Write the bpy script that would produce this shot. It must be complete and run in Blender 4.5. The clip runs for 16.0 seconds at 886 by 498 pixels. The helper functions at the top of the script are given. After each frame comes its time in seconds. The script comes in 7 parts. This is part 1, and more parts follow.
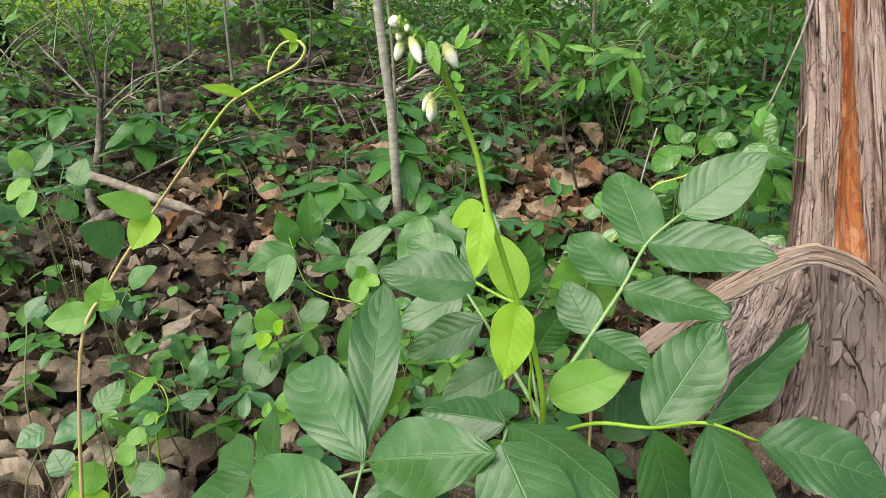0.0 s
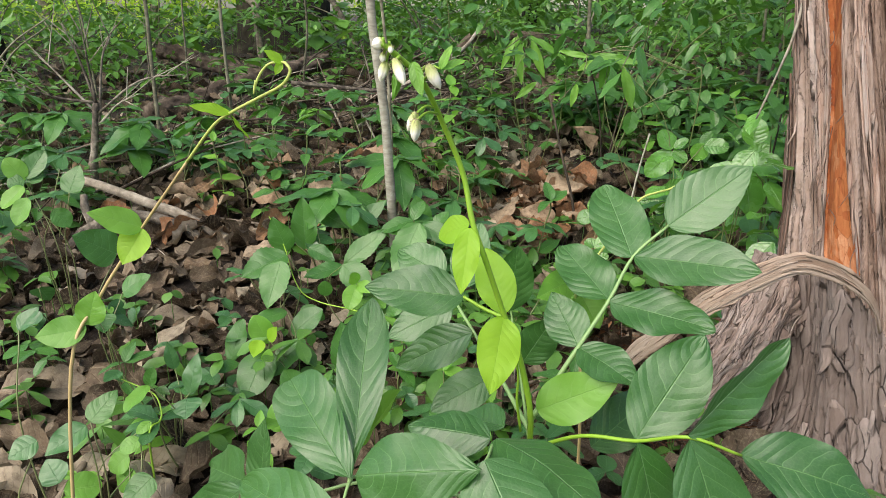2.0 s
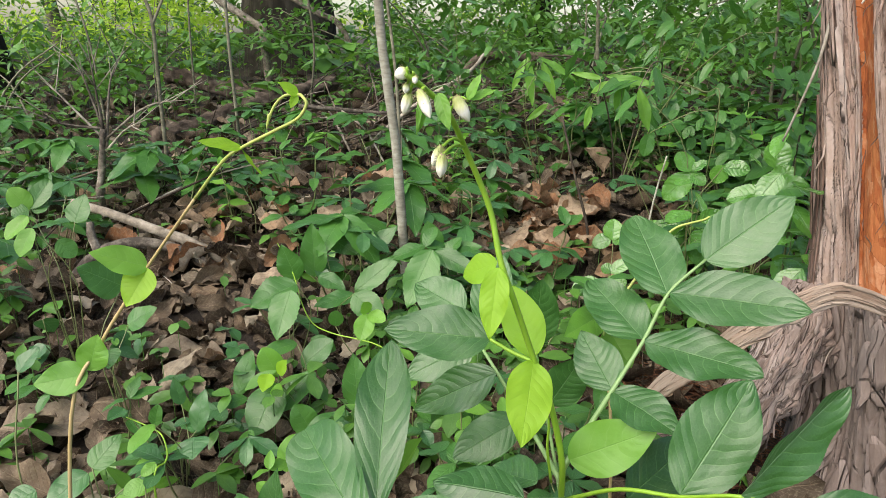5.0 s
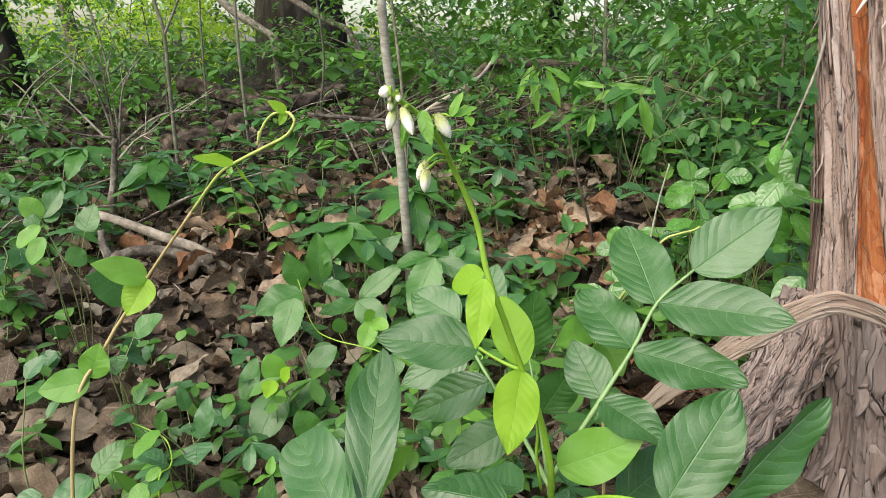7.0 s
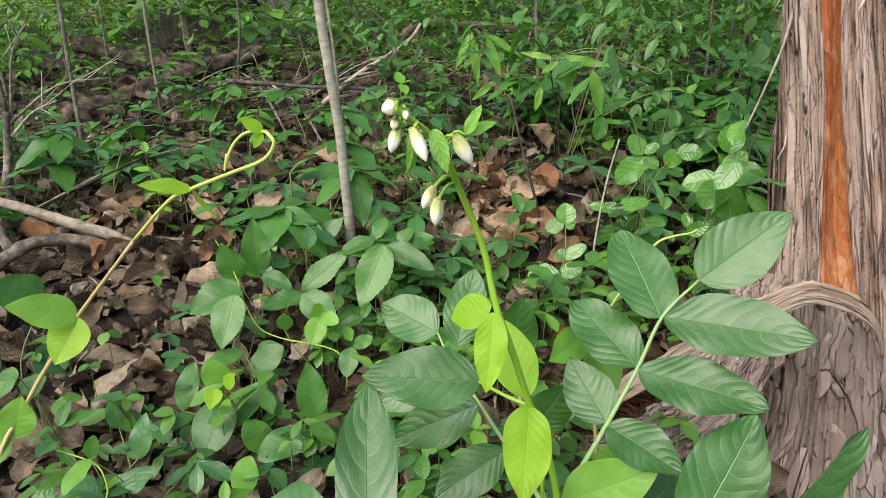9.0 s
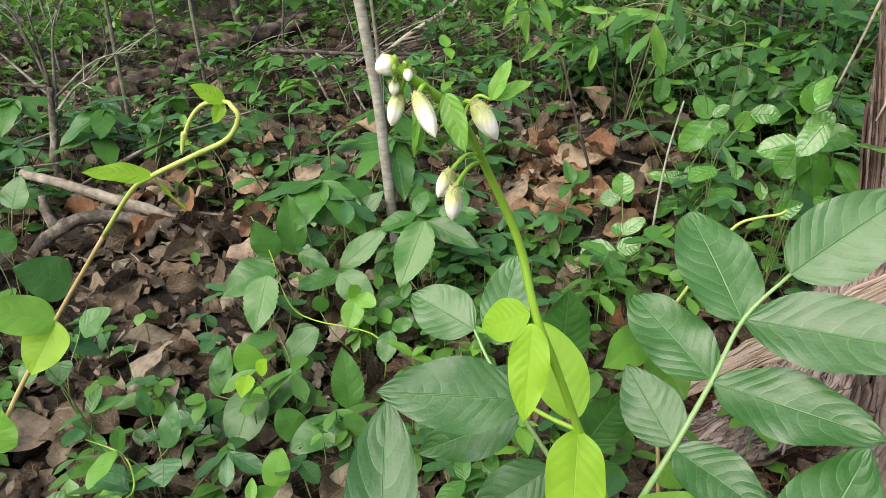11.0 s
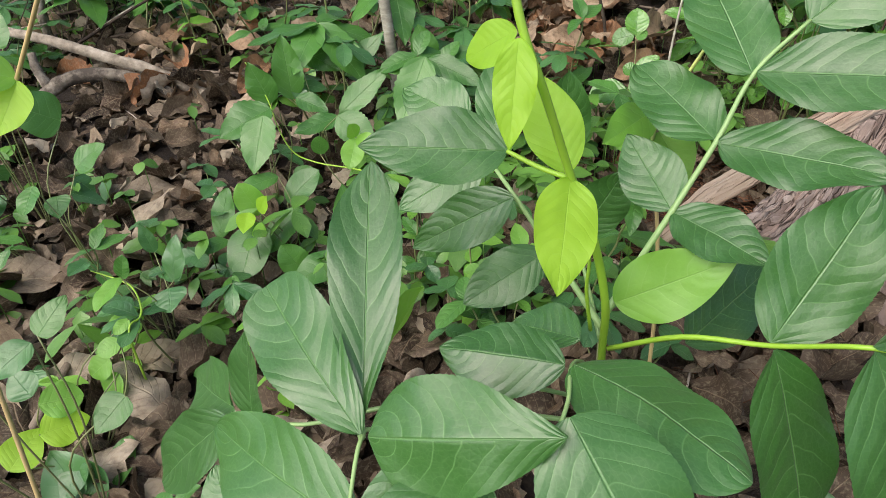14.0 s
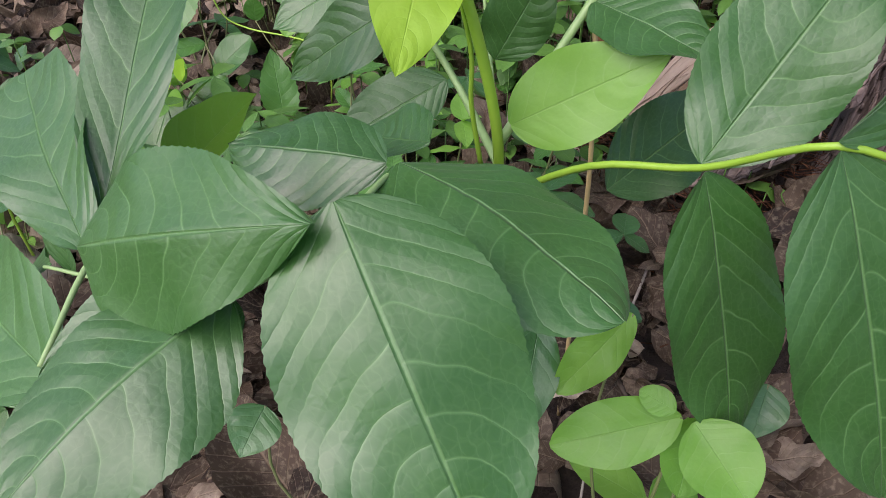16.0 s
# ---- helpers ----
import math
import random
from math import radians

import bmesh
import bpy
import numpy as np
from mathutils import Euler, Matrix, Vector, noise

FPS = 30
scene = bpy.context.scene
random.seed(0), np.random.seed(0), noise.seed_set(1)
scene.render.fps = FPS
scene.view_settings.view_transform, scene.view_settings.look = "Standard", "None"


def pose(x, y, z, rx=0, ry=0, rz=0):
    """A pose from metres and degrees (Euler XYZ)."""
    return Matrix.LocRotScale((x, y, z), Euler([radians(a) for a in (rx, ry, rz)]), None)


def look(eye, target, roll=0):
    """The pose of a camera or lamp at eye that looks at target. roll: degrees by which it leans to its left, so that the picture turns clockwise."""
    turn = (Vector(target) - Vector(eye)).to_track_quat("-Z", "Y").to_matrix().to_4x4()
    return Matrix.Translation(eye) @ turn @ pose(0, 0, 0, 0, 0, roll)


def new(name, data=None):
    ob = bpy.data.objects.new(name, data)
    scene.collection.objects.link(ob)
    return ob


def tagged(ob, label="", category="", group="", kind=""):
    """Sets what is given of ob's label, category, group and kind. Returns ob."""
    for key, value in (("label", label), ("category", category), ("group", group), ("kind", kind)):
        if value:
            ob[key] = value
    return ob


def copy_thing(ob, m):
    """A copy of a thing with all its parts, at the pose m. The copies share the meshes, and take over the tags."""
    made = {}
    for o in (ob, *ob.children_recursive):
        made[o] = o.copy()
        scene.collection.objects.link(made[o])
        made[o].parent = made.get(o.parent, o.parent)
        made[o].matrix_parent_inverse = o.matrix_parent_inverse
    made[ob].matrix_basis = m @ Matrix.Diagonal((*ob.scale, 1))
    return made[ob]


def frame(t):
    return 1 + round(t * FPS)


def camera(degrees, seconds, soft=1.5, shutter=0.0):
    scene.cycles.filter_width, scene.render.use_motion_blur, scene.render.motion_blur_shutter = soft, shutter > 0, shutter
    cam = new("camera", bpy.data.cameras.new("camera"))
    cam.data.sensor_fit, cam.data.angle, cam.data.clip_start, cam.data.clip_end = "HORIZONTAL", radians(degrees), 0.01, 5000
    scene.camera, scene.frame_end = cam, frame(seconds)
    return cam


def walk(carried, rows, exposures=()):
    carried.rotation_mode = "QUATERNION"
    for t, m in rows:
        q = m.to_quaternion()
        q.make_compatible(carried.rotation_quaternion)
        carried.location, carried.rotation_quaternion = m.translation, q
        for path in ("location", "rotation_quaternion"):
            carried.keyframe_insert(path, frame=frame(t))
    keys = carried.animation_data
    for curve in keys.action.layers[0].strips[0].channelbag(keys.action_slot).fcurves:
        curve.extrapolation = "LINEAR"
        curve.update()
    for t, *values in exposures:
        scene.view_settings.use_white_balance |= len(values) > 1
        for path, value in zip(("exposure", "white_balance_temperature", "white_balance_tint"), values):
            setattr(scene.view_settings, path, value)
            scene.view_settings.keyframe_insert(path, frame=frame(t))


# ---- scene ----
cam = camera(69.4, 16.0, soft=0.5)
PICTURE = [(0.0, 1.02, 7050, 12), (13.5, 1.05, 6950, 15), (15.0, 0.92, 6700, 21), (16.0, 0.83, 6500, 29)]
PATH = [
    (0, (0.0, 0.0, 0.744), (0.0, 1.879, 0.058), 2.0),
    (0.5, (0.009, 0.006, 0.742), (-0.007, 1.881, 0.046), 1.7),
    (1, (0.015, 0.004, 0.747), (0.01, 1.877, 0.046), 1.6),
    (1.5, (0.014, 0.003, 0.754), (0.011, 1.876, 0.053), 1.6),
    (2, (0.008, 0.0, 0.756), (0.013, 1.878, 0.07), 1.9),
    (3, (0.013, 0.004, 0.754), (0.014, 1.885, 0.076), 1.4),
    (3.5, (0.009, 0.031, 0.757), (0.029, 1.91, 0.073), 2.2),
    (4, (0.002, 0.051, 0.76), (0.002, 1.936, 0.092), 1.5),
    (4.5, (-0.007, 0.041, 0.758), (-0.016, 1.933, 0.112), 1.3),
    (7, (0.011, 0.025, 0.766), (-0.043, 1.928, 0.151), 0.8),
    (7.5, (0.008, 0.036, 0.757), (-0.052, 1.938, 0.14), 0.8),
    (8, (-0.005, 0.068, 0.75), (-0.066, 1.964, 0.114), 0.3),
    (8.3, (-0.029, 0.099, 0.767), (-0.099, 1.991, 0.121), 0.5),
    (8.5, (-0.058, 0.076, 0.795), (0.073, 1.939, 0.08), 2.7),
    (9, (-0.036, 0.095, 0.785), (0.155, 1.949, 0.058), 1.6),
    (9.5, (-0.017, 0.131, 0.78), (0.073, 1.987, 0.042), 1.0),
    (10, (-0.017, 0.168, 0.768), (0.036, 1.992, -0.051), 0.0),
    (12.5, (-0.013, 0.149, 0.776), (-0.013, 1.973, -0.045), -1.2),
    (13, (-0.009, 0.143, 0.765), (-0.015, 1.97, -0.049), -1.4),
    (13.5, (-0.01, 0.146, 0.713), (-0.03, 1.866, -0.307), -1.4),
    (14, (-0.004, 0.148, 0.696), (-0.029, 1.81, -0.418), -2.4),
    (14.5, (0.001, 0.148, 0.683), (-0.026, 1.739, -0.529), -3.2),
    (15, (0.024, 0.16, 0.656), (-0.007, 1.732, -0.58), -1.1),
    (15.5, (0.054, 0.186, 0.622), (-0.009, 1.74, -0.635), -1.2),
    (16, (0.064, 0.189, 0.599), (0.032, 1.724, -0.683), -0.3),
]
walk(cam, [(t, look(eye, target, roll)) for t, eye, target, roll in PATH], exposures=[(t, *picture) for t, *picture in PICTURE])

# ---- light: open shade under a bright sky ----
SUN_ELEVATION, SUN_TURN = radians(50), radians(226)
world = bpy.data.worlds.new("sky")
scene.world = world
world.use_nodes = True
wn = world.node_tree.nodes
sky = wn.new("ShaderNodeTexSky")
sky.sky_type, sky.sun_disc = "NISHITA", False
sky.sun_elevation, sky.sun_rotation = SUN_ELEVATION, SUN_TURN
sky.air_density, sky.dust_density, sky.ozone_density = 1.0, 2.0, 1.0
wn["Background"].inputs["Strength"].default_value = 0.125
world.node_tree.links.new(sky.outputs["Color"], wn["Background"].inputs["Color"])

lamp = bpy.data.lights.new("sun", "SUN")
lamp.energy, lamp.angle, lamp.color = 2.2, radians(68), (1.0, 0.97, 0.92)
sun = new("sun", lamp)
sun_way = Vector((math.sin(SUN_TURN) * math.cos(SUN_ELEVATION), math.cos(SUN_TURN) * math.cos(SUN_ELEVATION), math.sin(SUN_ELEVATION)))
sun.matrix_world = look(sun_way * 20, (0, 0, 0))

# ---- materials ----


class Nodes:
    """Short hand for a node material."""

    def __init__(self, name):
        self.mat = bpy.data.materials.new(name)
        self.mat.use_nodes = True
        self.tree = self.mat.node_tree
        self.bsdf = self.tree.nodes["Principled BSDF"]
        self.out = self.tree.nodes["Material Output"]

    def put(self, kind, inputs=(), operation="", use_clamp=False, blend_type=""):
        n = self.tree.nodes.new(kind)
        if operation:
            n.operation = operation
        if use_clamp:
            n.use_clamp = True
        if blend_type:
            n.data_type, n.blend_type = "RGBA", blend_type
        for key, value in dict(inputs).items():
            self.plug(value, n.inputs[key])
        return n

    def plug(self, value, socket):
        if isinstance(value, bpy.types.NodeSocket):
            self.tree.links.new(value, socket)
        else:
            socket.default_value = value

    def math(self, op, a, b=0.0, c=0.0, clamp=False):
        return self.put("ShaderNodeMath", {0: a, 1: b, 2: c}, operation=op, use_clamp=clamp).outputs[0]

    def mix(self, f, a, b, blend="MIX"):
        n = self.put("ShaderNodeMix", {"Factor": f}, blend_type=blend)
        self.plug(a, n.inputs[6])
        self.plug(b, n.inputs[7])
        return n.outputs[2]

    def ramp(self, f, *stops):
        n = self.put("ShaderNodeValToRGB", {"Fac": f})
        el = n.color_ramp.elements
        while len(el) < len(stops):
            el.new(0.5)
        for e, (at, col) in zip(el, stops):
            e.position, e.color = at, (*col, 1) if len(col) == 3 else col
        return n.outputs["Color"]

    def noise(self, scale, detail=4.0, vector=None, rough=0.55):
        n = self.put("ShaderNodeTexNoise", {"Scale": scale, "Detail": detail, "Roughness": rough})
        if vector is not None:
            self.plug(vector, n.inputs["Vector"])
        return n.outputs["Fac"]

    def span(self, v, a, b, c=0.0, d=1.0):
        return self.put("ShaderNodeMapRange", {"Value": v, "From Min": a, "From Max": b, "To Min": c, "To Max": d}).outputs[0]

    def coords(self, which="Object", scale=(1, 1, 1)):
        v = self.put("ShaderNodeTexCoord").outputs[which]
        return self.put("ShaderNodeMapping", {"Vector": v, "Scale": scale}).outputs[0]

    def bump(self, height, strength, distance):
        n = self.put("ShaderNodeBump", {"Height": height, "Strength": strength, "Distance": distance})
        self.plug(n.outputs["Normal"], self.bsdf.inputs["Normal"])
        return n.outputs["Normal"]


def leaf_material(name, dark, light, vein, laterals=7, vein_strength=0.6, rough=0.42, through_light=0.3, glow=None, island=False, relief=0.5, slant=0.24, pale=0.0, gloss=0.6):
    """A living leaf: blade colour between dark and light, painted sheen where pale is set, pinnate veins along its UV,
    gloss, and light that shines through.
    """
    k = Nodes(name)
    uv = k.put("ShaderNodeTexCoord").outputs["UV"]
    xyz = k.put("ShaderNodeSeparateXYZ", {0: uv}).outputs
    side = k.math("ABSOLUTE", k.math("SUBTRACT", k.math("MULTIPLY", xyz[0], 2.0), 1.0))
    wob = k.math("MULTIPLY", k.math("SUBTRACT", k.noise(2.5, 1.0, uv), 0.5), 0.15)
    along = k.math("ADD", xyz[1], wob)
    phase = k.math("MULTIPLY", k.math("SUBTRACT", along, k.math("MULTIPLY", k.math("POWER", side, 1.5), slant)), float(laterals))
    phase = k.math("ADD", phase, k.math("MULTIPLY", k.math("GREATER_THAN", xyz[0], 0.5), 0.42))
    tooth = k.math("ABSOLUTE", k.math("SUBTRACT", k.math("FRACT", k.math("ADD", phase, 20.0)), 0.5))
    lateral = k.math("POWER", k.span(tooth, 0.0, 0.06, 1.0, 0.0), 1.3)
    lateral = k.math("MULTIPLY", lateral, k.math("MULTIPLY", k.span(side, 0.55, 0.98, 1.0, 0.0), k.span(k.noise(4.0, 2.0, uv), 0.35, 0.6, 0.55, 1.0)))
    rib = k.span(side, 0.006, 0.03, 0.9, 0.0)
    cross = k.math("ABSOLUTE", k.math("SUBTRACT", k.math("FRACT", k.math("ADD", k.math("MULTIPLY", side, 7.0), k.math("MULTIPLY", k.noise(9.0, 2.0, uv), 2.4))), 0.5))
    lateral = k.math("MAXIMUM", lateral, k.math("MULTIPLY", k.span(cross, 0.0, 0.09, 0.22, 0.0), k.span(side, 0.7, 1.0, 1.0, 0.0)))
    veins = k.math("MAXIMUM", lateral, rib, clamp=True)
    rand = k.put("ShaderNodeNewGeometry").outputs["Random Per Island"] if island else k.put("ShaderNodeObjectInfo").outputs["Random"]
    mottle = k.noise(55.0, 5.0, k.coords("Object"))
    blotch = k.noise(3.0, 3.0, uv)
    tone = k.math("ADD", k.math("MULTIPLY", rand, 0.6), k.math("MULTIPLY", k.math("ADD", mottle, blotch), 0.35), clamp=True)
    blade = k.mix(k.span(tone, 0.15, 0.95), (*dark, 1), (*light, 1))
    # whitish reflected sheen between the veins, mixed into the blade colour
    if pale:
        blade = k.mix(k.math("MULTIPLY", k.span(lateral, 0.0, 1.0, pale, 0.0), k.span(side, 0.1, 0.9, 1.0, 0.1)), blade, (0.42, 0.52, 0.38, 1))
    net = k.put("ShaderNodeTexVoronoi", {"Vector": k.coords("Object"), "Scale": 330.0})
    net.feature = "DISTANCE_TO_EDGE"
    cell = k.span(net.outputs["Distance"], 0.0, 0.25)
    blade = k.mix(k.span(cell, 0.0, 0.6, 0.14 * vein_strength, 0.0), blade, (*vein, 1))
    colour = k.mix(k.math("MULTIPLY", veins, vein_strength), blade, (*vein, 1))
    fine = k.noise(260.0, 3.0, k.coords("Object"))
    pucker = k.math("MULTIPLY", k.math("POWER", k.span(tooth, 0.0, 0.5), 0.6), k.span(blotch, 0.3, 0.65, 0.3, 1.2))
    height = k.math("ADD", k.math("ADD", k.math("MULTIPLY", fine, 0.12), k.math("MULTIPLY", mottle, 0.4)), k.math("ADD", k.math("MULTIPLY", pucker, 0.45), k.math("MULTIPLY", cell, 0.04)))
    height = k.math("SUBTRACT", height, k.math("MULTIPLY", rib, 0.6))
    normal = k.bump(height, relief, 0.0012)
    k.plug(colour, k.bsdf.inputs["Base Color"])
    k.plug(k.span(mottle, 0.3, 0.7, rough - 0.06, rough + 0.1), k.bsdf.inputs["Roughness"])
    k.bsdf.inputs["Specular IOR Level"].default_value = gloss
    k.bsdf.inputs["Sheen Weight"].default_value = 0.05
    k.bsdf.inputs["Sheen Roughness"].default_value = 0.4
    tr = k.put("ShaderNodeBsdfTranslucent", {"Color": k.mix(0.5, colour, (*(glow or light), 1)), "Normal": normal})
    mixed = k.put("ShaderNodeMixShader", {0: through_light, 1: k.bsdf.outputs[0], 2: tr.outputs[0]})
    k.plug(mixed.outputs[0], k.out.inputs["Surface"])
    return k.mat


def stalk_material(name, a, b, rough=0.45, streak=(60, 60, 8)):
    k = Nodes(name)
    n = k.noise(3.0, 4.0, k.coords("Object", streak))
    r = k.put("ShaderNodeObjectInfo").outputs["Random"]
    k.plug(k.mix(k.math("ADD", k.math("MULTIPLY", n, 0.8), k.math("MULTIPLY", r, 0.3), clamp=True), (*a, 1), (*b, 1)), k.bsdf.inputs["Base Color"])
    k.bsdf.inputs["Roughness"].default_value = rough
    k.bump(n, 0.3, 0.001)
    return k.mat


def wood_material(name, stops, scale=(40, 40, 5), patch=6.0, rough=0.85, relief=0.9, depth=0.004, vary=0.22, along="Object", tint=None):
    """Bark or dead wood: long fibres, darker cracks and lighter patches."""
    k = Nodes(name)
    fibre = k.noise(1.0, 7.0, k.coords(along, scale), 0.65)
    spots = k.noise(patch, 5.0, k.coords("Object"))
    r = k.put("ShaderNodeObjectInfo").outputs["Random"]
    f = k.math("ADD", k.math("MULTIPLY", fibre, 0.55), k.math("ADD", k.math("MULTIPLY", spots, 0.4), k.math("MULTIPLY", k.math("SUBTRACT", r, 0.45), vary)), clamp=True)
    colour = k.ramp(k.span(f, 0.32, 0.64), *stops)
    if tint:
        colour = k.mix(k.span(k.noise(1.0, 3.0, k.coords(along, (scale[0] * 0.13, scale[1] * 0.2, 1))), 0.45, 0.62, 0.0, 0.75), colour, (*tint, 1), "MULTIPLY")
    k.plug(colour, k.bsdf.inputs["Base Color"])
    k.bsdf.inputs["Roughness"].default_value = rough
    k.bsdf.inputs["Specular IOR Level"].default_value = 0.25
    k.bump(k.math("ADD", fibre, k.math("MULTIPLY", spots, 0.4)), relief, depth)
    return k.mat


def bark_material(name, stops, gap, cell, warp=0.5, fibre=(420, 8), rough=0.9, depth=0.004, gap_width=0.07, fine=2.6, tint=None):
    """Shaggy bark: long plates with tones of their own, dark gaps where the under layer shows, torn fibres. Its UV is in metres."""
    k = Nodes(name)

    def plates(size, seed):
        swing = k.put("ShaderNodeTexNoise", {"Vector": k.coords("UV", (0.22 / size[0], 0.9 / size[1], 1)), "Scale": 1.0, "Detail": 2.5, "Roughness": 0.5}).outputs["Color"]
        swing = k.put("ShaderNodeVectorMath", {0: swing, 1: (warp * 2, warp, 0.0)}, operation="MULTIPLY").outputs[0]
        at = k.put("ShaderNodeVectorMath", {0: k.coords("UV", (1 / size[0], 1 / size[1], 1)), 1: swing}, operation="ADD").outputs[0]
        at = k.put("ShaderNodeVectorMath", {0: at, 1: (seed, seed * 0.7, 0.0)}, operation="ADD").outputs[0]
        tone, edge = k.put("ShaderNodeTexVoronoi", {"Vector": at, "Scale": 1.0}), k.put("ShaderNodeTexVoronoi", {"Vector": at, "Scale": 1.0})
        tone.voronoi_dimensions = edge.voronoi_dimensions = "2D"
        edge.feature = "DISTANCE_TO_EDGE"
        return k.put("ShaderNodeSeparateColor", {0: tone.outputs["Color"]}).outputs[0], edge.outputs["Distance"]

    tone, edge = plates(cell, 3.0)
    tone_small, edge_small = plates((cell[0] / fine, cell[1] / fine), 11.0)
    grain = k.noise(1.0, 6.0, k.coords("UV", (*fibre, 1)), 0.7)
    wear = k.noise(40.0, 5.0, k.coords("Object"), 0.6)
    f = k.math("ADD", k.math("ADD", k.math("MULTIPLY", tone, 0.30), k.math("MULTIPLY", tone_small, 0.22)), k.math("ADD", k.math("MULTIPLY", grain, 0.45), k.math("MULTIPLY", wear, 0.35)))
    colour = k.ramp(k.span(f, 0.34, 0.98), *stops)
    if tint:
        colour = k.mix(k.span(tone, 0.55, 0.75, 0.0, 0.7), colour, (*tint, 1), "MULTIPLY")
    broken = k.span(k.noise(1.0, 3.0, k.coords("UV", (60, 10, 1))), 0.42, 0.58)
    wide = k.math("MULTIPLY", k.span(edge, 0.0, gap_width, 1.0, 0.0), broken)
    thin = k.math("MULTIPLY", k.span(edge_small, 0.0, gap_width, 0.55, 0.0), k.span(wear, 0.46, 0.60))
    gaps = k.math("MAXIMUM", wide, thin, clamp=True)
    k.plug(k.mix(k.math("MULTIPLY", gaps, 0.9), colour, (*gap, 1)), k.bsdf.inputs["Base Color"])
    k.bsdf.inputs["Roughness"].default_value = rough
    k.bsdf.inputs["Specular IOR Level"].default_value = 0.25
    height = k.math("ADD", k.math("ADD", k.math("MULTIPLY", tone, 0.6), k.math("MULTIPLY", tone_small, 0.35)), k.math("ADD", k.math("MULTIPLY", grain, 0.45), k.math("MULTIPLY", wear, 0.25)))
    k.bump(k.math("SUBTRACT", height, k.math("MULTIPLY", gaps, 0.9)), 1.0, depth)
    return k.mat


def petal_material():
    """A white bud: yellow-green near its cup, fine lengthwise lines."""
    k = Nodes("white_petal")
    xyz = k.put("ShaderNodeSeparateXYZ", {0: k.put("ShaderNodeTexCoord").outputs["UV"]}).outputs
    lines = k.noise(3.0, 4.0, k.coords("Object", (300, 300, 30)))
    up = k.math("ADD", xyz[1], k.math("MULTIPLY", k.math("SUBTRACT", lines, 0.5), 0.35))
    colour = k.ramp(up, (0.12, (0.36, 0.42, 0.13)), (0.36, (0.62, 0.66, 0.34)), (0.62, (0.84, 0.84, 0.74)), (1.0, (0.78, 0.78, 0.60)))
    k.plug(colour, k.bsdf.inputs["Base Color"])
    k.bsdf.inputs["Roughness"].default_value = 0.55
    k.bump(lines, 0.5, 0.0006)
    return k.mat


def litter_material(name, island, stops=None):
    """Dead leaves: tan, grey-brown and russet from leaf to leaf, with veins and blotches."""
    k = Nodes(name)
    rand = k.put("ShaderNodeNewGeometry").outputs["Random Per Island"] if island else k.put("ShaderNodeObjectInfo").outputs["Random"]
    uv = k.put("ShaderNodeTexCoord").outputs["UV"]
    xyz = k.put("ShaderNodeSeparateXYZ", {0: uv}).outputs
    side = k.math("ABSOLUTE", k.math("SUBTRACT", k.math("MULTIPLY", xyz[0], 2.0), 1.0))
    phase = k.math("MULTIPLY", k.math("SUBTRACT", xyz[1], k.math("MULTIPLY", side, 0.3)), 8.0)
    tooth = k.math("ABSOLUTE", k.math("SUBTRACT", k.math("FRACT", k.math("ADD", phase, 20.0)), 0.5))
    veins = k.math("MAXIMUM", k.span(tooth, 0.0, 0.07, 0.7, 0.0), k.span(side, 0.01, 0.05, 1.0, 0.0))
    base = k.ramp(rand, *(stops or ((0.0, (0.035, 0.023, 0.015)), (0.2, (0.133, 0.098, 0.062)), (0.36, (0.058, 0.039, 0.024)), (0.54, (0.203, 0.156, 0.105)),
                                    (0.66, (0.117, 0.069, 0.035)), (0.76, (0.281, 0.230, 0.160)), (1.0, (0.437, 0.374, 0.281)))))
    blotch = k.noise(70.0, 6.0, k.coords("Object"), 0.65)
    colour = k.mix(k.span(blotch, 0.44, 0.70, 0.0, 0.7), base, (0.07, 0.045, 0.03, 1))
    colour = k.mix(k.span(k.noise(240.0, 4.0, k.coords("Object")), 0.5, 0.7, 0.0, 0.3), colour, (0.40, 0.35, 0.23, 1))
    colour = k.mix(k.math("MULTIPLY", veins, 0.3), colour, (0.45, 0.34, 0.22, 1))
    k.plug(colour, k.bsdf.inputs["Base Color"])
    k.bsdf.inputs["Roughness"].default_value = 0.72
    k.bsdf.inputs["Specular IOR Level"].default_value = 0.3
    normal = k.bump(k.math("SUBTRACT", k.math("MULTIPLY", blotch, 0.6), veins), 0.6, 0.0015)
    tr = k.put("ShaderNodeBsdfTranslucent", {"Color": colour, "Normal": normal})
    k.plug(k.put("ShaderNodeMixShader", {0: 0.15, 1: k.bsdf.outputs[0], 2: tr.outputs[0]}).outputs[0], k.out.inputs["Surface"])
    return k.mat


def soil_material():
    k = Nodes("soil")
    a, b = k.noise(9.0, 8.0, k.coords("Object"), 0.7), k.noise(90.0, 6.0, k.coords("Object"), 0.7)
    k.plug(k.ramp(k.math("ADD", k.math("MULTIPLY", a, 0.5), k.math("MULTIPLY", b, 0.5)), (0.3, (0.015, 0.010, 0.007)), (0.5, (0.035, 0.025, 0.017)), (0.7, (0.085, 0.062, 0.042))), k.bsdf.inputs["Base Color"])
    k.bsdf.inputs["Roughness"].default_value = 0.95
    k.bump(k.math("ADD", a, b), 1.0, 0.02)
    return k.mat


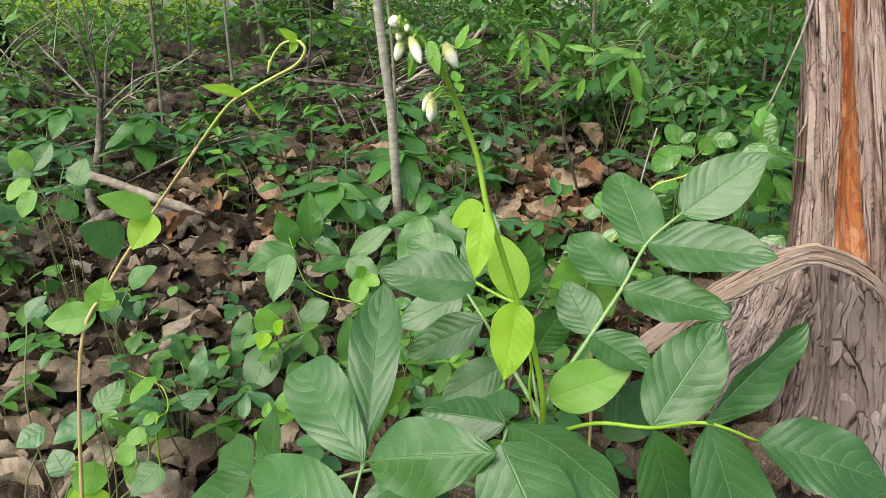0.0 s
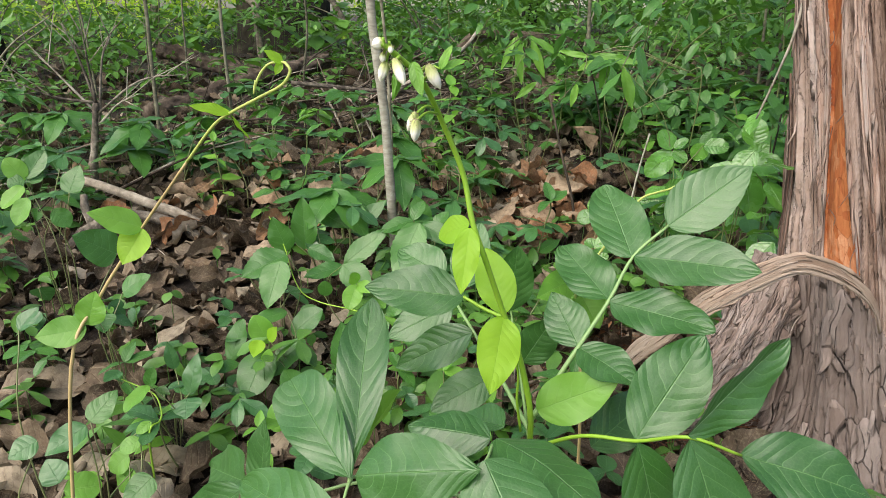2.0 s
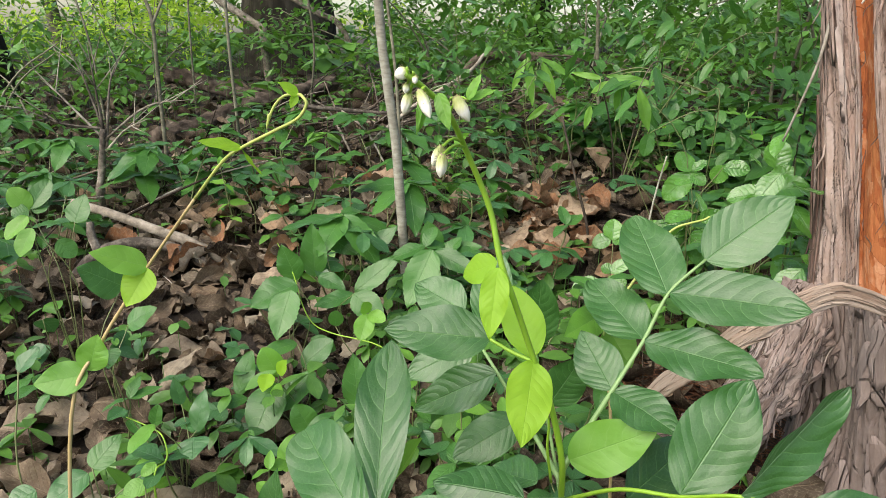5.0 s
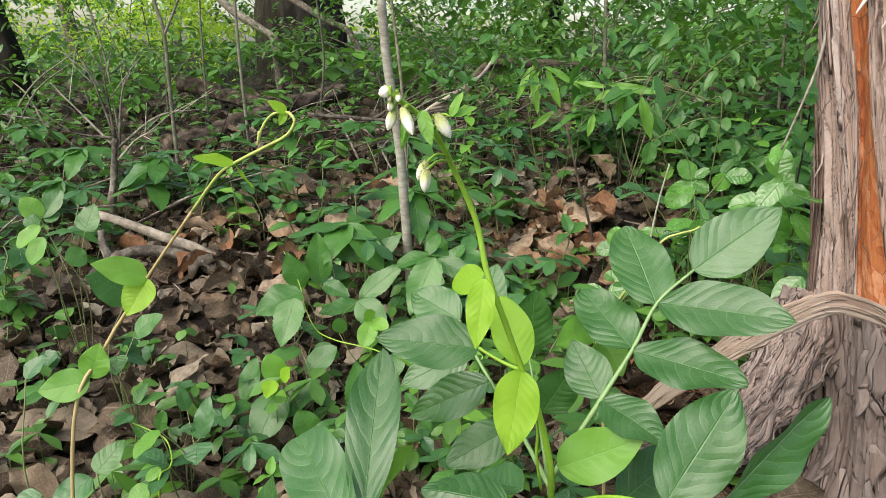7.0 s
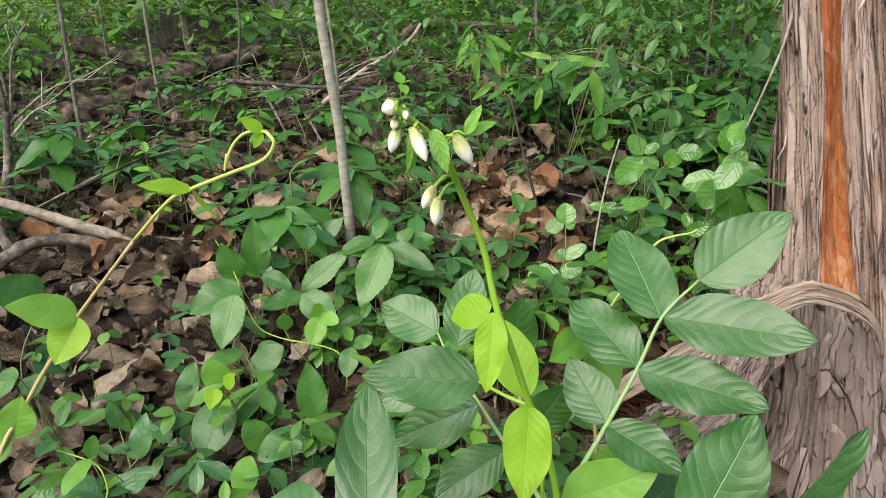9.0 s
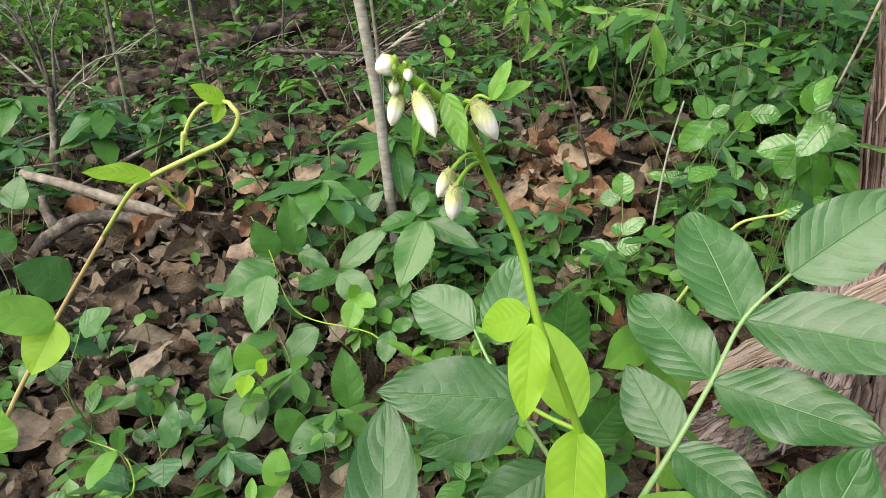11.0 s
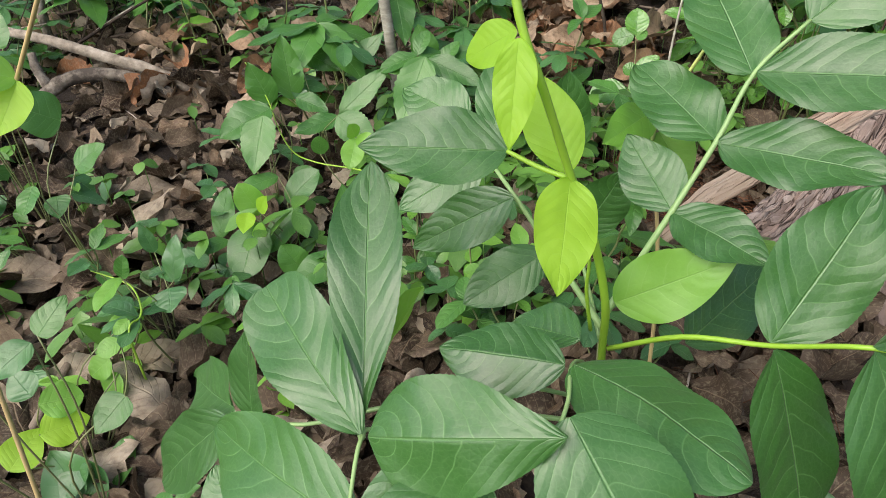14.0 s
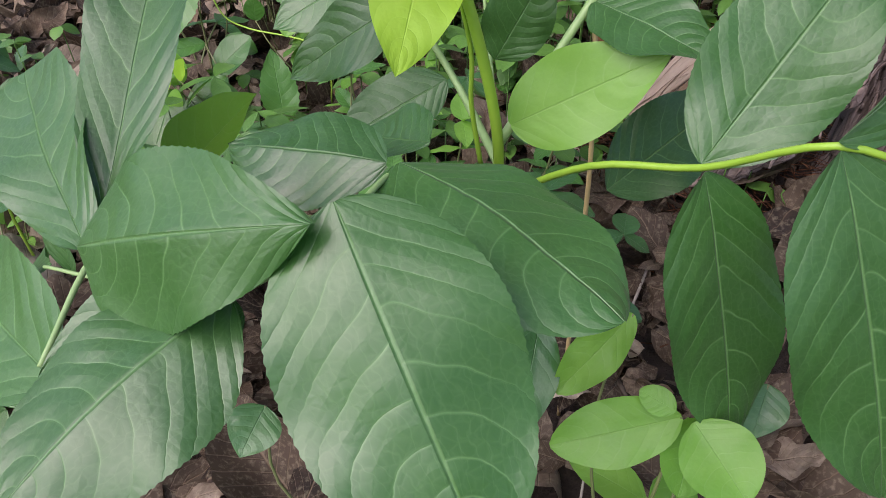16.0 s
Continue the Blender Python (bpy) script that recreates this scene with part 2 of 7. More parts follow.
M_DARK = leaf_material("dark_veined_leaf", (0.013, 0.072, 0.010), (0.036, 0.138, 0.020), (0.17, 0.36, 0.12), 8, 0.46, 0.43, 0.15, (0.05, 0.30, 0.025), relief=0.62, slant=0.27, gloss=0.85)
M_LIME = leaf_material("young_lime_leaf", (0.22, 0.47, 0.02), (0.33, 0.60, 0.035), (0.42, 0.66, 0.12), 8, 0.2, 0.5, 0.5, (0.5, 0.9, 0.05), relief=0.3)
M_FRESH = leaf_material("fresh_green_leaf", (0.095, 0.29, 0.03), (0.19, 0.43, 0.055), (0.28, 0.5, 0.15), 6, 0.35, 0.45, 0.38, (0.35, 0.75, 0.06), relief=0.35)
M_MID = leaf_material("green_leaf", (0.020, 0.098, 0.014), (0.066, 0.205, 0.032), (0.16, 0.33, 0.11), 6, 0.42, 0.36, 0.22, (0.16, 0.46, 0.04), relief=0.6, gloss=0.6)
M_COOL = leaf_material("deep_green_leaf", (0.016, 0.080, 0.022), (0.060, 0.185, 0.048), (0.13, 0.28, 0.12), 5, 0.35, 0.34, 0.2, (0.12, 0.38, 0.06), relief=0.55, gloss=0.7)
M_SHEEN = leaf_material("glossy_quilted_leaf", (0.042, 0.17, 0.022), (0.125, 0.35, 0.045), (0.20, 0.40, 0.13), 6, 0.25, 0.24, 0.3, (0.25, 0.62, 0.04), relief=1.0, pale=0.05, gloss=1.0)
M_MASS = leaf_material("undergrowth_leaf", (0.010, 0.052, 0.009), (0.115, 0.285, 0.042), (0.16, 0.33, 0.09), 5, 0.25, 0.36, 0.26, (0.22, 0.55, 0.04), island=True, relief=0.3, gloss=0.6)
# direct sun on the far leaves is painted in as a brighter yellow-green
M_SUN_TINT = leaf_material("sun_tinted_leaf", (0.2, 0.42, 0.02), (0.48, 0.68, 0.09), (0.45, 0.62, 0.15), 5, 0.2, 0.5, 0.55, (0.7, 0.98, 0.1), island=True, relief=0.2)
M_LITTER, M_LITTER_TOP = litter_material("dead_leaf", False), litter_material("loose_dead_leaf", True)
# lower litter: brown cut darker to paint the shade in gaps between leaves
M_LITTER_MASS = litter_material("shade_toned_dead_leaf", True, ((0.0, (0.017, 0.012, 0.008)), (0.25, (0.060, 0.043, 0.027)), (0.5, (0.093, 0.070, 0.047)), (0.7, (0.051, 0.031, 0.017)), (0.85, (0.136, 0.106, 0.072)), (1.0, (0.272, 0.221, 0.162))))
M_RUSSET = litter_material("russet_dead_leaf", False, ((0.0, (0.27, 0.11, 0.045)), (0.3, (0.30, 0.17, 0.09)), (0.65, (0.36, 0.27, 0.18)), (1.0, (0.48, 0.40, 0.30))))
M_BROAD = litter_material("broad_dead_leaf", False, ((0.0, (0.15, 0.09, 0.05)), (0.3, (0.19, 0.135, 0.085)), (0.65, (0.26, 0.21, 0.15)), (1.0, (0.36, 0.31, 0.235))))
M_SOIL = soil_material()
M_STEM = stalk_material("lime_green_stem", (0.16, 0.34, 0.02), (0.30, 0.5, 0.05))
M_RACHIS = stalk_material("green_leaf_stalk", (0.14, 0.27, 0.08), (0.27, 0.42, 0.17))
M_TAN_STEM = stalk_material("tan_vine_stem", (0.42, 0.30, 0.13), (0.52, 0.42, 0.2))
M_VINE_TIP = stalk_material("yellow_green_shoot", (0.34, 0.44, 0.09), (0.52, 0.58, 0.17))
M_THIN = stalk_material("seedling_stem", (0.09, 0.16, 0.04), (0.2, 0.2, 0.09))
M_PETAL = petal_material()
M_CALYX = stalk_material("hairy_calyx", (0.24, 0.30, 0.09), (0.52, 0.40, 0.26), 0.7, (120, 120, 120))
M_TWIG = wood_material("brown_twig", ((0.1, (0.04, 0.032, 0.024)), (0.5, (0.10, 0.08, 0.06)), (0.9, (0.2, 0.165, 0.125))), (60, 60, 60), 20.0)
M_SAPLING = wood_material("grey_sapling_bark", ((0.15, (0.22, 0.205, 0.165)), (0.5, (0.34, 0.33, 0.265)), (0.85, (0.48, 0.47, 0.40))), (40, 40, 120), 25.0, 0.8, 0.4, 0.001)
M_POLE = wood_material("grey_green_pole_bark", ((0.15, (0.07, 0.068, 0.045)), (0.5, (0.13, 0.125, 0.085)), (0.85, (0.22, 0.21, 0.15))), (40, 40, 90), 25.0, 0.85, 0.5, 0.001)
M_DEAD = wood_material("weathered_dead_wood", ((0.1, (0.06, 0.05, 0.04)), (0.5, (0.19, 0.165, 0.13)), (0.9, (0.40, 0.365, 0.30))), (70, 70, 70), 14.0)
M_ROT = wood_material("rotten_log_bark", ((0.1, (0.016, 0.012, 0.009)), (0.5, (0.058, 0.043, 0.032)), (0.9, (0.15, 0.118, 0.09))), (26, 26, 26), 14.0, 0.95, 1.0, 0.012)
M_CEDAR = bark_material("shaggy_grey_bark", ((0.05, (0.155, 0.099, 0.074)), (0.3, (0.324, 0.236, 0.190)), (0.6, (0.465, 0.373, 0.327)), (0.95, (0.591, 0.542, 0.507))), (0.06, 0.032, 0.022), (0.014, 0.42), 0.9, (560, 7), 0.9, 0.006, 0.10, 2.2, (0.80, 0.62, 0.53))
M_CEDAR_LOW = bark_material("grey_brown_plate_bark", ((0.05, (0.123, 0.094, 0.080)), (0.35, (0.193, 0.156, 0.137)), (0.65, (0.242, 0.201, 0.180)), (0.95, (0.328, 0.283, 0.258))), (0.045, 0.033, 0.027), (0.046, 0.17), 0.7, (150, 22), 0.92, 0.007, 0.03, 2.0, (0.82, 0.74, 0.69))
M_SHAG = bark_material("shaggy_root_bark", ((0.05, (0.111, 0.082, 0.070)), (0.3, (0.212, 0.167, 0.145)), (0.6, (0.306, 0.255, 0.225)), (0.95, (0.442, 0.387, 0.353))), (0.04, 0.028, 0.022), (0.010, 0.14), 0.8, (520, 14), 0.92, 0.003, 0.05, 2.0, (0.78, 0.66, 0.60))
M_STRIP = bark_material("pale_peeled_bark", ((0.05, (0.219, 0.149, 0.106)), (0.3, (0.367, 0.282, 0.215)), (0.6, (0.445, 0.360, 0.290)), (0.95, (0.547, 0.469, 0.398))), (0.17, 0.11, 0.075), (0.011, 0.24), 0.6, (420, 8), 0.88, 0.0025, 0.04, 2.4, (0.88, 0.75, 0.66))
# red-brown loose bark, darkened further to carry the shadow it hangs in
M_CEDAR_DARK = bark_material("red_bark_with_shade", ((0.05, (0.054, 0.027, 0.020)), (0.4, (0.126, 0.077, 0.059)), (0.7, (0.216, 0.149, 0.117)), (0.95, (0.360, 0.279, 0.234))), (0.025, 0.014, 0.010), (0.009, 0.2), 0.5, (520, 9), 0.92, 0.005, 0.1, 2.2)
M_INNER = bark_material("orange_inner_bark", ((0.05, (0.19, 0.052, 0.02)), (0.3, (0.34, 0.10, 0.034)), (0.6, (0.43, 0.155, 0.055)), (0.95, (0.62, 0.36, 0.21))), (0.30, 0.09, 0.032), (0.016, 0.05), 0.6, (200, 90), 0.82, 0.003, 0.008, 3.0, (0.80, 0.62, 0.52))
M_FLAP = wood_material("pale_bark_flap", ((0.05, (0.38, 0.29, 0.24)), (0.5, (0.66, 0.58, 0.52)), (0.9, (0.82, 0.76, 0.71))), (300, 15, 1), 30.0, 0.85, 0.7, 0.002, 0.2, "UV")
M_PALE_WOOD = wood_material("pale_weathered_branch", ((0.1, (0.10, 0.085, 0.065)), (0.5, (0.25, 0.215, 0.165)), (0.9, (0.42, 0.375, 0.30))), (50, 50, 50), 14.0)
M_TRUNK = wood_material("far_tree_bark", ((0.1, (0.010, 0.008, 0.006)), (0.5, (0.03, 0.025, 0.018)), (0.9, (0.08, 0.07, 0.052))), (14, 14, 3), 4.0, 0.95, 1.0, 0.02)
M_NEEDLE = wood_material("rust_needles", ((0.25, (0.09, 0.04, 0.02)), (0.5, (0.22, 0.10, 0.05)), (0.85, (0.36, 0.2, 0.11))), (50, 50, 50), 30.0)

# ---- building tools ----


def ground_z(x, y):
    """The height of the ground: a bank that rises away from the camera and to its right."""
    yy = min(max(y, -2.0), 2.9)
    z = 0.165 + 0.135 * (yy - 0.95) + 0.08 * (min(max(x, -1.6), 1.4) + 0.5)
    if y > 2.9:
        z += 0.06 * (1 - math.exp(-(y - 2.9) * 0.5))
    return z + 0.02 * noise.noise((x * 2.1, y * 2.1, 0)) + 0.006 * noise.noise((x * 9, y * 9, 3))


def mesh(name, verts, faces, uvs=None, smooth=True):
    me = bpy.data.meshes.new(name)
    me.from_pydata([tuple(v) for v in verts], [], faces)
    if uvs is not None:
        layer = me.uv_layers.new(name="UVMap")
        idx = np.empty(len(me.loops), dtype=np.int32)
        me.loops.foreach_get("vertex_index", idx)
        layer.data.foreach_set("uv", np.asarray(uvs, dtype=np.float32)[idx].ravel())
    me.polygons.foreach_set("use_smooth", [smooth] * len(me.polygons))
    me.update()
    return me


def thing(name, at, label, category, group="", kind=""):
    """An empty at its base that parents the parts of a thing."""
    ob = new(name)
    ob.location = at
    ob.empty_display_size = 0.02
    return tagged(ob, label, category, group, kind)


def part(name, me, material, parent, label="", m=None):
    """One mesh object under a thing or a part. With no m the mesh is in world metres."""
    ob = new(name, me)
    if not me.materials:
        me.materials.append(material)
    ob.parent = parent
    ob.matrix_basis = m if m is not None else Matrix.Translation(-parent.location)
    return tagged(ob, label)


def tube_data(points, radii, sides=8, rough=0.0, seed=0):
    """A tapered tube through points, as vertices and faces. Points are smoothed by a spline."""
    pts = [Vector(p) for p in points]
    verts, faces, uvs = [], [], []
    side = Vector((0.31, 0.17, 0.94))
    for i, p in enumerate(pts):
        way = (pts[min(i + 1, len(pts) - 1)] - pts[max(i - 1, 0)]).normalized()
        u = (side - way * side.dot(way))
        u = u.normalized() if u.length > 1e-4 else way.orthogonal().normalized()
        v = way.cross(u)
        side = u
        for s in range(sides):
            a = 2 * math.pi * s / sides
            r = radii[i] * (1 + rough * noise.noise((math.cos(a) * 2 + seed, math.sin(a) * 2, i * 0.45 + seed)))
            verts.append(p + (u * math.cos(a) + v * math.sin(a)) * r)
            uvs.append((s / sides, i / max(1, len(pts) - 1)))
    for i in range(len(pts) - 1):
        for s in range(sides):
            a, b = i * sides + s, i * sides + (s + 1) % sides
            faces.append((a, b, b + sides, a + sides))
    faces.append(tuple(reversed(range(sides))))
    faces.append(tuple(range(len(verts) - sides, len(verts))))
    return verts, faces, uvs


def spline(points, steps=5):
    """Catmull-Rom through the points."""
    p = [Vector(q) for q in points]
    if len(p) < 3:
        return [p[0].lerp(p[-1], i / steps) for i in range(steps + 1)]
    p = [p[0] * 2 - p[1], *p, p[-1] * 2 - p[-2]]
    out = []
    for i in range(1, len(p) - 2):
        for s in range(steps):
            t = s / steps
            out.append(0.5 * (2 * p[i] + (p[i + 1] - p[i - 1]) * t + (2 * p[i - 1] - 5 * p[i] + 4 * p[i + 1] - p[i + 2]) * t**2 + (3 * p[i] - p[i - 1] - 3 * p[i + 1] + p[i + 2]) * t**3))
    return [*out, p[-2]]


def tube(name, points, r0, r1, sides=8, steps=5, rough=0.0, seed=0):
    pts = spline(points, steps)
    n = len(pts) - 1
    return mesh(name, *tube_data(pts, [r0 + (r1 - r0) * i / n for i in range(n + 1)], sides, rough, seed))


def joined(pieces):
    verts, faces, uvs = [], [], []
    for v, f, u in pieces:
        o = len(verts)
        verts += list(v)
        uvs += list(u)
        faces += [tuple(i + o for i in q) for q in f]
    return verts, faces, uvs


SHAPES = {"ovate": (0.62, 0.95), "oval": (0.62, 0.66), "obovate": (0.95, 0.55), "lance": (0.8, 1.0), "heart": (0.38, 0.85), "elliptic": (0.68, 0.82), "broad": (0.5, 0.62), "blunt": (0.72, 0.36), "winged": (1.15, 0.78)}


def leaf_data(length, width, nu=14, nv=8, shape="ovate", fold=0.2, droop=0.1, curl=0.0, quilt=0.0, laterals=7, wave=0.0, teeth=0.0, twist=0.0, seed=0.0, slant=0.24):
    """A leaf blade from the origin along +y that faces +z: margin by shape, folded on its rib, arched, quilted between the veins, waved at its margin."""
    a, b = SHAPES[shape]
    peak = (a / (a + b)) ** a * (b / (a + b)) ** b
    verts, faces, uvs = [], [], []
    for i in range(nu + 1):
        u = i / nu
        uu = 0.004 + 0.992 * u
        w = width / 2 * uu**a * (1 - uu) ** b / peak
        if teeth:
            w *= 1 + teeth * (0.5 - (u * nu * 0.5) % 1.0)
        for j in range(nv + 1):
            s = 2 * j / nv - 1
            x = s * w
            y = length * u
            z = fold * abs(x) - droop * length * u * u + curl * x * x / max(width, 1e-6)
            ph = ((u - slant * abs(s) ** 1.5) * laterals + (20.42 if s > 0 else 20)) % 1.0
            z += quilt * (0.55 + 0.9 * noise.noise((s * 1.6 + seed, u * 2.5, seed))) * abs(math.sin(math.pi * (ph - 0.5))) * (1 - abs(s) ** 3) * min(1, 6 * u, 6 * (1 - u))
            z += wave * length * abs(s) ** 2 * math.sin(u * 13 + seed * 7 + (2 if s > 0 else 0)) + 0.6 * wave * length * noise.noise((x * 3 / width, u * 3, seed))
            if twist:
                t = twist * u
                x, z = x * math.cos(t) - z * math.sin(t), x * math.sin(t) + z * math.cos(t)
            verts.append((x, y, z))
            uvs.append((j / nv, u))
    for i in range(nu):
        for j in range(nv):
            k = i * (nv + 1) + j
            faces.append((k, k + 1, k + nv + 2, k + nv + 1))
    return verts, faces, uvs


def leaf_pose(base, tip, face):
    """The pose that lays a leaf from base towards tip, facing the way given."""
    y = (Vector(tip) - Vector(base)).normalized()
    z = Vector(face)
    z = (z - y * z.dot(y)).normalized()
    x = y.cross(z)
    return Matrix(((x.x, y.x, z.x, base[0]), (x.y, y.y, z.y, base[1]), (x.z, y.z, z.z, base[2]), (0, 0, 0, 1)))


def moved(data, m):
    v, f, u = data
    return [m @ Vector(p) for p in v], f, u


# ---- the ground ----


def ground():
    xs = np.unique(np.concatenate([np.linspace(-60, -3, 20), np.linspace(-3, 3, 121), np.linspace(3, 60, 20)]))
    ys = np.unique(np.concatenate([np.linspace(-40, -1, 12), np.linspace(-1, 4.5, 111), np.linspace(4.5, 90, 26)]))
    verts = [(x, y, ground_z(x, y)) for y in ys for x in xs]
    n = len(xs)
    faces = [(j * n + i, j * n + i + 1, (j + 1) * n + i + 1, (j + 1) * n + i) for j in range(len(ys) - 1) for i in range(n - 1)]
    ob = new("ground", mesh("ground", verts, faces))
    ob.data.materials.append(M_SOIL)
    return tagged(ob, "dark brown woodland soil of a gentle bank", "ground", kind="structure")


ground()

# ---- the flowering plant in front ----
# leaflets: base, tip, width, way it faces, shape, fold, droop
# the upright compound leaf
UPRIGHT_LEAF = [
    ((0.193, 0.500, 0.600), (0.252, 0.500, 0.652), 0.047, (-0.25, -0.75, 0.6), "ovate", 0.12, 0.02),
    ((0.164, 0.491, 0.575), (0.150, 0.552, 0.622), 0.048, (-0.05, -0.8, 0.6), "broad", 0.10, 0.05),
    ((0.165, 0.488, 0.577), (0.236, 0.425, 0.593), 0.046, (0.1, -0.75, 0.65), "oval", 0.12, 0.04),
    ((0.145, 0.477, 0.543), (0.115, 0.540, 0.568), 0.042, (-0.05, -0.75, 0.65), "broad", 0.10, 0.05),
    ((0.146, 0.474, 0.542), (0.206, 0.414, 0.552), 0.042, (0.1, -0.72, 0.68), "oval", 0.12, 0.05),
    ((0.121, 0.459, 0.509), (0.103, 0.503, 0.537), 0.036, (-0.2, -0.8, 0.5), "ovate", 0.10, 0.04),
    ((0.121, 0.456, 0.509), (0.154, 0.408, 0.508), 0.036, (0.1, -0.72, 0.68), "oval", 0.15, 0.06),
]
# the single leaf on a stalk from the node
NODE_LEAF = [
    ((0.026, 0.446, 0.555), (-0.050, 0.449, 0.560), 0.041, (0.0, -0.72, 0.7), "ovate", 0.25, 0.03),
]
# the compound leaf behind the flower stem
REAR_LEAF = [
    ((0.038, 0.515, 0.489), (-0.035, 0.535, 0.438), 0.038, (0.0, -0.75, 0.65), "ovate", 0.14, 0.06),
    ((0.012, 0.585, 0.514), (-0.036, 0.618, 0.530), 0.044, (0.0, -0.75, 0.65), "oval", 0.12, 0.04),
    ((0.020, 0.566, 0.490), (-0.043, 0.551, 0.463), 0.040, (0.0, -0.7, 0.7), "ovate", 0.12, 0.08),
    ((0.028, 0.580, 0.503), (0.048, 0.620, 0.560), 0.038, (0.0, -0.85, 0.5), "oval", 0.10, 0.03),
    ((0.079, 0.585, 0.478), (0.081, 0.576, 0.550), 0.040, (0.0, -0.9, 0.35), "oval", 0.10, 0.03),
    ((0.086, 0.520, 0.456), (0.109, 0.515, 0.504), 0.036, (0.1, -0.9, 0.4), "oval", 0.10, 0.03),
    ((0.060, 0.504, 0.452), (0.003, 0.482, 0.428), 0.036, (0.0, -0.7, 0.7), "oval", 0.14, 0.06),
]
# the compound leaf that reaches to the cedar
CEDAR_SIDE_LEAF = [
    ((0.150, 0.380, 0.479), (0.200, 0.412, 0.546), 0.050, (-0.25, -0.8, 0.5), "oval", 0.10, 0.02),
    ((0.150, 0.376, 0.478), (0.179, 0.343, 0.366), 0.050, (0.35, -0.92, -0.05), "elliptic", 0.08, 0.0, 0.03),
    ((0.169, 0.344, 0.509), (0.231, 0.373, 0.568), 0.036, (0.62, -0.68, 0.35), "elliptic", 0.5, -0.05),
    ((0.171, 0.344, 0.506), (0.212, 0.306, 0.392), 0.054, (0.25, -0.95, -0.05), "elliptic", 0.08, 0.0, 0.03),
    ((0.206, 0.344, 0.495), (0.285, 0.328, 0.478), 0.048, (0.0, -0.6, 0.8), "elliptic", 0.15, 0.0, 0.05),
    ((0.134, 0.432, 0.432), (0.192, 0.465, 0.463), 0.042, (-0.1, -0.8, 0.5), "oval", 0.10, 0.02),
]
# the compound leaf that leans towards the camera
FRONT_LEAF = [
    ((0.048, 0.351, 0.497), (0.105, 0.296, 0.487), 0.056, (0.5, -0.32, 0.8), "broad", -0.15, 0.0, 0.06),
    ((0.044, 0.351, 0.497), (-0.011, 0.373, 0.489), 0.036, (0.0, -0.5, 0.85), "elliptic", -0.30, 0.0, 0.05),
    ((0.056, 0.376, 0.489), (0.026, 0.409, 0.474), 0.030, (0.0, -0.45, 0.9), "oval", 0.20, 0.06),
    ((0.037, 0.306, 0.515), (0.072, 0.252, 0.457), 0.056, (-0.05, -0.5, 0.85), "broad", -0.12, 0.0, 0.05),
    ((0.034, 0.295, 0.517), (-0.041, 0.324, 0.486), 0.048, (-0.05, -0.72, 0.68), "obovate", -0.30, 0.0, 0.06),
    ((0.005, 0.310, 0.480), (-0.040, 0.258, 0.460), 0.050, (-0.2, -0.45, 0.9), "elliptic", -0.25, 0.0, 0.08),
    ((0.005, 0.315, 0.470), (-0.048, 0.296, 0.462), 0.040, (-0.1, -0.6, 0.75), "oval", 0.12, 0.04),
]
# the compound leaf on the open side
OPEN_SIDE_LEAF = [
    ((-0.046, 0.338, 0.474), (-0.046, 0.460, 0.545), 0.038, (-0.12, -0.62, 0.72), "winged", 0.22, 0.0),
    ((-0.046, 0.334, 0.476), (-0.103, 0.421, 0.493), 0.045, (-0.2, -0.62, 0.75), "blunt", 0.12, 0.0, 0.03),
    ((-0.043, 0.298, 0.456), (-0.134, 0.384, 0.428), 0.046, (-0.15, -0.55, 0.8), "elliptic", 0.12, 0.0, 0.06),
    ((-0.152, 0.444, 0.376), (-0.224, 0.530, 0.322), 0.050, (-0.1, -0.7, 0.7), "oval", 0.20, 0.05),
    ((-0.155, 0.436, 0.374), (-0.236, 0.450, 0.290), 0.050, (-0.1, -0.6, 0.8), "oval", 0.20, 0.08),
    ((-0.140, 0.440, 0.370), (-0.133, 0.450, 0.438), 0.034, (-0.5, -0.7, 0.4), "ovate", 0.25, 0.0),
    ((-0.137, 0.367, 0.352), (-0.150, 0.395, 0.380), 0.028, (-0.1, -0.7, 0.7), "oval", 0.20, 0.05),
]
LIME_LEAVES = [
    ((0.056, 0.429, 0.547), (0.045, 0.383, 0.510), 0.033, (0.1, -0.85, 0.35), "ovate", 0.10, 0.03),
    ((0.058, 0.443, 0.543), (0.043, 0.480, 0.583), 0.031, (0.0, -0.85, 0.5), "oval", 0.12, 0.03),
    ((0.027, 0.416, 0.620), (0.022, 0.398, 0.578), 0.019, (-0.2, -0.9, 0.2), "ovate", 0.15, 0.03),
    ((0.027, 0.424, 0.621), (0.004, 0.436, 0.606), 0.021, (-0.2, -0.7, 0.7), "oval", 0.10, 0.10),
]
FRESH_LEAVES = [
    ((0.088, 0.432, 0.465), (0.143, 0.416, 0.504), 0.039, (-0.1, -0.75, 0.6), "ovate", 0.10, 0.05),
    ((-0.047, 0.388, 0.460), (-0.022, 0.441, 0.475), 0.034, (-0.5, -0.7, -0.2), "ovate", 0.25, 0.03),
]


LATERALS = 8


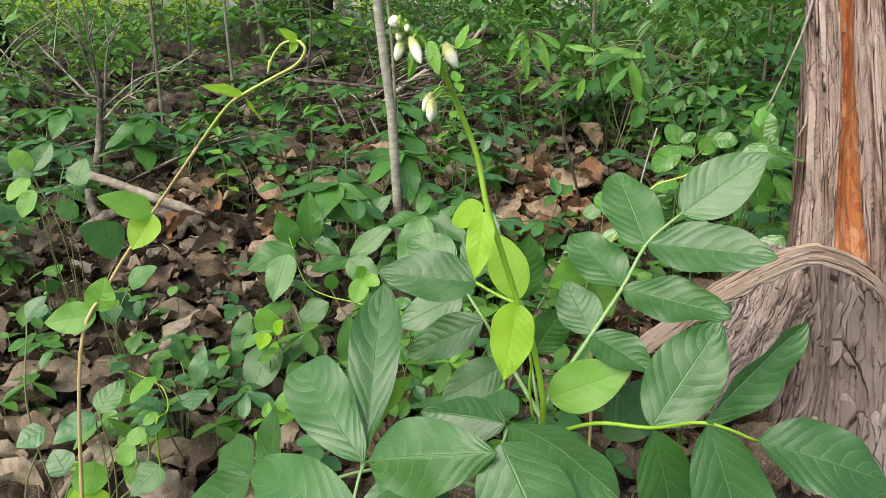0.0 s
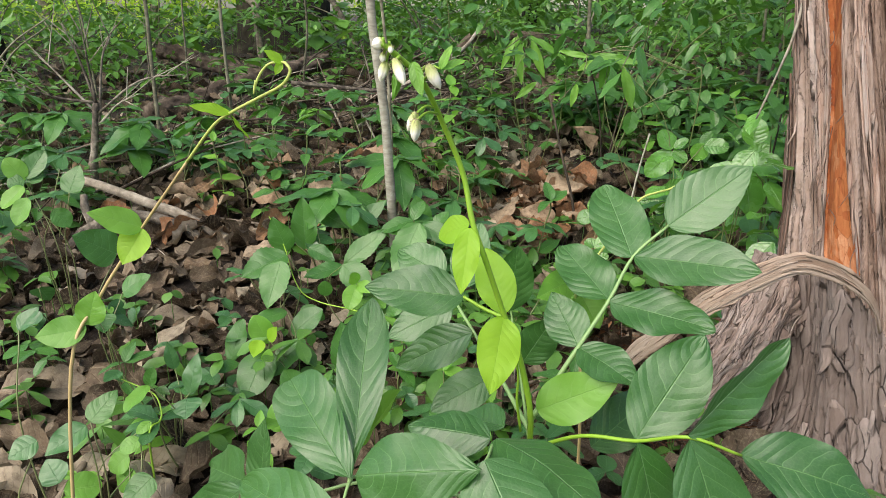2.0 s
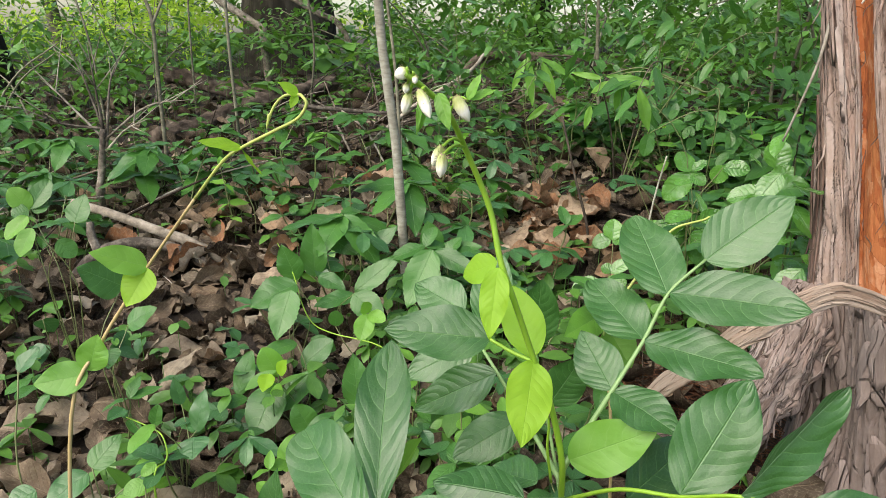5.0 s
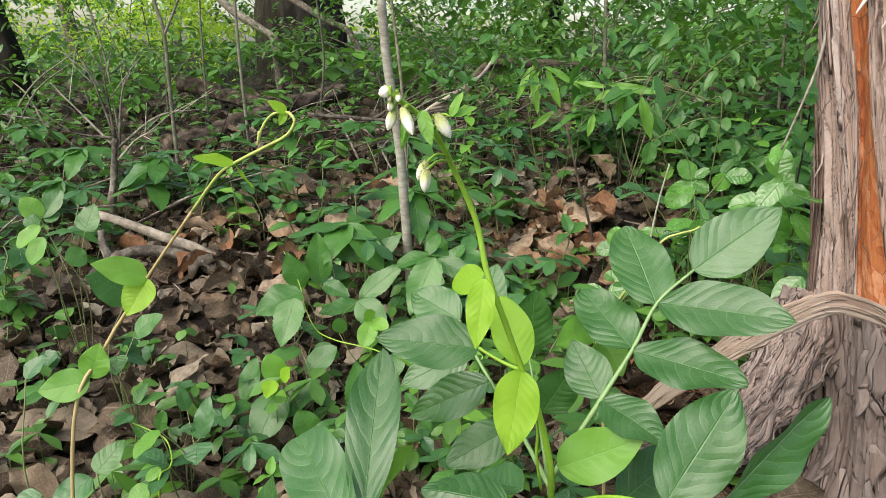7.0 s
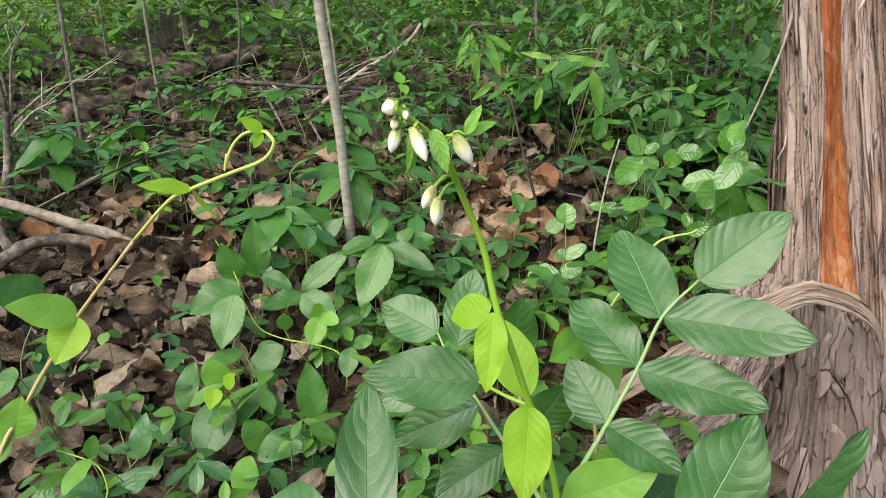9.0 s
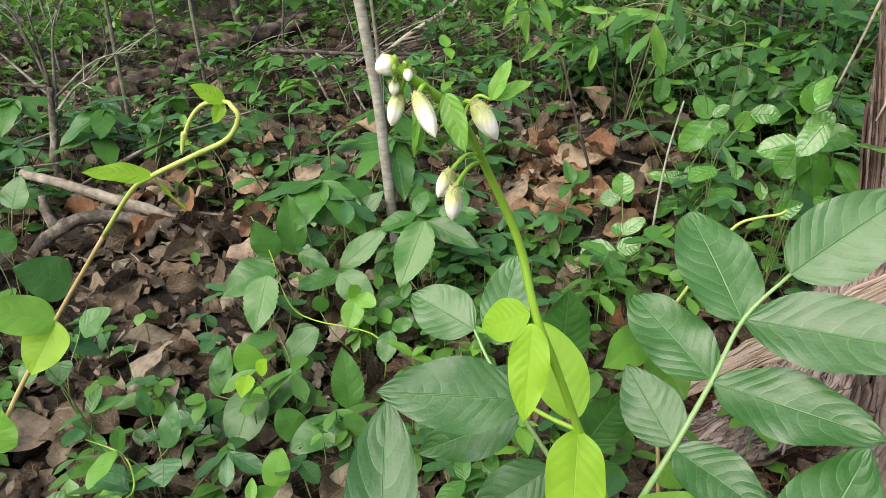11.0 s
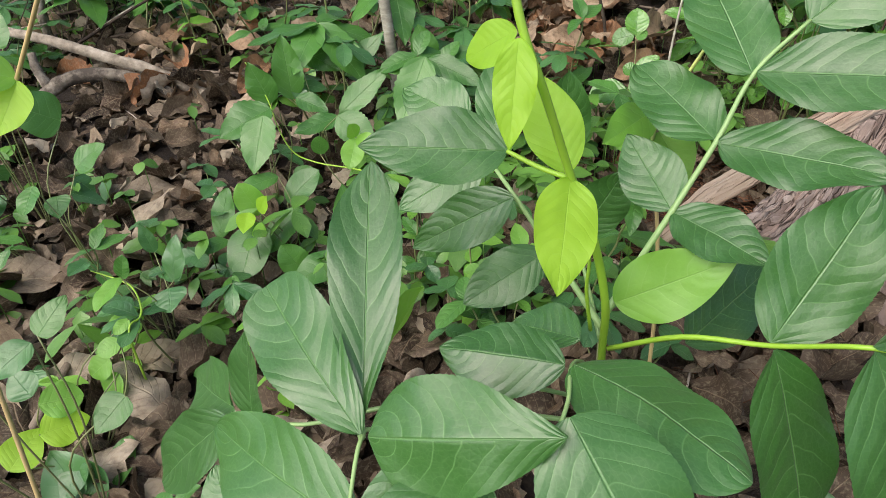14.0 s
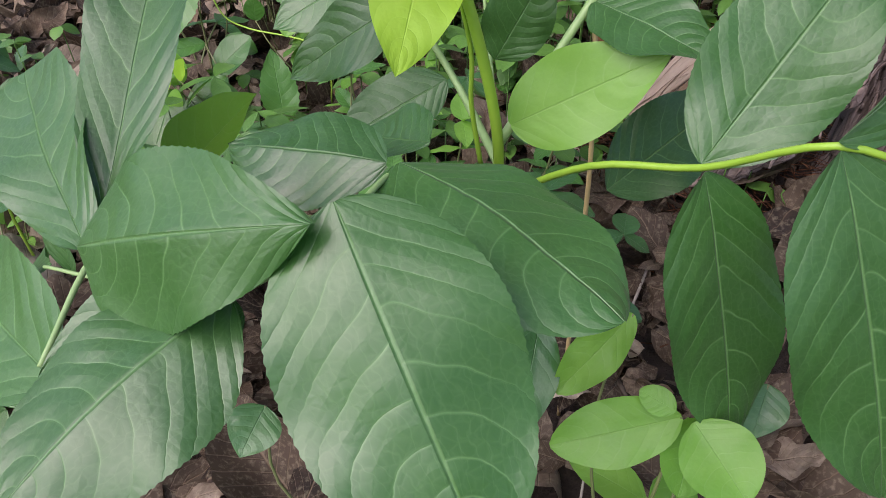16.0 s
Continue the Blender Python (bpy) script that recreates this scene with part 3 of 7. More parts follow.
def blade(parent, spec, material, seed, quilt=0.00023, name="leaflet"):
    base, tip, width, face, shape, fold, droop = spec[:7]
    arch = spec[7] if len(spec) > 7 else 0.0
    shape = "elliptic" if shape == "oval" else shape
    length = (Vector(tip) - Vector(base)).length
    rng = random.Random(seed)
    verts, faces, uvs = leaf_data(length, width, 64, 22, shape, fold, droop, 0.0, quilt * min(1.0, width / 0.05), LATERALS, 0.014 + 0.012 * rng.random(), 0.03 if material is M_DARK else 0.0, rng.uniform(-0.15, 0.15), rng.random() * 9, slant=0.27)
    data = [(x, y, z + 4 * arch * y * (1 - y / length)) for x, y, z in verts], faces, uvs
    return part(name, mesh(name, *moved(data, leaf_pose(base, tip, face))), material, parent, m=Matrix.Translation(-parent.location) if parent.parent is None else Matrix.Identity(4))


def flowering_plant():
    foot = (0.098, 0.452, ground_z(0.098, 0.452) - 0.01)
    plant = thing("flowering_plant", foot, "lime-stemmed plant with white buds and dark veined leaflets", "plant")
    part("flower_stem", tube("flower_stem", [foot, (0.096, 0.448, 0.30), (0.086, 0.436, 0.42), (0.081, 0.428, 0.470), (0.068, 0.428, 0.520), (0.057, 0.430, 0.546), (0.040, 0.420, 0.593),
         (0.029, 0.421, 0.622), (0.021, 0.428, 0.655), (0.006, 0.422, 0.690), (-0.007, 0.402, 0.718), (-0.020, 0.388, 0.732), (-0.030, 0.381, 0.740)], 0.0026, 0.0016, 10, 6, 0.08), M_STEM, plant, "smooth lime-green stem")
    stalks = [
        ([(0.084, 0.434, 0.455), (0.104, 0.447, 0.485), (0.121, 0.457, 0.510), (0.146, 0.476, 0.543), (0.165, 0.490, 0.576), (0.193, 0.500, 0.600)], 0.0023, 0.0011, M_RACHIS, UPRIGHT_LEAF),
        ([(0.088, 0.432, 0.43), (0.118, 0.405, 0.462), (0.150, 0.379, 0.478), (0.170, 0.345, 0.507), (0.206, 0.344, 0.495)], 0.0017, 0.0010, M_STEM, CEDAR_SIDE_LEAF),
        ([(0.088, 0.436, 0.40), (0.062, 0.388, 0.462), (0.048, 0.356, 0.491), (0.040, 0.324, 0.502), (0.030, 0.310, 0.498), (0.005, 0.310, 0.480)], 0.0011, 0.0008, M_RACHIS, FRONT_LEAF),
        ([(0.088, 0.436, 0.38), (0.02, 0.385, 0.45), (-0.035, 0.345, 0.468), (-0.046, 0.336, 0.472), (-0.050, 0.302, 0.461)], 0.0015, 0.0009, M_RACHIS, OPEN_SIDE_LEAF),
        ([(0.085, 0.438, 0.44), (0.066, 0.500, 0.450), (0.040, 0.520, 0.486), (0.022, 0.566, 0.498), (0.012, 0.585, 0.514)], 0.0022, 0.0010, M_RACHIS, REAR_LEAF),
        ([(0.056, 0.431, 0.546), (0.042, 0.438, 0.549), (0.026, 0.446, 0.555)], 0.0015, 0.0012, M_STEM, NODE_LEAF),
        ([(-0.046, 0.336, 0.472), (-0.047, 0.340, 0.470), (-0.047, 0.354, 0.474)], 0.0018, 0.0014, M_RACHIS, []),
        ([(0.088, 0.436, 0.36), (-0.03, 0.41, 0.41), (-0.10, 0.42, 0.385), (-0.153, 0.440, 0.375)], 0.0018, 0.001, M_RACHIS, []),
        ([(0.085, 0.440, 0.43), (0.084, 0.520, 0.450), (0.080, 0.585, 0.478)], 0.0016, 0.001, M_RACHIS, []),
        ([(0.076, 0.432, 0.445), (0.071, 0.432, 0.475), (0.070, 0.431, 0.500), (0.060, 0.430, 0.540)], 0.0012, 0.0009, M_STEM, []),
    ]
    for i, (pts, r0, r1, mat, leaflets) in enumerate(stalks):
        stalk = part("leaf_stalk", tube("leaf_stalk", pts, r0, r1, 8, 5, 0.05, i), mat, plant)
        for k, spec in enumerate(leaflets):
            blade(stalk, spec, M_DARK, 100 + 20 * i + k)
    for i, spec in enumerate(LIME_LEAVES):
        blade(plant, spec, M_LIME, 300 + i, 0.0003, "young_leaf")
    for i, spec in enumerate(FRESH_LEAVES):
        blade(plant, spec, M_FRESH, 400 + i, 0.0004, "young_leaf")
    # buds: foot of the calyx, tip of the petals, thickness, where the stalk leaves the stem
    buds = [
        ((-0.029, 0.384, 0.7405), (-0.0375, 0.380, 0.738), 0.0046, (-0.0285, 0.381, 0.739)),
        ((-0.022, 0.378, 0.731), (-0.014, 0.369, 0.714), 0.0042, (-0.017, 0.391, 0.729)),
        ((-0.003, 0.373, 0.729), (0.007, 0.373, 0.7125), 0.0046, (-0.008, 0.400, 0.719)),
        ((-0.028, 0.390, 0.729), (-0.0325, 0.388, 0.7145), 0.0040, (-0.024, 0.386, 0.734)),
        ((-0.010, 0.398, 0.699), (-0.017, 0.400, 0.6835), 0.0042, (0.001, 0.415, 0.700)),
        ((-0.0095, 0.384, 0.697), (-0.0105, 0.384, 0.6795), 0.0044, (0.003, 0.418, 0.696)),
        ((-0.025, 0.384, 0.7385), (-0.0245, 0.380, 0.7335), 0.0024, (-0.026, 0.384, 0.737)),
        ((-0.029, 0.388, 0.734), (-0.0305, 0.386, 0.7275), 0.0028, (-0.026, 0.384, 0.737)),
    ]
    for i, (a, b, r, root) in enumerate(buds):
        bud(plant, Vector(a), Vector(a).lerp(Vector(b), 0.74), r * 0.74, Vector(root), i)
    # bracts near the top
    for base, tip, w, face, mat in (
        ((-0.012, 0.385, 0.730), (-0.006, 0.375, 0.712), 0.0085, (-0.2, -0.95, 0.2), M_FRESH),
        ((0.004, 0.392, 0.726), (0.0105, 0.392, 0.7405), 0.0062, (-0.5, -0.8, 0.1), M_FRESH),
        ((0.004, 0.392, 0.726), (0.0195, 0.398, 0.732), 0.0062, (-0.1, -0.7, 0.6), M_FRESH),
        ((-0.021, 0.387, 0.731), (-0.024, 0.385, 0.7075), 0.0035, (-0.3, -0.9, 0.1), M_FRESH),
        ((-0.017, 0.389, 0.727), (-0.023, 0.387, 0.707), 0.003, (0.3, -0.9, 0.1), M_FRESH),
    ):
        blade(plant, (base, tip, w, face, "ovate", 0.3, 0.05), mat, 500, 0.0001, "bract")
    part("bract_stalk", tube("bract_stalk", [(-0.006, 0.401, 0.718), (-0.001, 0.394, 0.727), (0.004, 0.392, 0.726)], 0.0009, 0.0006, 6, 4), M_STEM, plant)
    return plant


def bud(plant, a, b, r, root, seed):
    """A closed bud: six overlapping petals round a pointed body, a hairy cup and a hooked stalk."""
    way = (b - a).normalized()
    m = leaf_pose(a, b, (0.2, -0.9, 0.3))
    length = (b - a).length
    pieces = []
    for s in range(5):
        turn = Matrix.Rotation(2 * math.pi * s / 5 + seed, 4, "Y")
        verts, faces, uvs = [], [], []
        for i in range(9):
            u = i / 8
            rad = r * (math.sin(math.pi * (0.10 + 0.90 * u) ** 0.9) ** 0.62 + 0.02)
            for j in range(6):
                ang = (j / 5 - 0.5) * 1.75
                rr = rad * (1.06 - 0.16 * abs(j / 5 - 0.5) * 2)
                verts.append(turn @ Vector((math.sin(ang) * rr, length * (u * 1.02), math.cos(ang) * rr)))
                uvs.append((j / 5, u))
        faces = [(i * 6 + j, i * 6 + j + 1, i * 6 + j + 7, i * 6 + j + 6) for i in range(8) for j in range(5)]
        pieces.append((verts, faces, uvs))
    petals = part("flower_bud", mesh("flower_bud", *moved(joined(pieces), m)), M_PETAL, plant, "closed white flower bud")
    cup = []
    for s in range(5):
        data = leaf_data(length * 0.62, r * 1.7, 6, 4, "ovate", -0.6, -0.15, seed=s)
        cup.append(moved(data, Matrix.Rotation(2 * math.pi * s / 5 + 0.4, 4, "Y") @ Matrix.Translation((0, -0.001, r * 0.55))))
    rng = random.Random(seed)
    for s in range(26):
        ang, t = rng.random() * 6.28, rng.random() * 0.3
        p = Vector((math.sin(ang) * r * 0.9, length * t, math.cos(ang) * r * 0.9))
        q = p * 1.0 + Vector((math.sin(ang), 0.4, math.cos(ang))) * r * 0.5
        cup.append(tube_data([p, q], [0.00013, 0.00005], 3))
    cup_ob = part("calyx", mesh("calyx", *moved(joined(cup), m)), M_CALYX, petals, "hairy green-brown calyx", Matrix.Identity(4))
    mid = (root + a) / 2 + Vector((0, -0.002, 0.003))
    part("bud_stalk", tube("bud_stalk", [root, mid, a + way * 0.0005], 0.0008, 0.0009, 6, 5), M_STEM, plant)


flowering_plant()


def climbing_vine():
    pts = [(-0.286, 0.447, 0.481), (-0.269, 0.471, 0.530), (-0.245, 0.478, 0.568), (-0.229, 0.479, 0.591), (-0.179, 0.457, 0.650), (-0.150, 0.435, 0.680), (-0.132, 0.419, 0.692), (-0.107, 0.402, 0.705),
           (-0.090, 0.390, 0.714), (-0.084, 0.387, 0.722), (-0.086, 0.388, 0.726), (-0.089, 0.391, 0.727), (-0.097, 0.393, 0.726), (-0.103, 0.395, 0.721), (-0.107, 0.395, 0.714)]
    foot = (-0.31, 0.40, ground_z(-0.31, 0.40) - 0.01)
    vine = thing("climbing_vine", foot, "arching vine with tan stem and pale green paired leaves", "vine")
    part("stem", tube("stem", [foot, (-0.30, 0.425, 0.30), *pts[:5]], 0.0017, 0.0011, 10, 6, 0.05), M_TAN_STEM, vine, "tan woody stem")
    part("shoot", tube("shoot", pts[4:], 0.0011, 0.0007, 10, 6, 0.05), M_VINE_TIP, vine, "yellow-green curled shoot tip")
    part("shoot_bud", tube("shoot_bud", [(-0.1065, 0.395, 0.7155), (-0.1075, 0.3945, 0.712), (-0.1085, 0.394, 0.7075)], 0.0013, 0.0004, 8, 4, 0.1), M_VINE_TIP, vine)
    for base, tip, w, face, mat in (
        ((-0.229, 0.479, 0.591), (-0.257, 0.457, 0.610), 0.023, (0.1, -0.7, 0.7), M_FRESH),
        ((-0.228, 0.478, 0.590), (-0.240, 0.460, 0.567), 0.025, (0.1, -0.85, 0.4), M_LIME),
        ((-0.132, 0.419, 0.692), (-0.152, 0.405, 0.699), 0.0095, (0.1, -0.6, 0.7), M_LIME),
        ((-0.131, 0.419, 0.691), (-0.122, 0.422, 0.674), 0.0055, (-0.7, -0.6, 0.2), M_LIME),
        ((-0.089, 0.391, 0.727), (-0.098, 0.386, 0.734), 0.0065, (0.2, -0.8, 0.5), M_LIME),
        ((-0.090, 0.391, 0.727), (-0.093, 0.388, 0.720), 0.0048, (0.2, -0.9, 0.2), M_LIME),
        ((-0.275, 0.462, 0.512), (-0.268, 0.466, 0.540), 0.024, (0.2, -0.85, 0.4), M_FRESH),
        ((-0.276, 0.460, 0.510), (-0.312, 0.448, 0.507), 0.026, (0.2, -0.75, 0.6), M_FRESH),
    ):
        blade(vine, (base, tip, w, face, "ovate", 0.15, 0.08), mat, int(w * 9000), 0.0003, "leaf")


climbing_vine()


def arching_shoot():
    """A thin yellow-green shoot behind the upright compound leaf."""
    foot = (0.150, 0.50, ground_z(0.150, 0.50) - 0.01)
    shoot = thing("arching_shoot", foot, "thin yellow-green arching shoot with bright leaves behind dark leaflets", "shoot")
    part("stem", tube("stem", [foot, (0.146, 0.51, 0.36), (0.142, 0.52, 0.431), (0.141, 0.532, 0.460), (0.133, 0.545, 0.508)], 0.0016, 0.0013, 10, 6, 0.06), M_TAN_STEM, shoot, "tan lower stem")
    part("shoot_tip", tube("shoot_tip", [(0.133, 0.545, 0.508), (0.140, 0.553, 0.532), (0.157, 0.560, 0.555), (0.176, 0.564, 0.588), (0.189, 0.565, 0.605), (0.200, 0.560, 0.612), (0.207, 0.550, 0.618), (0.212, 0.550, 0.621)], 0.0014, 0.0008, 10, 6, 0.06), M_VINE_TIP, shoot, "yellow-green upper stem")
    for base, tip, w, face, mat, fold in (
        ((0.131, 0.548, 0.531), (0.095, 0.520, 0.523), 0.028, (0.1, -0.72, 0.68), M_FRESH, 0.2),
        ((0.139, 0.550, 0.516), (0.153, 0.520, 0.495), 0.032, (-0.1, -0.8, 0.55), M_FRESH, 0.15),
        ((0.205, 0.552, 0.617), (0.221, 0.548, 0.627), 0.012, (-0.3, -0.85, 0.3), M_SHEEN, 0.5),
        ((0.142, 0.522, 0.436), (0.158, 0.510, 0.424), 0.020, (-0.2, -0.8, 0.5), M_FRESH, 0.2),
    ):
        blade(shoot, (base, tip, w, face, "ovate", fold, 0.05), mat, int(w * 7000), 0.0003, "leaf")


arching_shoot()

# ---- the cedar ----
CEDAR = Vector((0.636, 0.752, 0.20))


def cedar_radius(a, z):
    """The trunk's surface: radius at an angle and a height over its foot."""
    flare = 0.03 * math.exp(-max(z, 0) / 0.10)
    root = 0.035 * math.exp(-max(z, 0) / 0.09) * max(0, math.cos(a - math.radians(196))) ** 4
    flute = 0.006 * math.sin(a * 5 + 1.2 + z * 0.7) + 0.004 * math.sin(a * 9 + 0.4)
    return 0.128 + flare + root + flute + 0.008 * noise.noise((math.cos(a) * 3, math.sin(a) * 3, z * 4))


def cedar_point(a, z, lift=0.0):
    r = cedar_radius(a, z) + lift
    return CEDAR + Vector((math.cos(a) * r - 0.104 * z, math.sin(a) * r + 0.12 * z, z))


def ribbon(points, widths, across, thick, seed=0, ragged=0.25, fibres=5):
    """A strip of bark: a ragged ribbon with thickness and long grooves through points."""
    verts, faces, uvs = [], [], []
    n, cols, run = len(points), fibres + 1, 0.0
    for i, p in enumerate(points):
        way = (Vector(points[min(i + 1, n - 1)]) - Vector(points[max(i - 1, 0)])).normalized()
        ac = (across[i] - way * across[i].dot(way)).normalized()
        out = ac.cross(way).normalized()
        for lay in (0, 1):
            for j in range(cols):
                s = j / fibres - 0.5
                edge = 1 + ragged * noise.noise((i * 0.55 + seed * 3.1, 5.0 * (1 if s > 0 else -1), seed))
                groove = thick * (0.55 * noise.noise((j * 1.7 + seed, i * 0.22, seed * 2)) - 1.3 * abs(s) ** 2)
                run += (Vector(p) - Vector(points[i - 1])).length if i and not lay and not j else 0.0
                verts.append(Vector(p) + ac * (s * widths[i] * edge) + out * ((thick + groove) * (1 if lay == 0 else -0.15)))
                uvs.append((s * widths[i] + seed * 0.173, run + seed * 0.31))
    row = 2 * cols
    for i in range(n - 1):
        for j in range(fibres):
            a = i * row + j
            faces.append((a, a + row, a + row + 1, a + 1))
            b = a + cols
            faces.append((b, b + 1, b + row + 1, b + row))
        for j, k in ((0, cols), (cols - 1, 2 * cols - 1)):
            a, b = i * row + j, i * row + k
            faces.append((a, b, b + row, a + row) if j == 0 else (a, a + row, b + row, b))
    for i in (0, n - 1):
        o = i * row
        for j in range(fibres):
            faces.append((o + j, o + j + 1, o + cols + j + 1, o + cols + j) if i == 0 else (o + j, o + cols + j, o + cols + j + 1, o + j + 1))
    return verts, faces, uvs


def cedar():
    tree = thing("cedar_tree", CEDAR, "old red cedar with shaggy grey bark and an orange streak", "tree")
    front, turn = math.radians(211.5), -0.95
    streak = lambda z: front + turn * (z - 0.25)  # noqa: E731

    def rim(a):
        """The height at which the outer bark has torn off: smooth plates lie bare below it."""
        d = math.degrees(a)
        return 0.272 - 0.000035 * (d - 201) ** 2 if d < 201 else max(0.02, 0.272 - 0.00006 * (d - 201) ** 2)

    def relief(a, z):
        """Height of the bark over the round trunk, and which layer lies open: outer bark, bare plates or the streak."""
        q = a - turn * 0.8 * (z - 0.25) + 0.05 * noise.noise((a * 1.5, z * 5, 2.0)) + 0.012 * noise.noise((a * 9, z * 16, 4.0))
        fine = noise.noise((q * 75, z * 9, 5.0))
        ragged = 0.02 * noise.noise((z * 14, 1.0, 3.0)) + 0.03 * noise.noise((z * 6, 6.0, 0.0))
        if z < rim(a) + 0.012 * noise.noise((a * 22, 3.0, z * 3)):
            step = sum(0.0035 for s, f, g in ((1.0, 12.0, 6.0), (8.0, 24.0, 10.0), (15.0, 7.0, 5.0)) if noise.noise((q * f, z * g, s)) > 0.02)
            crack = max(0.0, 1 - abs(noise.noise((q * 11, z * 6, 21.0))) / 0.03)
            return -0.006 + step + 0.0004 * fine - 0.003 * crack, 1
        inside = 0.155 + ragged - abs(a - streak(z)) if z > 0.285 else -1.0
        if inside > 0:
            return -0.004 * min(1.0, inside / 0.012) + 0.0008 * fine + 0.001 * noise.noise((q * 30, z * 40, 3.0)), 2
        n = noise.noise((q * 22, z * 2.6, 1.0))
        crack = max(0.0, 1 - abs(n) / 0.10)
        thin = max(0.0, 1 - abs(noise.noise((q * 44, z * 4.5, 11.0))) / 0.09)
        step = sum(h for h, s, f, g in ((0.0028, 9.0, 15.0, 3.5), (0.002, 13.0, 30.0, 6.0)) if noise.noise((q * f, z * g, s)) > 0.03)
        return (0.003 * n + step + 0.0012 * fine - 0.007 * crack - 0.0025 * thin) * min(1.0, max(0.0, -inside / 0.015)), 0

    turns = np.concatenate([np.linspace(math.radians(135), math.radians(320), 560), np.linspace(math.radians(324), math.radians(491), 34)])
    heights = np.concatenate([np.linspace(-0.12, -0.04, 5), np.linspace(-0.03, 0.68, 230), np.linspace(0.70, 1.1, 16), np.linspace(1.2, 2.3, 10)])
    sides = len(turns)
    verts, layer, grain = [], [], []
    for z in heights:
        for a in turns:
            h, kind = relief(a, z)
            verts.append(cedar_point(a, z, h))
            layer.append(kind)
            grain.append((0.13 * a - 0.13 * turn * 0.8 * z, z))
    faces = ([], [], [])
    for i in range(len(heights) - 1):
        for s in range(sides):
            a, b = i * sides + s, i * sides + (s + 1) % sides
            faces[max(layer[a], layer[b], layer[a + sides])].append((a, b, b + sides, a + sides))
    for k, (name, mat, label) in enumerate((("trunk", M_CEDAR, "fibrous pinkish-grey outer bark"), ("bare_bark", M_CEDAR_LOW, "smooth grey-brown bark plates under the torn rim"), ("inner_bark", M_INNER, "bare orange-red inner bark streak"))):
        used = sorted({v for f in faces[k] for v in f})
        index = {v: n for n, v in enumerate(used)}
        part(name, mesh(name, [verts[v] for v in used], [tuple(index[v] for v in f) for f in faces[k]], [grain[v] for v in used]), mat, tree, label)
    rng = random.Random(5)

    def strip(a0, z0, z1, width, lift, thick, name="bark_strip", mat=M_CEDAR, lean=0.0, seed=0, lift_end=0.0, label="", ragged=0.3, taper=0.35):
        n = max(6, int((z1 - z0) / 0.016))
        pts, ws, ac = [], [], []
        for i in range(n + 1):
            u = i / n
            z = z0 + (z1 - z0) * u
            a = a0 + lean * u + 0.035 * noise.noise((a0 * 1.5, z * 6, 2.0))
            end = lift_end * max(0, 1 - u * 4) ** 2
            pts.append(cedar_point(a, z, lift + end))
            ws.append(width * min(1, taper + 5 * u, taper + 5 * (1 - u)) * (1 + 0.3 * noise.noise((seed, z * 11, 1))))
            ac.append(Vector((-math.sin(a), math.cos(a), 0)))
        return part(name, mesh(name, *ribbon(pts, ws, ac, thick, seed, ragged)), mat, tree, label)

    # loose strips and slivers over the outer bark
    for i in range(34):
        a, z0 = math.radians(rng.uniform(145, 310)), rng.uniform(0.28, 0.6)
        tall = rng.uniform(0.12, 0.32)
        if min(abs(a - streak(z0)), abs(a + turn * tall - streak(z0 + tall))) > 0.26:
            strip(a, z0, z0 + tall, rng.uniform(0.006, 0.013), rng.uniform(0.002, 0.005), 0.0018, seed=40 + i, lean=turn * 0.8 * tall, lift_end=rng.uniform(0, 0.006), ragged=0.5, taper=0.2)
    for i in range(26):
        z0 = rng.uniform(0.27, 0.62)
        side = rng.choice((-1, 1)) * rng.uniform(0.14, 0.18)
        strip(streak(z0) + side, z0, z0 + 0.13, rng.uniform(0.002, 0.005), rng.uniform(0.001, 0.004), 0.0014, seed=840 + i, lean=turn * 0.13, lift_end=rng.uniform(0, 0.006), taper=0.15)
    for i in range(44):
        a, z0 = math.radians(rng.uniform(145, 310)), rng.uniform(0.29, 0.7)
        z1 = z0 + rng.uniform(0.05, 0.2)
        if min(abs(a - streak(z0)), abs(a + turn * (z1 - z0) - streak(z1))) > 0.24:
            strip(a, z0, z1, rng.uniform(0.002, 0.005), rng.uniform(0.003, 0.006), 0.0014, seed=900 + i, lean=turn * 0.8 * (z1 - z0), lift_end=rng.uniform(0, 0.012), taper=0.15)
    # dark red-brown loose layers; that side's shade is partly in their colour
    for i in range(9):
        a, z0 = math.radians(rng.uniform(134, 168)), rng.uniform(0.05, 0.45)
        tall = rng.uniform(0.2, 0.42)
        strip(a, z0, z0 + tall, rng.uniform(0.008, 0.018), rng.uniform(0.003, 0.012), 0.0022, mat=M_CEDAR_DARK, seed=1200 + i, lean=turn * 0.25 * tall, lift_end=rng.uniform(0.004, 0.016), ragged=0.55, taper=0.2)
    # two pale flaps that hang from above
    for a0, z0, z1, w in ((math.radians(203), 0.60, 0.76, 0.008), (math.radians(213), 0.585, 0.74, 0.007)):
        strip(a0, z0, z1, w, 0.008, 0.002, "bark_flap", M_FLAP, 0.16, int(z0 * 1000), 0.02, "pale hanging flap of outer bark", 0.5, 0.1)
    # thin flakes on the bare plates
    for i in range(40):
        a = math.radians(rng.uniform(165, 285))
        z0 = rng.uniform(-0.05, max(0.0, rim(a) - 0.07))
        strip(a, z0, min(rim(a) + 0.005, z0 + rng.uniform(0.06, 0.17)), rng.uniform(0.010, 0.030), rng.uniform(-0.001, 0.004), 0.0026, "bark_plate", M_CEDAR_LOW, rng.uniform(-0.10, 0.04), 300 + i, 0.012 * rng.random(), "", 0.8, 0.25)
    # frayed fibres
    pieces = []
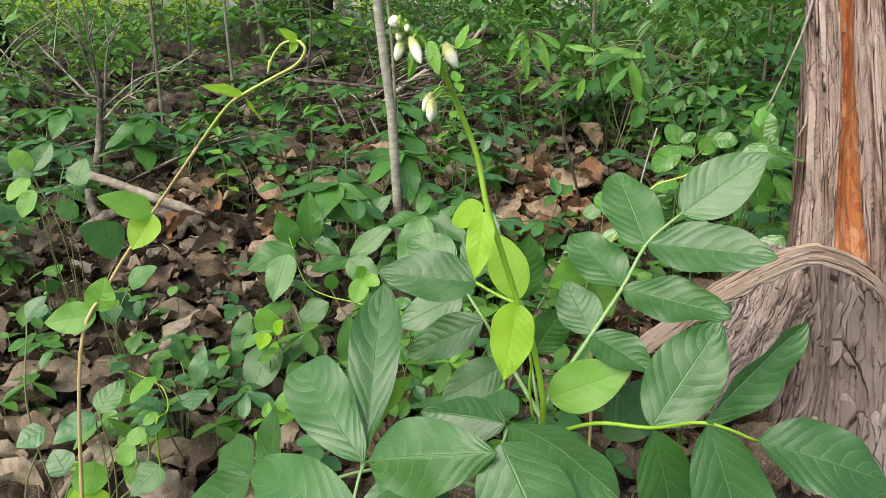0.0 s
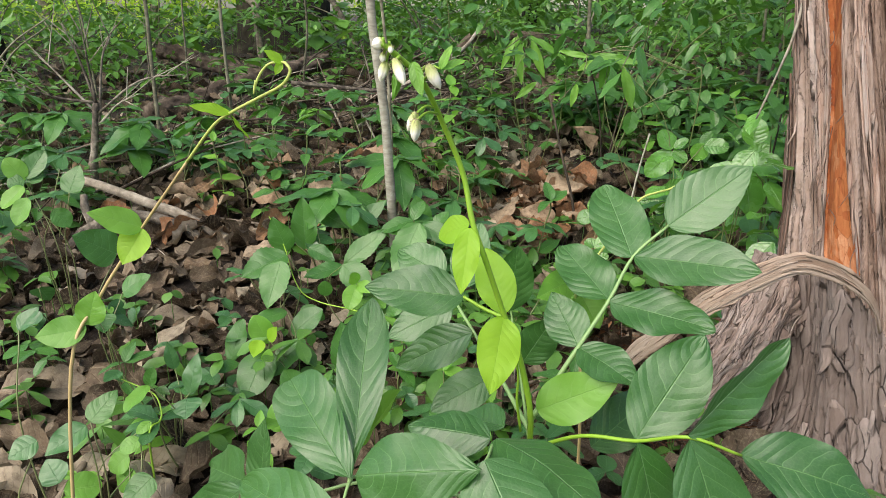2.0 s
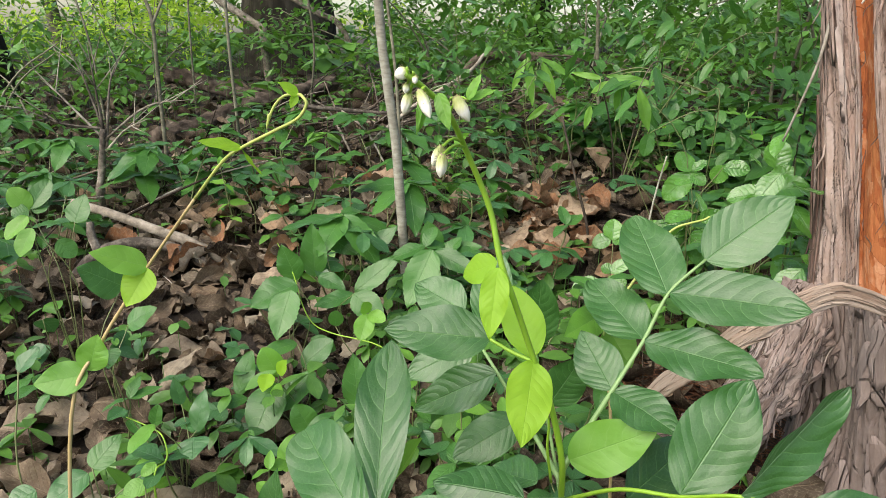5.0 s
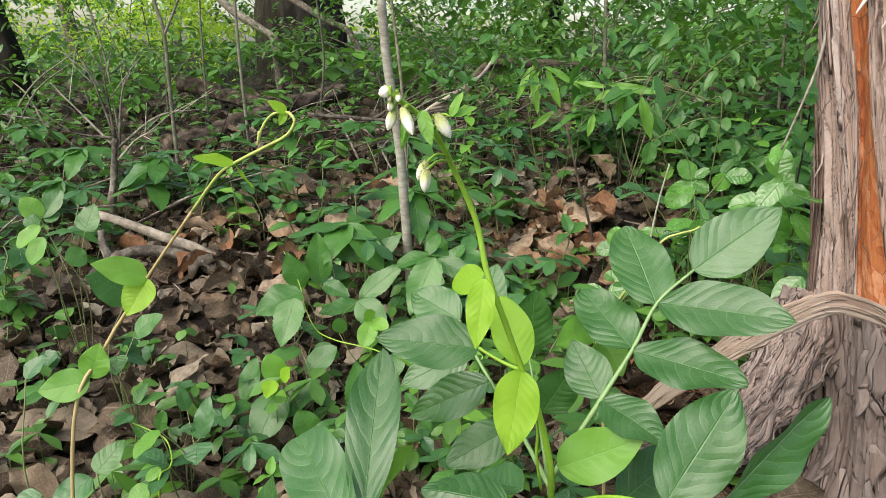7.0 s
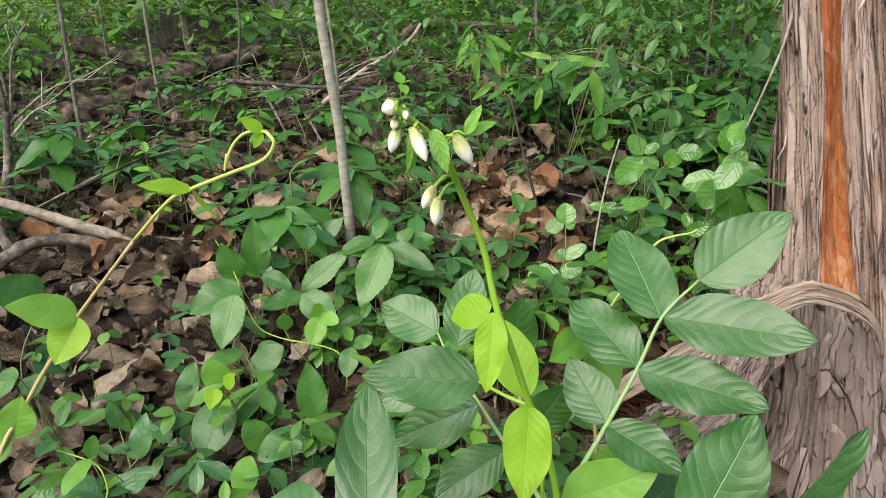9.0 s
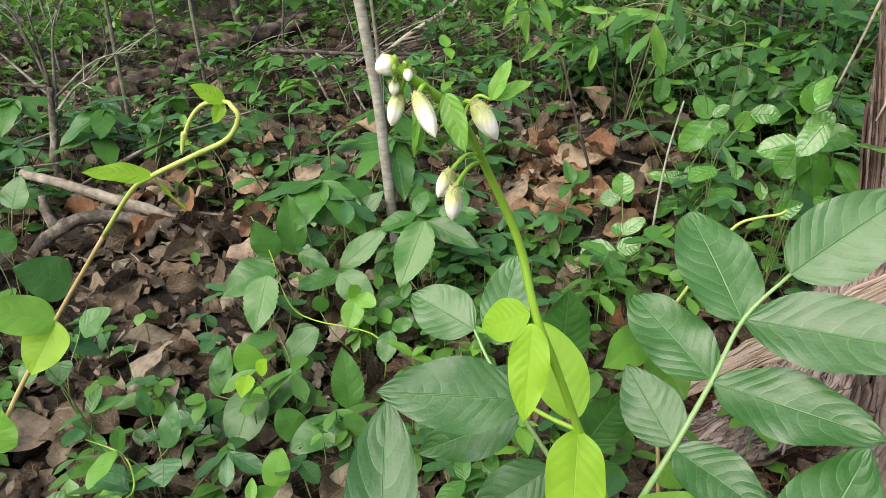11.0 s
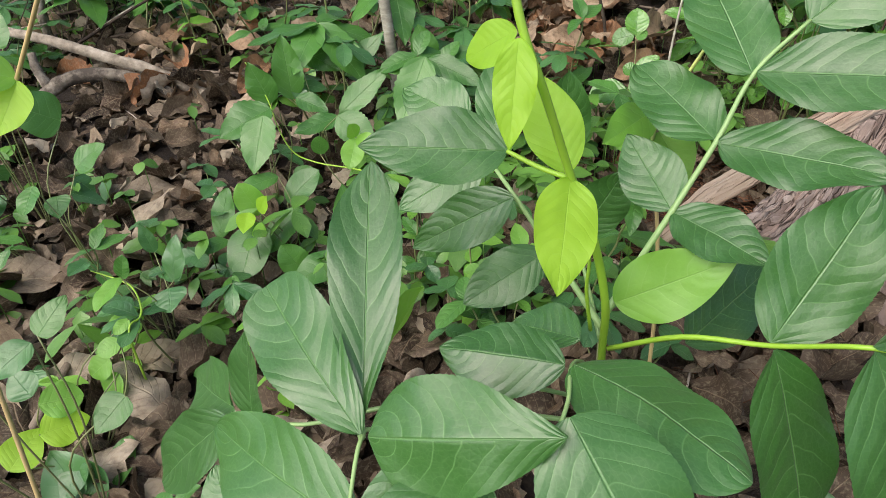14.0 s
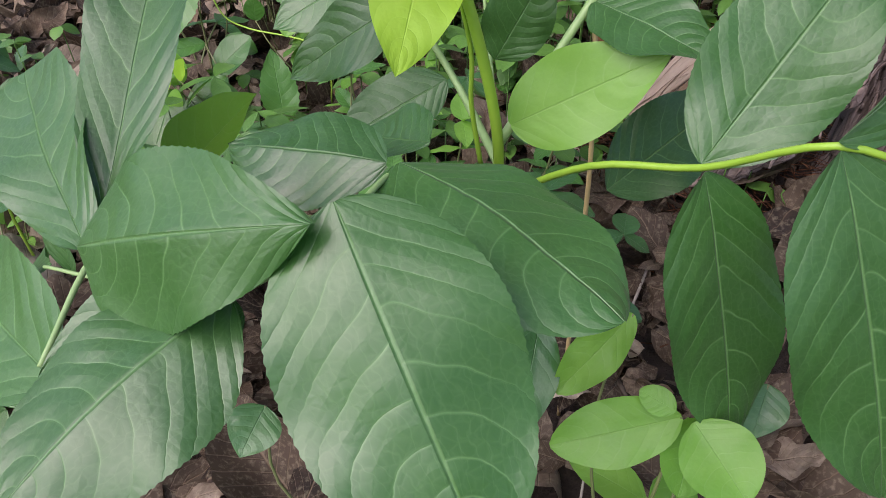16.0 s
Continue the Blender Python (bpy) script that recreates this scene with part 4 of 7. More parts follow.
    for i in range(70):
        a, z = math.radians(rng.uniform(150, 290)), rng.uniform(0.27, 0.7)
        p = cedar_point(a, z, 0.006)
        q = cedar_point(a + rng.uniform(-0.09, 0.09), z - rng.uniform(0.01, 0.04), 0.009 + rng.random() * 0.008)
        pieces.append(tube_data(spline([p, (p + q) / 2 + Vector((rng.uniform(-1, 1), rng.uniform(-1, 1), 0)) * 0.004, q], 3), [0.0005] * 6 + [0.0002], 4))
    tagged(part("bark_fibre", mesh("bark_fibre", *joined(pieces)), M_CEDAR, tree), kind="stuff")
    # the strip that has come away and bows over the ground
    bow = spline([(0.522, 0.672, 0.425), (0.500, 0.664, 0.462), (0.470, 0.657, 0.488), (0.435, 0.654, 0.506), (0.394, 0.652, 0.514), (0.350, 0.646, 0.497), (0.306, 0.646, 0.468), (0.283, 0.690, 0.408), (0.264, 0.741, 0.347), (0.245, 0.79, 0.27)], 5)
    n = len(bow)
    across = [Vector((0.05, 0.30, 0.95))] * n
    part("peeled_strip", mesh("peeled_strip", *ribbon(bow, [0.006 + 0.021 * min(1, 2.0 * i / n) for i in range(n)], across, 0.0022, 9, 0.3, 22)), M_STRIP, tree, "peeled pale bark strip bowed to the ground")
    for i in range(9):
        k0 = rng.randrange(8, n - 22)
        k1 = k0 + rng.randint(10, 20)
        side = Vector((0.05, 0.30, 0.95)) * rng.uniform(-0.011, 0.011) + Vector((0, -0.0025, 0.001))
        run = [p + side for p in bow[k0:k1]]
        part("splinter", mesh("splinter", *ribbon(run, [0.0042 * min(1, 0.2 + 3 * q / len(run), 0.2 + 3 * (1 - q / len(run))) for q in range(len(run))], across[k0:k1], 0.0012, 60 + i, 0.5, 4)), M_STRIP, tree)
    # the shaggy root that runs out below it
    line = spline([(0.485, 0.83, 0.44), (0.435, 0.785, 0.37), (0.385, 0.760, 0.305), (0.33, 0.765, 0.25), (0.27, 0.785, 0.205), (0.2, 0.81, 0.16)], 6)
    girth = [0.040 - 0.0005 * i for i in range(len(line))]
    verts, faces, grain = [], [], []
    path = spline(line, 4)
    for i, p in enumerate(path):
        way = (path[min(i + 1, len(path) - 1)] - path[max(i - 1, 0)]).normalized()
        u = (Vector((0.2, -1, 0.1)) - way * Vector((0.2, -1, 0.1)).dot(way)).normalized()
        v = u.cross(way) if u.cross(way).z > 0 else way.cross(u)
        for s in range(90):
            a = 2 * math.pi * s / 90
            c, d = math.cos(a), math.sin(a)
            n = noise.noise((c * 5, d * 5, i * 0.07))
            r = girth[i // 4] * (1 + 0.4 * noise.noise((c * 2 + 3, d * 2, i * 0.11 + 3))) + 0.004 * n - 0.009 * max(0, 1 - abs(n) / 0.1) + 0.004 * (noise.noise((c * 9, d * 9, i * 0.2)) > 0.0) + 0.003 * noise.noise((c * 16, d * 16, i * 0.25))
            verts.append(p + (u * c + v * d) * r)
            grain.append((a * 0.045, i * 0.012))
    for i in range(len(path) - 1):
        for s in range(90):
            a, b = i * 90 + s, i * 90 + (s + 1) % 90
            faces.append((a, b, b + 90, a + 90))
    part("root", mesh("root", verts, faces, grain), M_SHAG, tree, "shaggy grey-brown root flare")
    for i in range(90):
        k0 = rng.randrange(0, len(line) - 8)
        k1 = k0 + rng.randint(3, 8)
        a = math.radians(rng.uniform(-40, 160))
        swing = rng.uniform(-0.12, 0.05)
        pts, ac = [], []
        for k in range(k0, k1 + 1):
            way = (line[min(k + 1, len(line) - 1)] - line[max(k - 1, 0)]).normalized()
            u = (Vector((0.2, -1, 0.1)) - way * Vector((0.2, -1, 0.1)).dot(way)).normalized()
            v = u.cross(way) if u.cross(way).z > 0 else way.cross(u)
            lift = 0.001 + 0.002 * rng.random() + (0.008 * rng.random() if k == k1 else 0.0)
            pts.append(line[k] + (u * math.cos(a) + v * math.sin(a)) * (girth[k] * (1 + 0.4 * noise.noise((math.cos(a) * 2 + 3, math.sin(a) * 2, k * 0.45 + 3))) * 0.98 + lift))
            ac.append(v * math.cos(a) - u * math.sin(a))
            a += swing
        w = rng.uniform(0.004, 0.010)
        pts = spline(pts, 3)
        ac = [ac[min(q // 3, len(ac) - 1)] for q in range(len(pts))]
        part("bark_strip", mesh("bark_strip", *ribbon(pts, [w * min(1, 0.25 + 3 * q / len(pts), 0.25 + 2 * (1 - q / len(pts))) for q in range(len(pts))], ac, 0.0016, 500 + i, 0.7, 6)), M_SHAG, tree)
    # a loose hanging sliver and a dead stub beside the trunk
    part("dead_branch", tube("dead_branch", [(0.40, 0.95, 1.12), (0.433, 0.90, 0.93), (0.452, 0.87, 0.82), (0.470, 0.85, 0.74)], 0.011, 0.005, 8, 6, 0.3, 8), M_DEAD, tree, "grey dead side branch against the trunk")
    part("dead_twig", tube("dead_twig", [(0.450, 0.86, 1.05), (0.446, 0.852, 0.86), (0.443, 0.85, 0.76), (0.432, 0.852, 0.70), (0.420, 0.86, 0.64)], 0.0026, 0.0012, 6, 5, 0.3, 4), M_DEAD, tree)


cedar()

# ---- saplings, dead wood and far trunks ----


def sapling(pts, r0, r1, label, material=M_SAPLING, twigs=0, seed=0, name="sapling", category="sapling", fork=()):
    foot = Vector((pts[0][0], pts[0][1], ground_z(pts[0][0], pts[0][1]) - 0.02))
    tree = thing(name, foot, label, category, "saplings on the bank")
    part("trunk", tube("trunk", [foot, *pts], r0, r1, 12, 6, 0.10, seed), material, tree)
    rng = random.Random(seed)
    if fork:
        part("fork", tube("fork", fork, r1 * 0.9, r1 * 0.6, 10, 6, 0.1, seed + 1), material, tree)
    for i in range(twigs):
        k = rng.randrange(len(pts) - 1)
        p = Vector(pts[k]).lerp(Vector(pts[k + 1]), rng.random())
        d = Vector((rng.uniform(-1, 1), rng.uniform(-1, 0.5), rng.uniform(0.0, 0.7))).normalized() * rng.uniform(0.1, 0.35)
        part("twig", tube("twig", [p, p + d * 0.5 + Vector((0, 0, 0.02)), p + d], r1 * 0.35, r1 * 0.12, 5, 4, 0.1, i), material, tree)
    return tree


sapling([(-0.092, 1.262, 0.30), (-0.108, 1.255, 0.545), (-0.125, 1.250, 0.68), (-0.140, 1.250, 0.82), (-0.165, 1.26, 1.3), (-0.21, 1.28, 2.2)], 0.0098, 0.0078, "slim smooth grey sapling stem leaning a little", twigs=0, seed=1)
sapling([(-0.10, 1.52, 0.33), (-0.119, 1.54, 0.434), (-0.131, 1.56, 0.619), (-0.142, 1.58, 0.721), (-0.158, 1.60, 0.833), (-0.164, 1.60, 0.906), (-0.18, 1.61, 1.25)], 0.0042, 0.0032, "very thin grey stem beside the smooth sapling", M_POLE, twigs=2, seed=11)
sapling([(-0.940, 2.12, 0.34), (-0.948, 2.14, 0.56), (-0.950, 2.15, 0.78), (-0.975, 2.16, 0.88), (-1.00, 2.18, 1.05), (-1.05, 2.2, 1.6)], 0.0068, 0.0050, "thin grey-green forked sapling in leaf litter", M_POLE, twigs=5, seed=3, fork=[(-0.952, 2.148, 0.77), (-0.897, 2.16, 0.883), (-0.857, 2.20, 0.99), (-0.80, 2.22, 1.4)])
sapling([(-0.765, 2.33, 0.43), (-0.772, 2.33, 0.62), (-0.775, 2.33, 0.80), (-0.78, 2.35, 1.5)], 0.006, 0.005, "very thin straight grey sapling", M_POLE, twigs=1, seed=4)
sapling([(0.30, 1.38, 0.36), (0.265, 1.40, 0.48), (0.235, 1.44, 0.60)], 0.0034, 0.0024, "short brown leaning dead stem", M_TWIG, 2, 5, "dead_sapling", "sapling")
sapling([(0.375, 1.22, 0.36), (0.383, 1.22, 0.47), (0.390, 1.2, 0.56)], 0.0022, 0.0016, "pale thin upright stem among leaves", M_SAPLING, 0, 6)
sapling([(-1.55, 2.9, 0.42), (-1.60, 2.95, 0.75), (-1.72, 3.0, 1.1)], 0.0055, 0.004, "slender leaning woodland sapling", M_POLE, twigs=5, seed=7)
sapling([(-1.25, 3.2, 0.5), (-1.24, 3.2, 0.9), (-1.2, 3.2, 1.4)], 0.005, 0.004, "slender woodland sapling in shade", M_POLE, twigs=5, seed=8)
sapling([(-0.62, 2.9, 0.5), (-0.60, 2.9, 0.75), (-0.66, 2.9, 1.2)], 0.006, 0.004, "slender dead grey stem", M_POLE, twigs=4, seed=9)
sapling([(0.55, 2.5, 0.5), (0.52, 2.5, 0.8), (0.5, 2.5, 1.2)], 0.008, 0.006, "slender grey stem among shrubs", M_POLE, twigs=4, seed=10)


def fallen_branch(name, pts, r0, r1, label, material, forks=(), seed=0, category="branch"):
    ob = thing(name, pts[0], label, category)
    part("limb", tube("limb", pts, r0, r1, 12 if r0 < 0.03 else 28, 7 if r0 < 0.03 else 14, 0.28 if r0 < 0.03 else 0.42, seed), material, ob)
    for f, a, b in forks:
        part("side_branch", tube("side_branch", f, a, b, 8, 6, 0.25, seed + 1), material, ob)
    return ob


def on(x, y, lift):
    return (x, y, ground_z(x, y) + lift)


fallen_branch("fallen_branch", [(-0.90, 1.50, 0.365), (-0.80, 1.475, 0.348), (-0.70, 1.46, 0.318), (-0.60, 1.455, 0.284), (-0.48, 1.43, 0.225)], 0.0095, 0.013, "pale weathered fallen branch on the leaf litter", M_PALE_WOOD, seed=3)
fallen_branch("fallen_branch", [on(-0.86, 1.38, 0.01), on(-0.81, 1.40, 0.055), on(-0.74, 1.42, 0.075), on(-0.64, 1.43, 0.055), on(-0.56, 1.42, 0.02)], 0.015, 0.012, "crooked dark fallen branch under a paler one", M_DEAD,
              [([on(-0.80, 1.405, 0.06), on(-0.815, 1.41, 0.10), on(-0.82, 1.42, 0.13)], 0.012, 0.008)], seed=4)
fallen_branch("rotten_log", [(-1.16, 2.52, 0.36), (-1.05, 2.70, 0.385), (-0.93, 2.88, 0.435), (-0.78, 3.08, 0.48), (-0.60, 3.32, 0.525)], 0.034, 0.040, "dark rotten log lying up the bank", M_ROT, seed=5, category="log")
fallen_branch("rotten_log", [(-1.55, 3.62, 0.53), (-1.38, 3.58, 0.50), (-1.20, 3.54, 0.46), (-1.0, 3.48, 0.42)], 0.045, 0.035, "short rotten log in the brush pile", M_ROT, seed=6, category="log")
fallen_branch("fallen_branch", [on(-0.55, 2.35, 0.16), on(-0.3, 2.4, 0.12), on(-0.05, 2.35, 0.10), on(0.1, 2.2, 0.04)], 0.008, 0.004, "thin grey dead branch with side twigs", M_DEAD,
              [([on(-0.4, 2.38, 0.13), on(-0.3, 2.25, 0.1), on(-0.22, 2.1, 0.03)], 0.005, 0.003), ([on(-0.2, 2.38, 0.11), on(-0.12, 2.3, 0.16), on(0.0, 2.2, 0.2)], 0.004, 0.002)], seed=7)
fallen_branch("broken_branch", [(-1.70, 4.62, 1.07), (-1.574, 4.6, 0.955), (-1.42, 4.58, 0.865), (-1.271, 4.55, 0.777)], 0.028, 0.022, "broken pale branch wedged against a tree", M_PALE_WOOD, [([(-1.285, 4.55, 0.79), (-1.265, 4.53, 0.62), (-1.246, 4.5, 0.44), (-1.24, 4.5, 0.36)], 0.030, 0.022)], seed=8)
fallen_branch("broken_branch", [(-1.28, 4.95, 1.07), (-1.10, 4.88, 0.97), (-0.95, 4.84, 0.89), (-0.805, 4.8, 0.815), (-0.6, 4.7, 0.46)], 0.026, 0.018, "fallen grey branch leaning in the shade", M_PALE_WOOD, seed=18)
fallen_branch("fallen_branch", [(-0.30, 2.25, 0.38), (-0.227, 2.3, 0.45), (-0.117, 2.4, 0.532), (0.055, 2.5, 0.633), (0.115, 2.6, 0.696)], 0.009, 0.006, "pale dead branch slanting up out of the brush", M_PALE_WOOD, [([(-0.117, 2.4, 0.532), (-0.02, 2.36, 0.55), (0.09, 2.34, 0.53)], 0.005, 0.002)], seed=19)
fallen_branch("fallen_branch", [(-0.30, 2.15, 0.33), (-0.335, 2.2, 0.36), (-0.446, 2.4, 0.484), (-0.52, 2.5, 0.52)], 0.005, 0.003, "thin pale dead branch in the brush", M_DEAD, seed=20)
fallen_branch("fallen_branch", [(0.0, 3.2, 0.50), (0.113, 3.2, 0.66), (0.274, 3.2, 0.677), (0.488, 3.2, 0.67), (0.8, 3.25, 0.62), (1.0, 3.3, 0.47)], 0.02, 0.022, "dark dead branch caught in shrubs", M_ROT, seed=9)


def dead_bush():
    foot = Vector(on(-0.97, 1.75, -0.01))
    bush = thing("dead_bush", foot, "leafless grey twiggy bush in the litter", "bush")
    rng = random.Random(11)
    top = Vector((-0.937, 1.75, 0.505))
    part("stem", tube("stem", [foot, (-0.972, 1.75, 0.32), (-0.955, 1.752, 0.41), top], 0.013, 0.008, 10, 5, 0.35), M_DEAD, bush)
    ways = [Vector(w) for w in ((-0.01, 0.0, 0.22), (0.24, 0.02, 0.08), (0.13, -0.02, 0.03), (-0.07, 0.02, 0.20), (-0.16, 0.0, 0.15), (0.05, 0.03, 0.18), (-0.20, -0.04, 0.06))]
    for i, d in enumerate(ways):
        mid = top + d * 0.5 + Vector((0, 0, 0.02 if i % 2 else -0.015))
        limb = part("branch", tube("branch", [top - Vector((0, 0, 0.03 * (i % 3))), mid, top + d], 0.0042, 0.0012, 6, 5, 0.25, i), M_DEAD, bush)
        for k in range(4):
            p = mid.lerp(top + d, rng.random())
            e = (d.normalized() + Vector((rng.uniform(-1, 1), rng.uniform(-1, 1), rng.uniform(-0.3, 1)))).normalized() * rng.uniform(0.05, 0.18)
            part("twig", tube("twig", [p, p + e * 0.5, p + e], 0.0018, 0.0007, 4, 3), M_DEAD, limb, m=Matrix.Identity(4) @ Matrix.Translation((0, 0, 0)))


dead_bush()


def brush_pile(x0, x1, y0, y1, count, seed):
    """Dead sticks that lie across one another."""
    rng = random.Random(seed)
    for i in range(count):
        x, y, a, l = rng.uniform(x0, x1), rng.uniform(y0, y1), rng.gauss(0.3, 0.9), rng.uniform(0.15, 0.6)
        p = Vector(on(x, y, rng.uniform(0.0, 0.05)))
        q = p + Vector((math.cos(a) * l, math.sin(a) * l * 0.6, rng.uniform(-0.02, 0.22)))
        q.z = max(q.z, ground_z(q.x, q.y) + 0.01)
        mid = (p + q) / 2 + Vector((rng.uniform(-1, 1), rng.uniform(-1, 1), rng.uniform(-0.3, 1))) * l * 0.07
        r = rng.uniform(0.0015, 0.0055)
        ob = new("dead_stick", tube("dead_stick", [p, mid, q], r, r * 0.45, 6, 5, 0.25, i))
        ob.data.materials.append(rng.choice((M_DEAD, M_TWIG, M_ROT)))
        tagged(ob, "thin dead grey-brown stick in a brush pile", "stick", "sticks of the brush pile")


brush_pile(-0.95, 0.25, 2.2, 2.9, 75, 5)
brush_pile(-1.5, -0.6, 1.5, 2.1, 26, 6)


CROWN_LEAF = leaf_data(1.0, 0.5, 3, 2, "ovate", 0.25, 0.15)


def far_tree(x, y, r, label, lean=0.0, seed=0):
    foot = Vector((x, y, ground_z(x, y) - 0.1))
    tree = thing("woodland_tree", foot, label, "tree", "trees beyond the bank")
    pts = [foot, foot + Vector((0.02, 0, 0.25)), foot + Vector((lean * 0.4, 0, 1.0)), foot + Vector((lean, 0, 2.5)), foot + Vector((lean * 2, 0, 6.0))]
    p = spline(pts, 6)
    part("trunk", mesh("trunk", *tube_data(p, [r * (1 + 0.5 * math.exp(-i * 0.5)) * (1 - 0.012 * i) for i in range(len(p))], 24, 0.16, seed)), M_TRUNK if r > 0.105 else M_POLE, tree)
    rng = random.Random(seed)
    # high limbs and crown stay out of view, added to shade the wood below
    pieces = []
    for i in range(10 if r > 0.105 else 3):
        a, z = rng.uniform(0, 6.28), rng.uniform(3.0, 5.4)
        root = foot + Vector((lean * z / 2.5, 0, z))
        tip = root + Vector((math.cos(a), math.sin(a), 0.5)) * rng.uniform(1.4, 3.2)
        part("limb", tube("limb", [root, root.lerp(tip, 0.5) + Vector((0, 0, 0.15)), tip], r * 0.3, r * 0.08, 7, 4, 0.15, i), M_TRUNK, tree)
        for k in range(150):
            p = root.lerp(tip, rng.uniform(0.3, 1.15)) + Vector((rng.gauss(0, 0.5), rng.gauss(0, 0.5), rng.gauss(0, 0.25)))
            blade_size = rng.uniform(0.14, 0.24)
            pieces.append(moved(CROWN_LEAF, Matrix.Translation(p) @ pose(0, 0, 0, rng.uniform(-50, 20), rng.uniform(-30, 30), rng.uniform(0, 360)) @ Matrix.Scale(blade_size, 4)))
    part("crown", mesh("crown", *joined(pieces)), M_MASS, tree, "unseen leafy crown added to shade the wood below")
    return tree


far_tree(-1.55, 6.3, 0.45, "thick brown-grey tree trunk in the shade", 0.1, 1)
far_tree(-2.62, 3.75, 0.11, "dark tree trunk at the wood's edge", -0.3, 2)
far_tree(-4.25, 7.2, 0.075, "slim pale tree trunk among bright leaves", -0.1, 3)
far_tree(-3.3, 7.6, 0.05, "slim grey tree trunk among leaves", 0.2, 4)
far_tree(0.9, 7.5, 0.12, "dark slim trunk behind the shrubs", 0.2, 5)
far_tree(3.4, 7.0, 0.16, "dark trunk behind dense shrubs", 0.1, 6)

# ---- plants of the middle ground, leaf by leaf: base, tip, width, kind ----
TOOTHED = [
    ((-0.173, 1.203, 0.346), (-0.104, 1.213, 0.414), 0.037, "toothed"),
    ((-0.171, 1.104, 0.317), (-0.092, 1.119, 0.386), 0.040, "toothed"),
    ((-0.166, 1.065, 0.329), (-0.231, 1.028, 0.320), 0.035, "toothed"),
    ((-0.159, 1.011, 0.352), (-0.106, 0.979, 0.322), 0.046, "toothed"),
    ((-0.248, 1.132, 0.334), (-0.254, 1.146, 0.433), 0.047, "toothed"),
    ((-0.232, 1.088, 0.353), (-0.182, 1.068, 0.339), 0.032, "toothed"),
    ((-0.249, 1.210, 0.395), (-0.176, 1.187, 0.359), 0.039, "toothed"),
]
TOOTHED_DARK = [
    ((-0.258, 1.029, 0.360), (-0.323, 0.979, 0.341), 0.061, "toothed"),
    ((-0.254, 0.978, 0.369), (-0.268, 0.921, 0.312), 0.049, "toothed"),
    ((-0.273, 1.096, 0.342), (-0.298, 1.094, 0.406), 0.046, "toothed"),
]
PALM = [
    ((-0.030, 1.141, 0.384), (-0.089, 1.115, 0.376), 0.031, "toothed"),
    ((-0.031, 1.047, 0.420), (-0.070, 0.989, 0.339), 0.054, "toothed"),
    ((-0.029, 1.075, 0.409), (0.051, 1.038, 0.380), 0.035, "toothed"),
    ((-0.029, 1.169, 0.375), (0.056, 1.153, 0.398), 0.039, "toothed"),
    ((-0.030, 1.217, 0.358), (-0.046, 1.217, 0.421), 0.045, "toothed"),
]
HONEY = [
    ((-0.256, 0.885, 0.267), (-0.277, 0.883, 0.313), 0.039, "fresh"),
    ((-0.249, 0.846, 0.279), (-0.265, 0.785, 0.237), 0.056, "oval"),
    ((-0.200, 0.882, 0.278), (-0.243, 0.826, 0.248), 0.040, "oval"),
    ((-0.229, 0.926, 0.262), (-0.184, 0.937, 0.305), 0.041, "oval"),
    ((-0.240, 0.942, 0.294), (-0.284, 0.907, 0.296), 0.025, "oval"),
    ((-0.291, 0.842, 0.256), (-0.321, 0.809, 0.262), 0.022, "oval"),
    ((-0.324, 0.897, 0.225), (-0.307, 0.921, 0.290), 0.034, "oval"),
    ((-0.223, 0.967, 0.290), (-0.181, 0.947, 0.282), 0.027, "oval"),
]
HONEY2 = [
    ((-0.260, 0.850, 0.291), (-0.260, 0.818, 0.280), 0.024, "lime"),
    ((-0.249, 0.862, 0.284), (-0.236, 0.857, 0.310), 0.021, "lime"),
    ((-0.250, 0.828, 0.254), (-0.239, 0.829, 0.287), 0.018, "fresh"),
    ((-0.137, 0.811, 0.249), (-0.194, 0.769, 0.242), 0.044, "oval"),
    ((-0.130, 0.843, 0.240), (-0.139, 0.869, 0.317), 0.041, "toothed"),
    ((-0.190, 0.814, 0.216), (-0.216, 0.817, 0.261), 0.039, "oval"),
    ((-0.208, 0.723, 0.222), (-0.197, 0.737, 0.268), 0.033, "fresh"),
    ((-0.277, 0.756, 0.223), (-0.261, 0.761, 0.255), 0.021, "oval"),
]
TREFOIL = [
    ((-0.132, 0.980, 0.330), (-0.140, 0.942, 0.303), 0.033, "fresh"),
    ((-0.133, 0.981, 0.331), (-0.136, 0.970, 0.355), 0.022, "fresh"),
    ((-0.131, 0.981, 0.331), (-0.103, 0.960, 0.330), 0.025, "fresh"),
    ((-0.186, 0.983, 0.306), (-0.182, 0.977, 0.336), 0.025, "oval"),
    ((-0.083, 0.943, 0.296), (-0.089, 0.904, 0.271), 0.030, "oval"),
    ((-0.081, 0.962, 0.288), (-0.051, 0.950, 0.306), 0.022, "oval"),
]
HEARTS = [
    ((-0.474, 0.886, 0.408), (-0.516, 0.854, 0.446), 0.057, "heart"),
    ((-0.449, 0.841, 0.367), (-0.411, 0.850, 0.392), 0.038, "heart"),
    ((-0.452, 0.793, 0.354), (-0.441, 0.765, 0.341), 0.029, "heart"),
    ((-0.462, 0.775, 0.377), (-0.459, 0.739, 0.360), 0.025, "oval"),
]
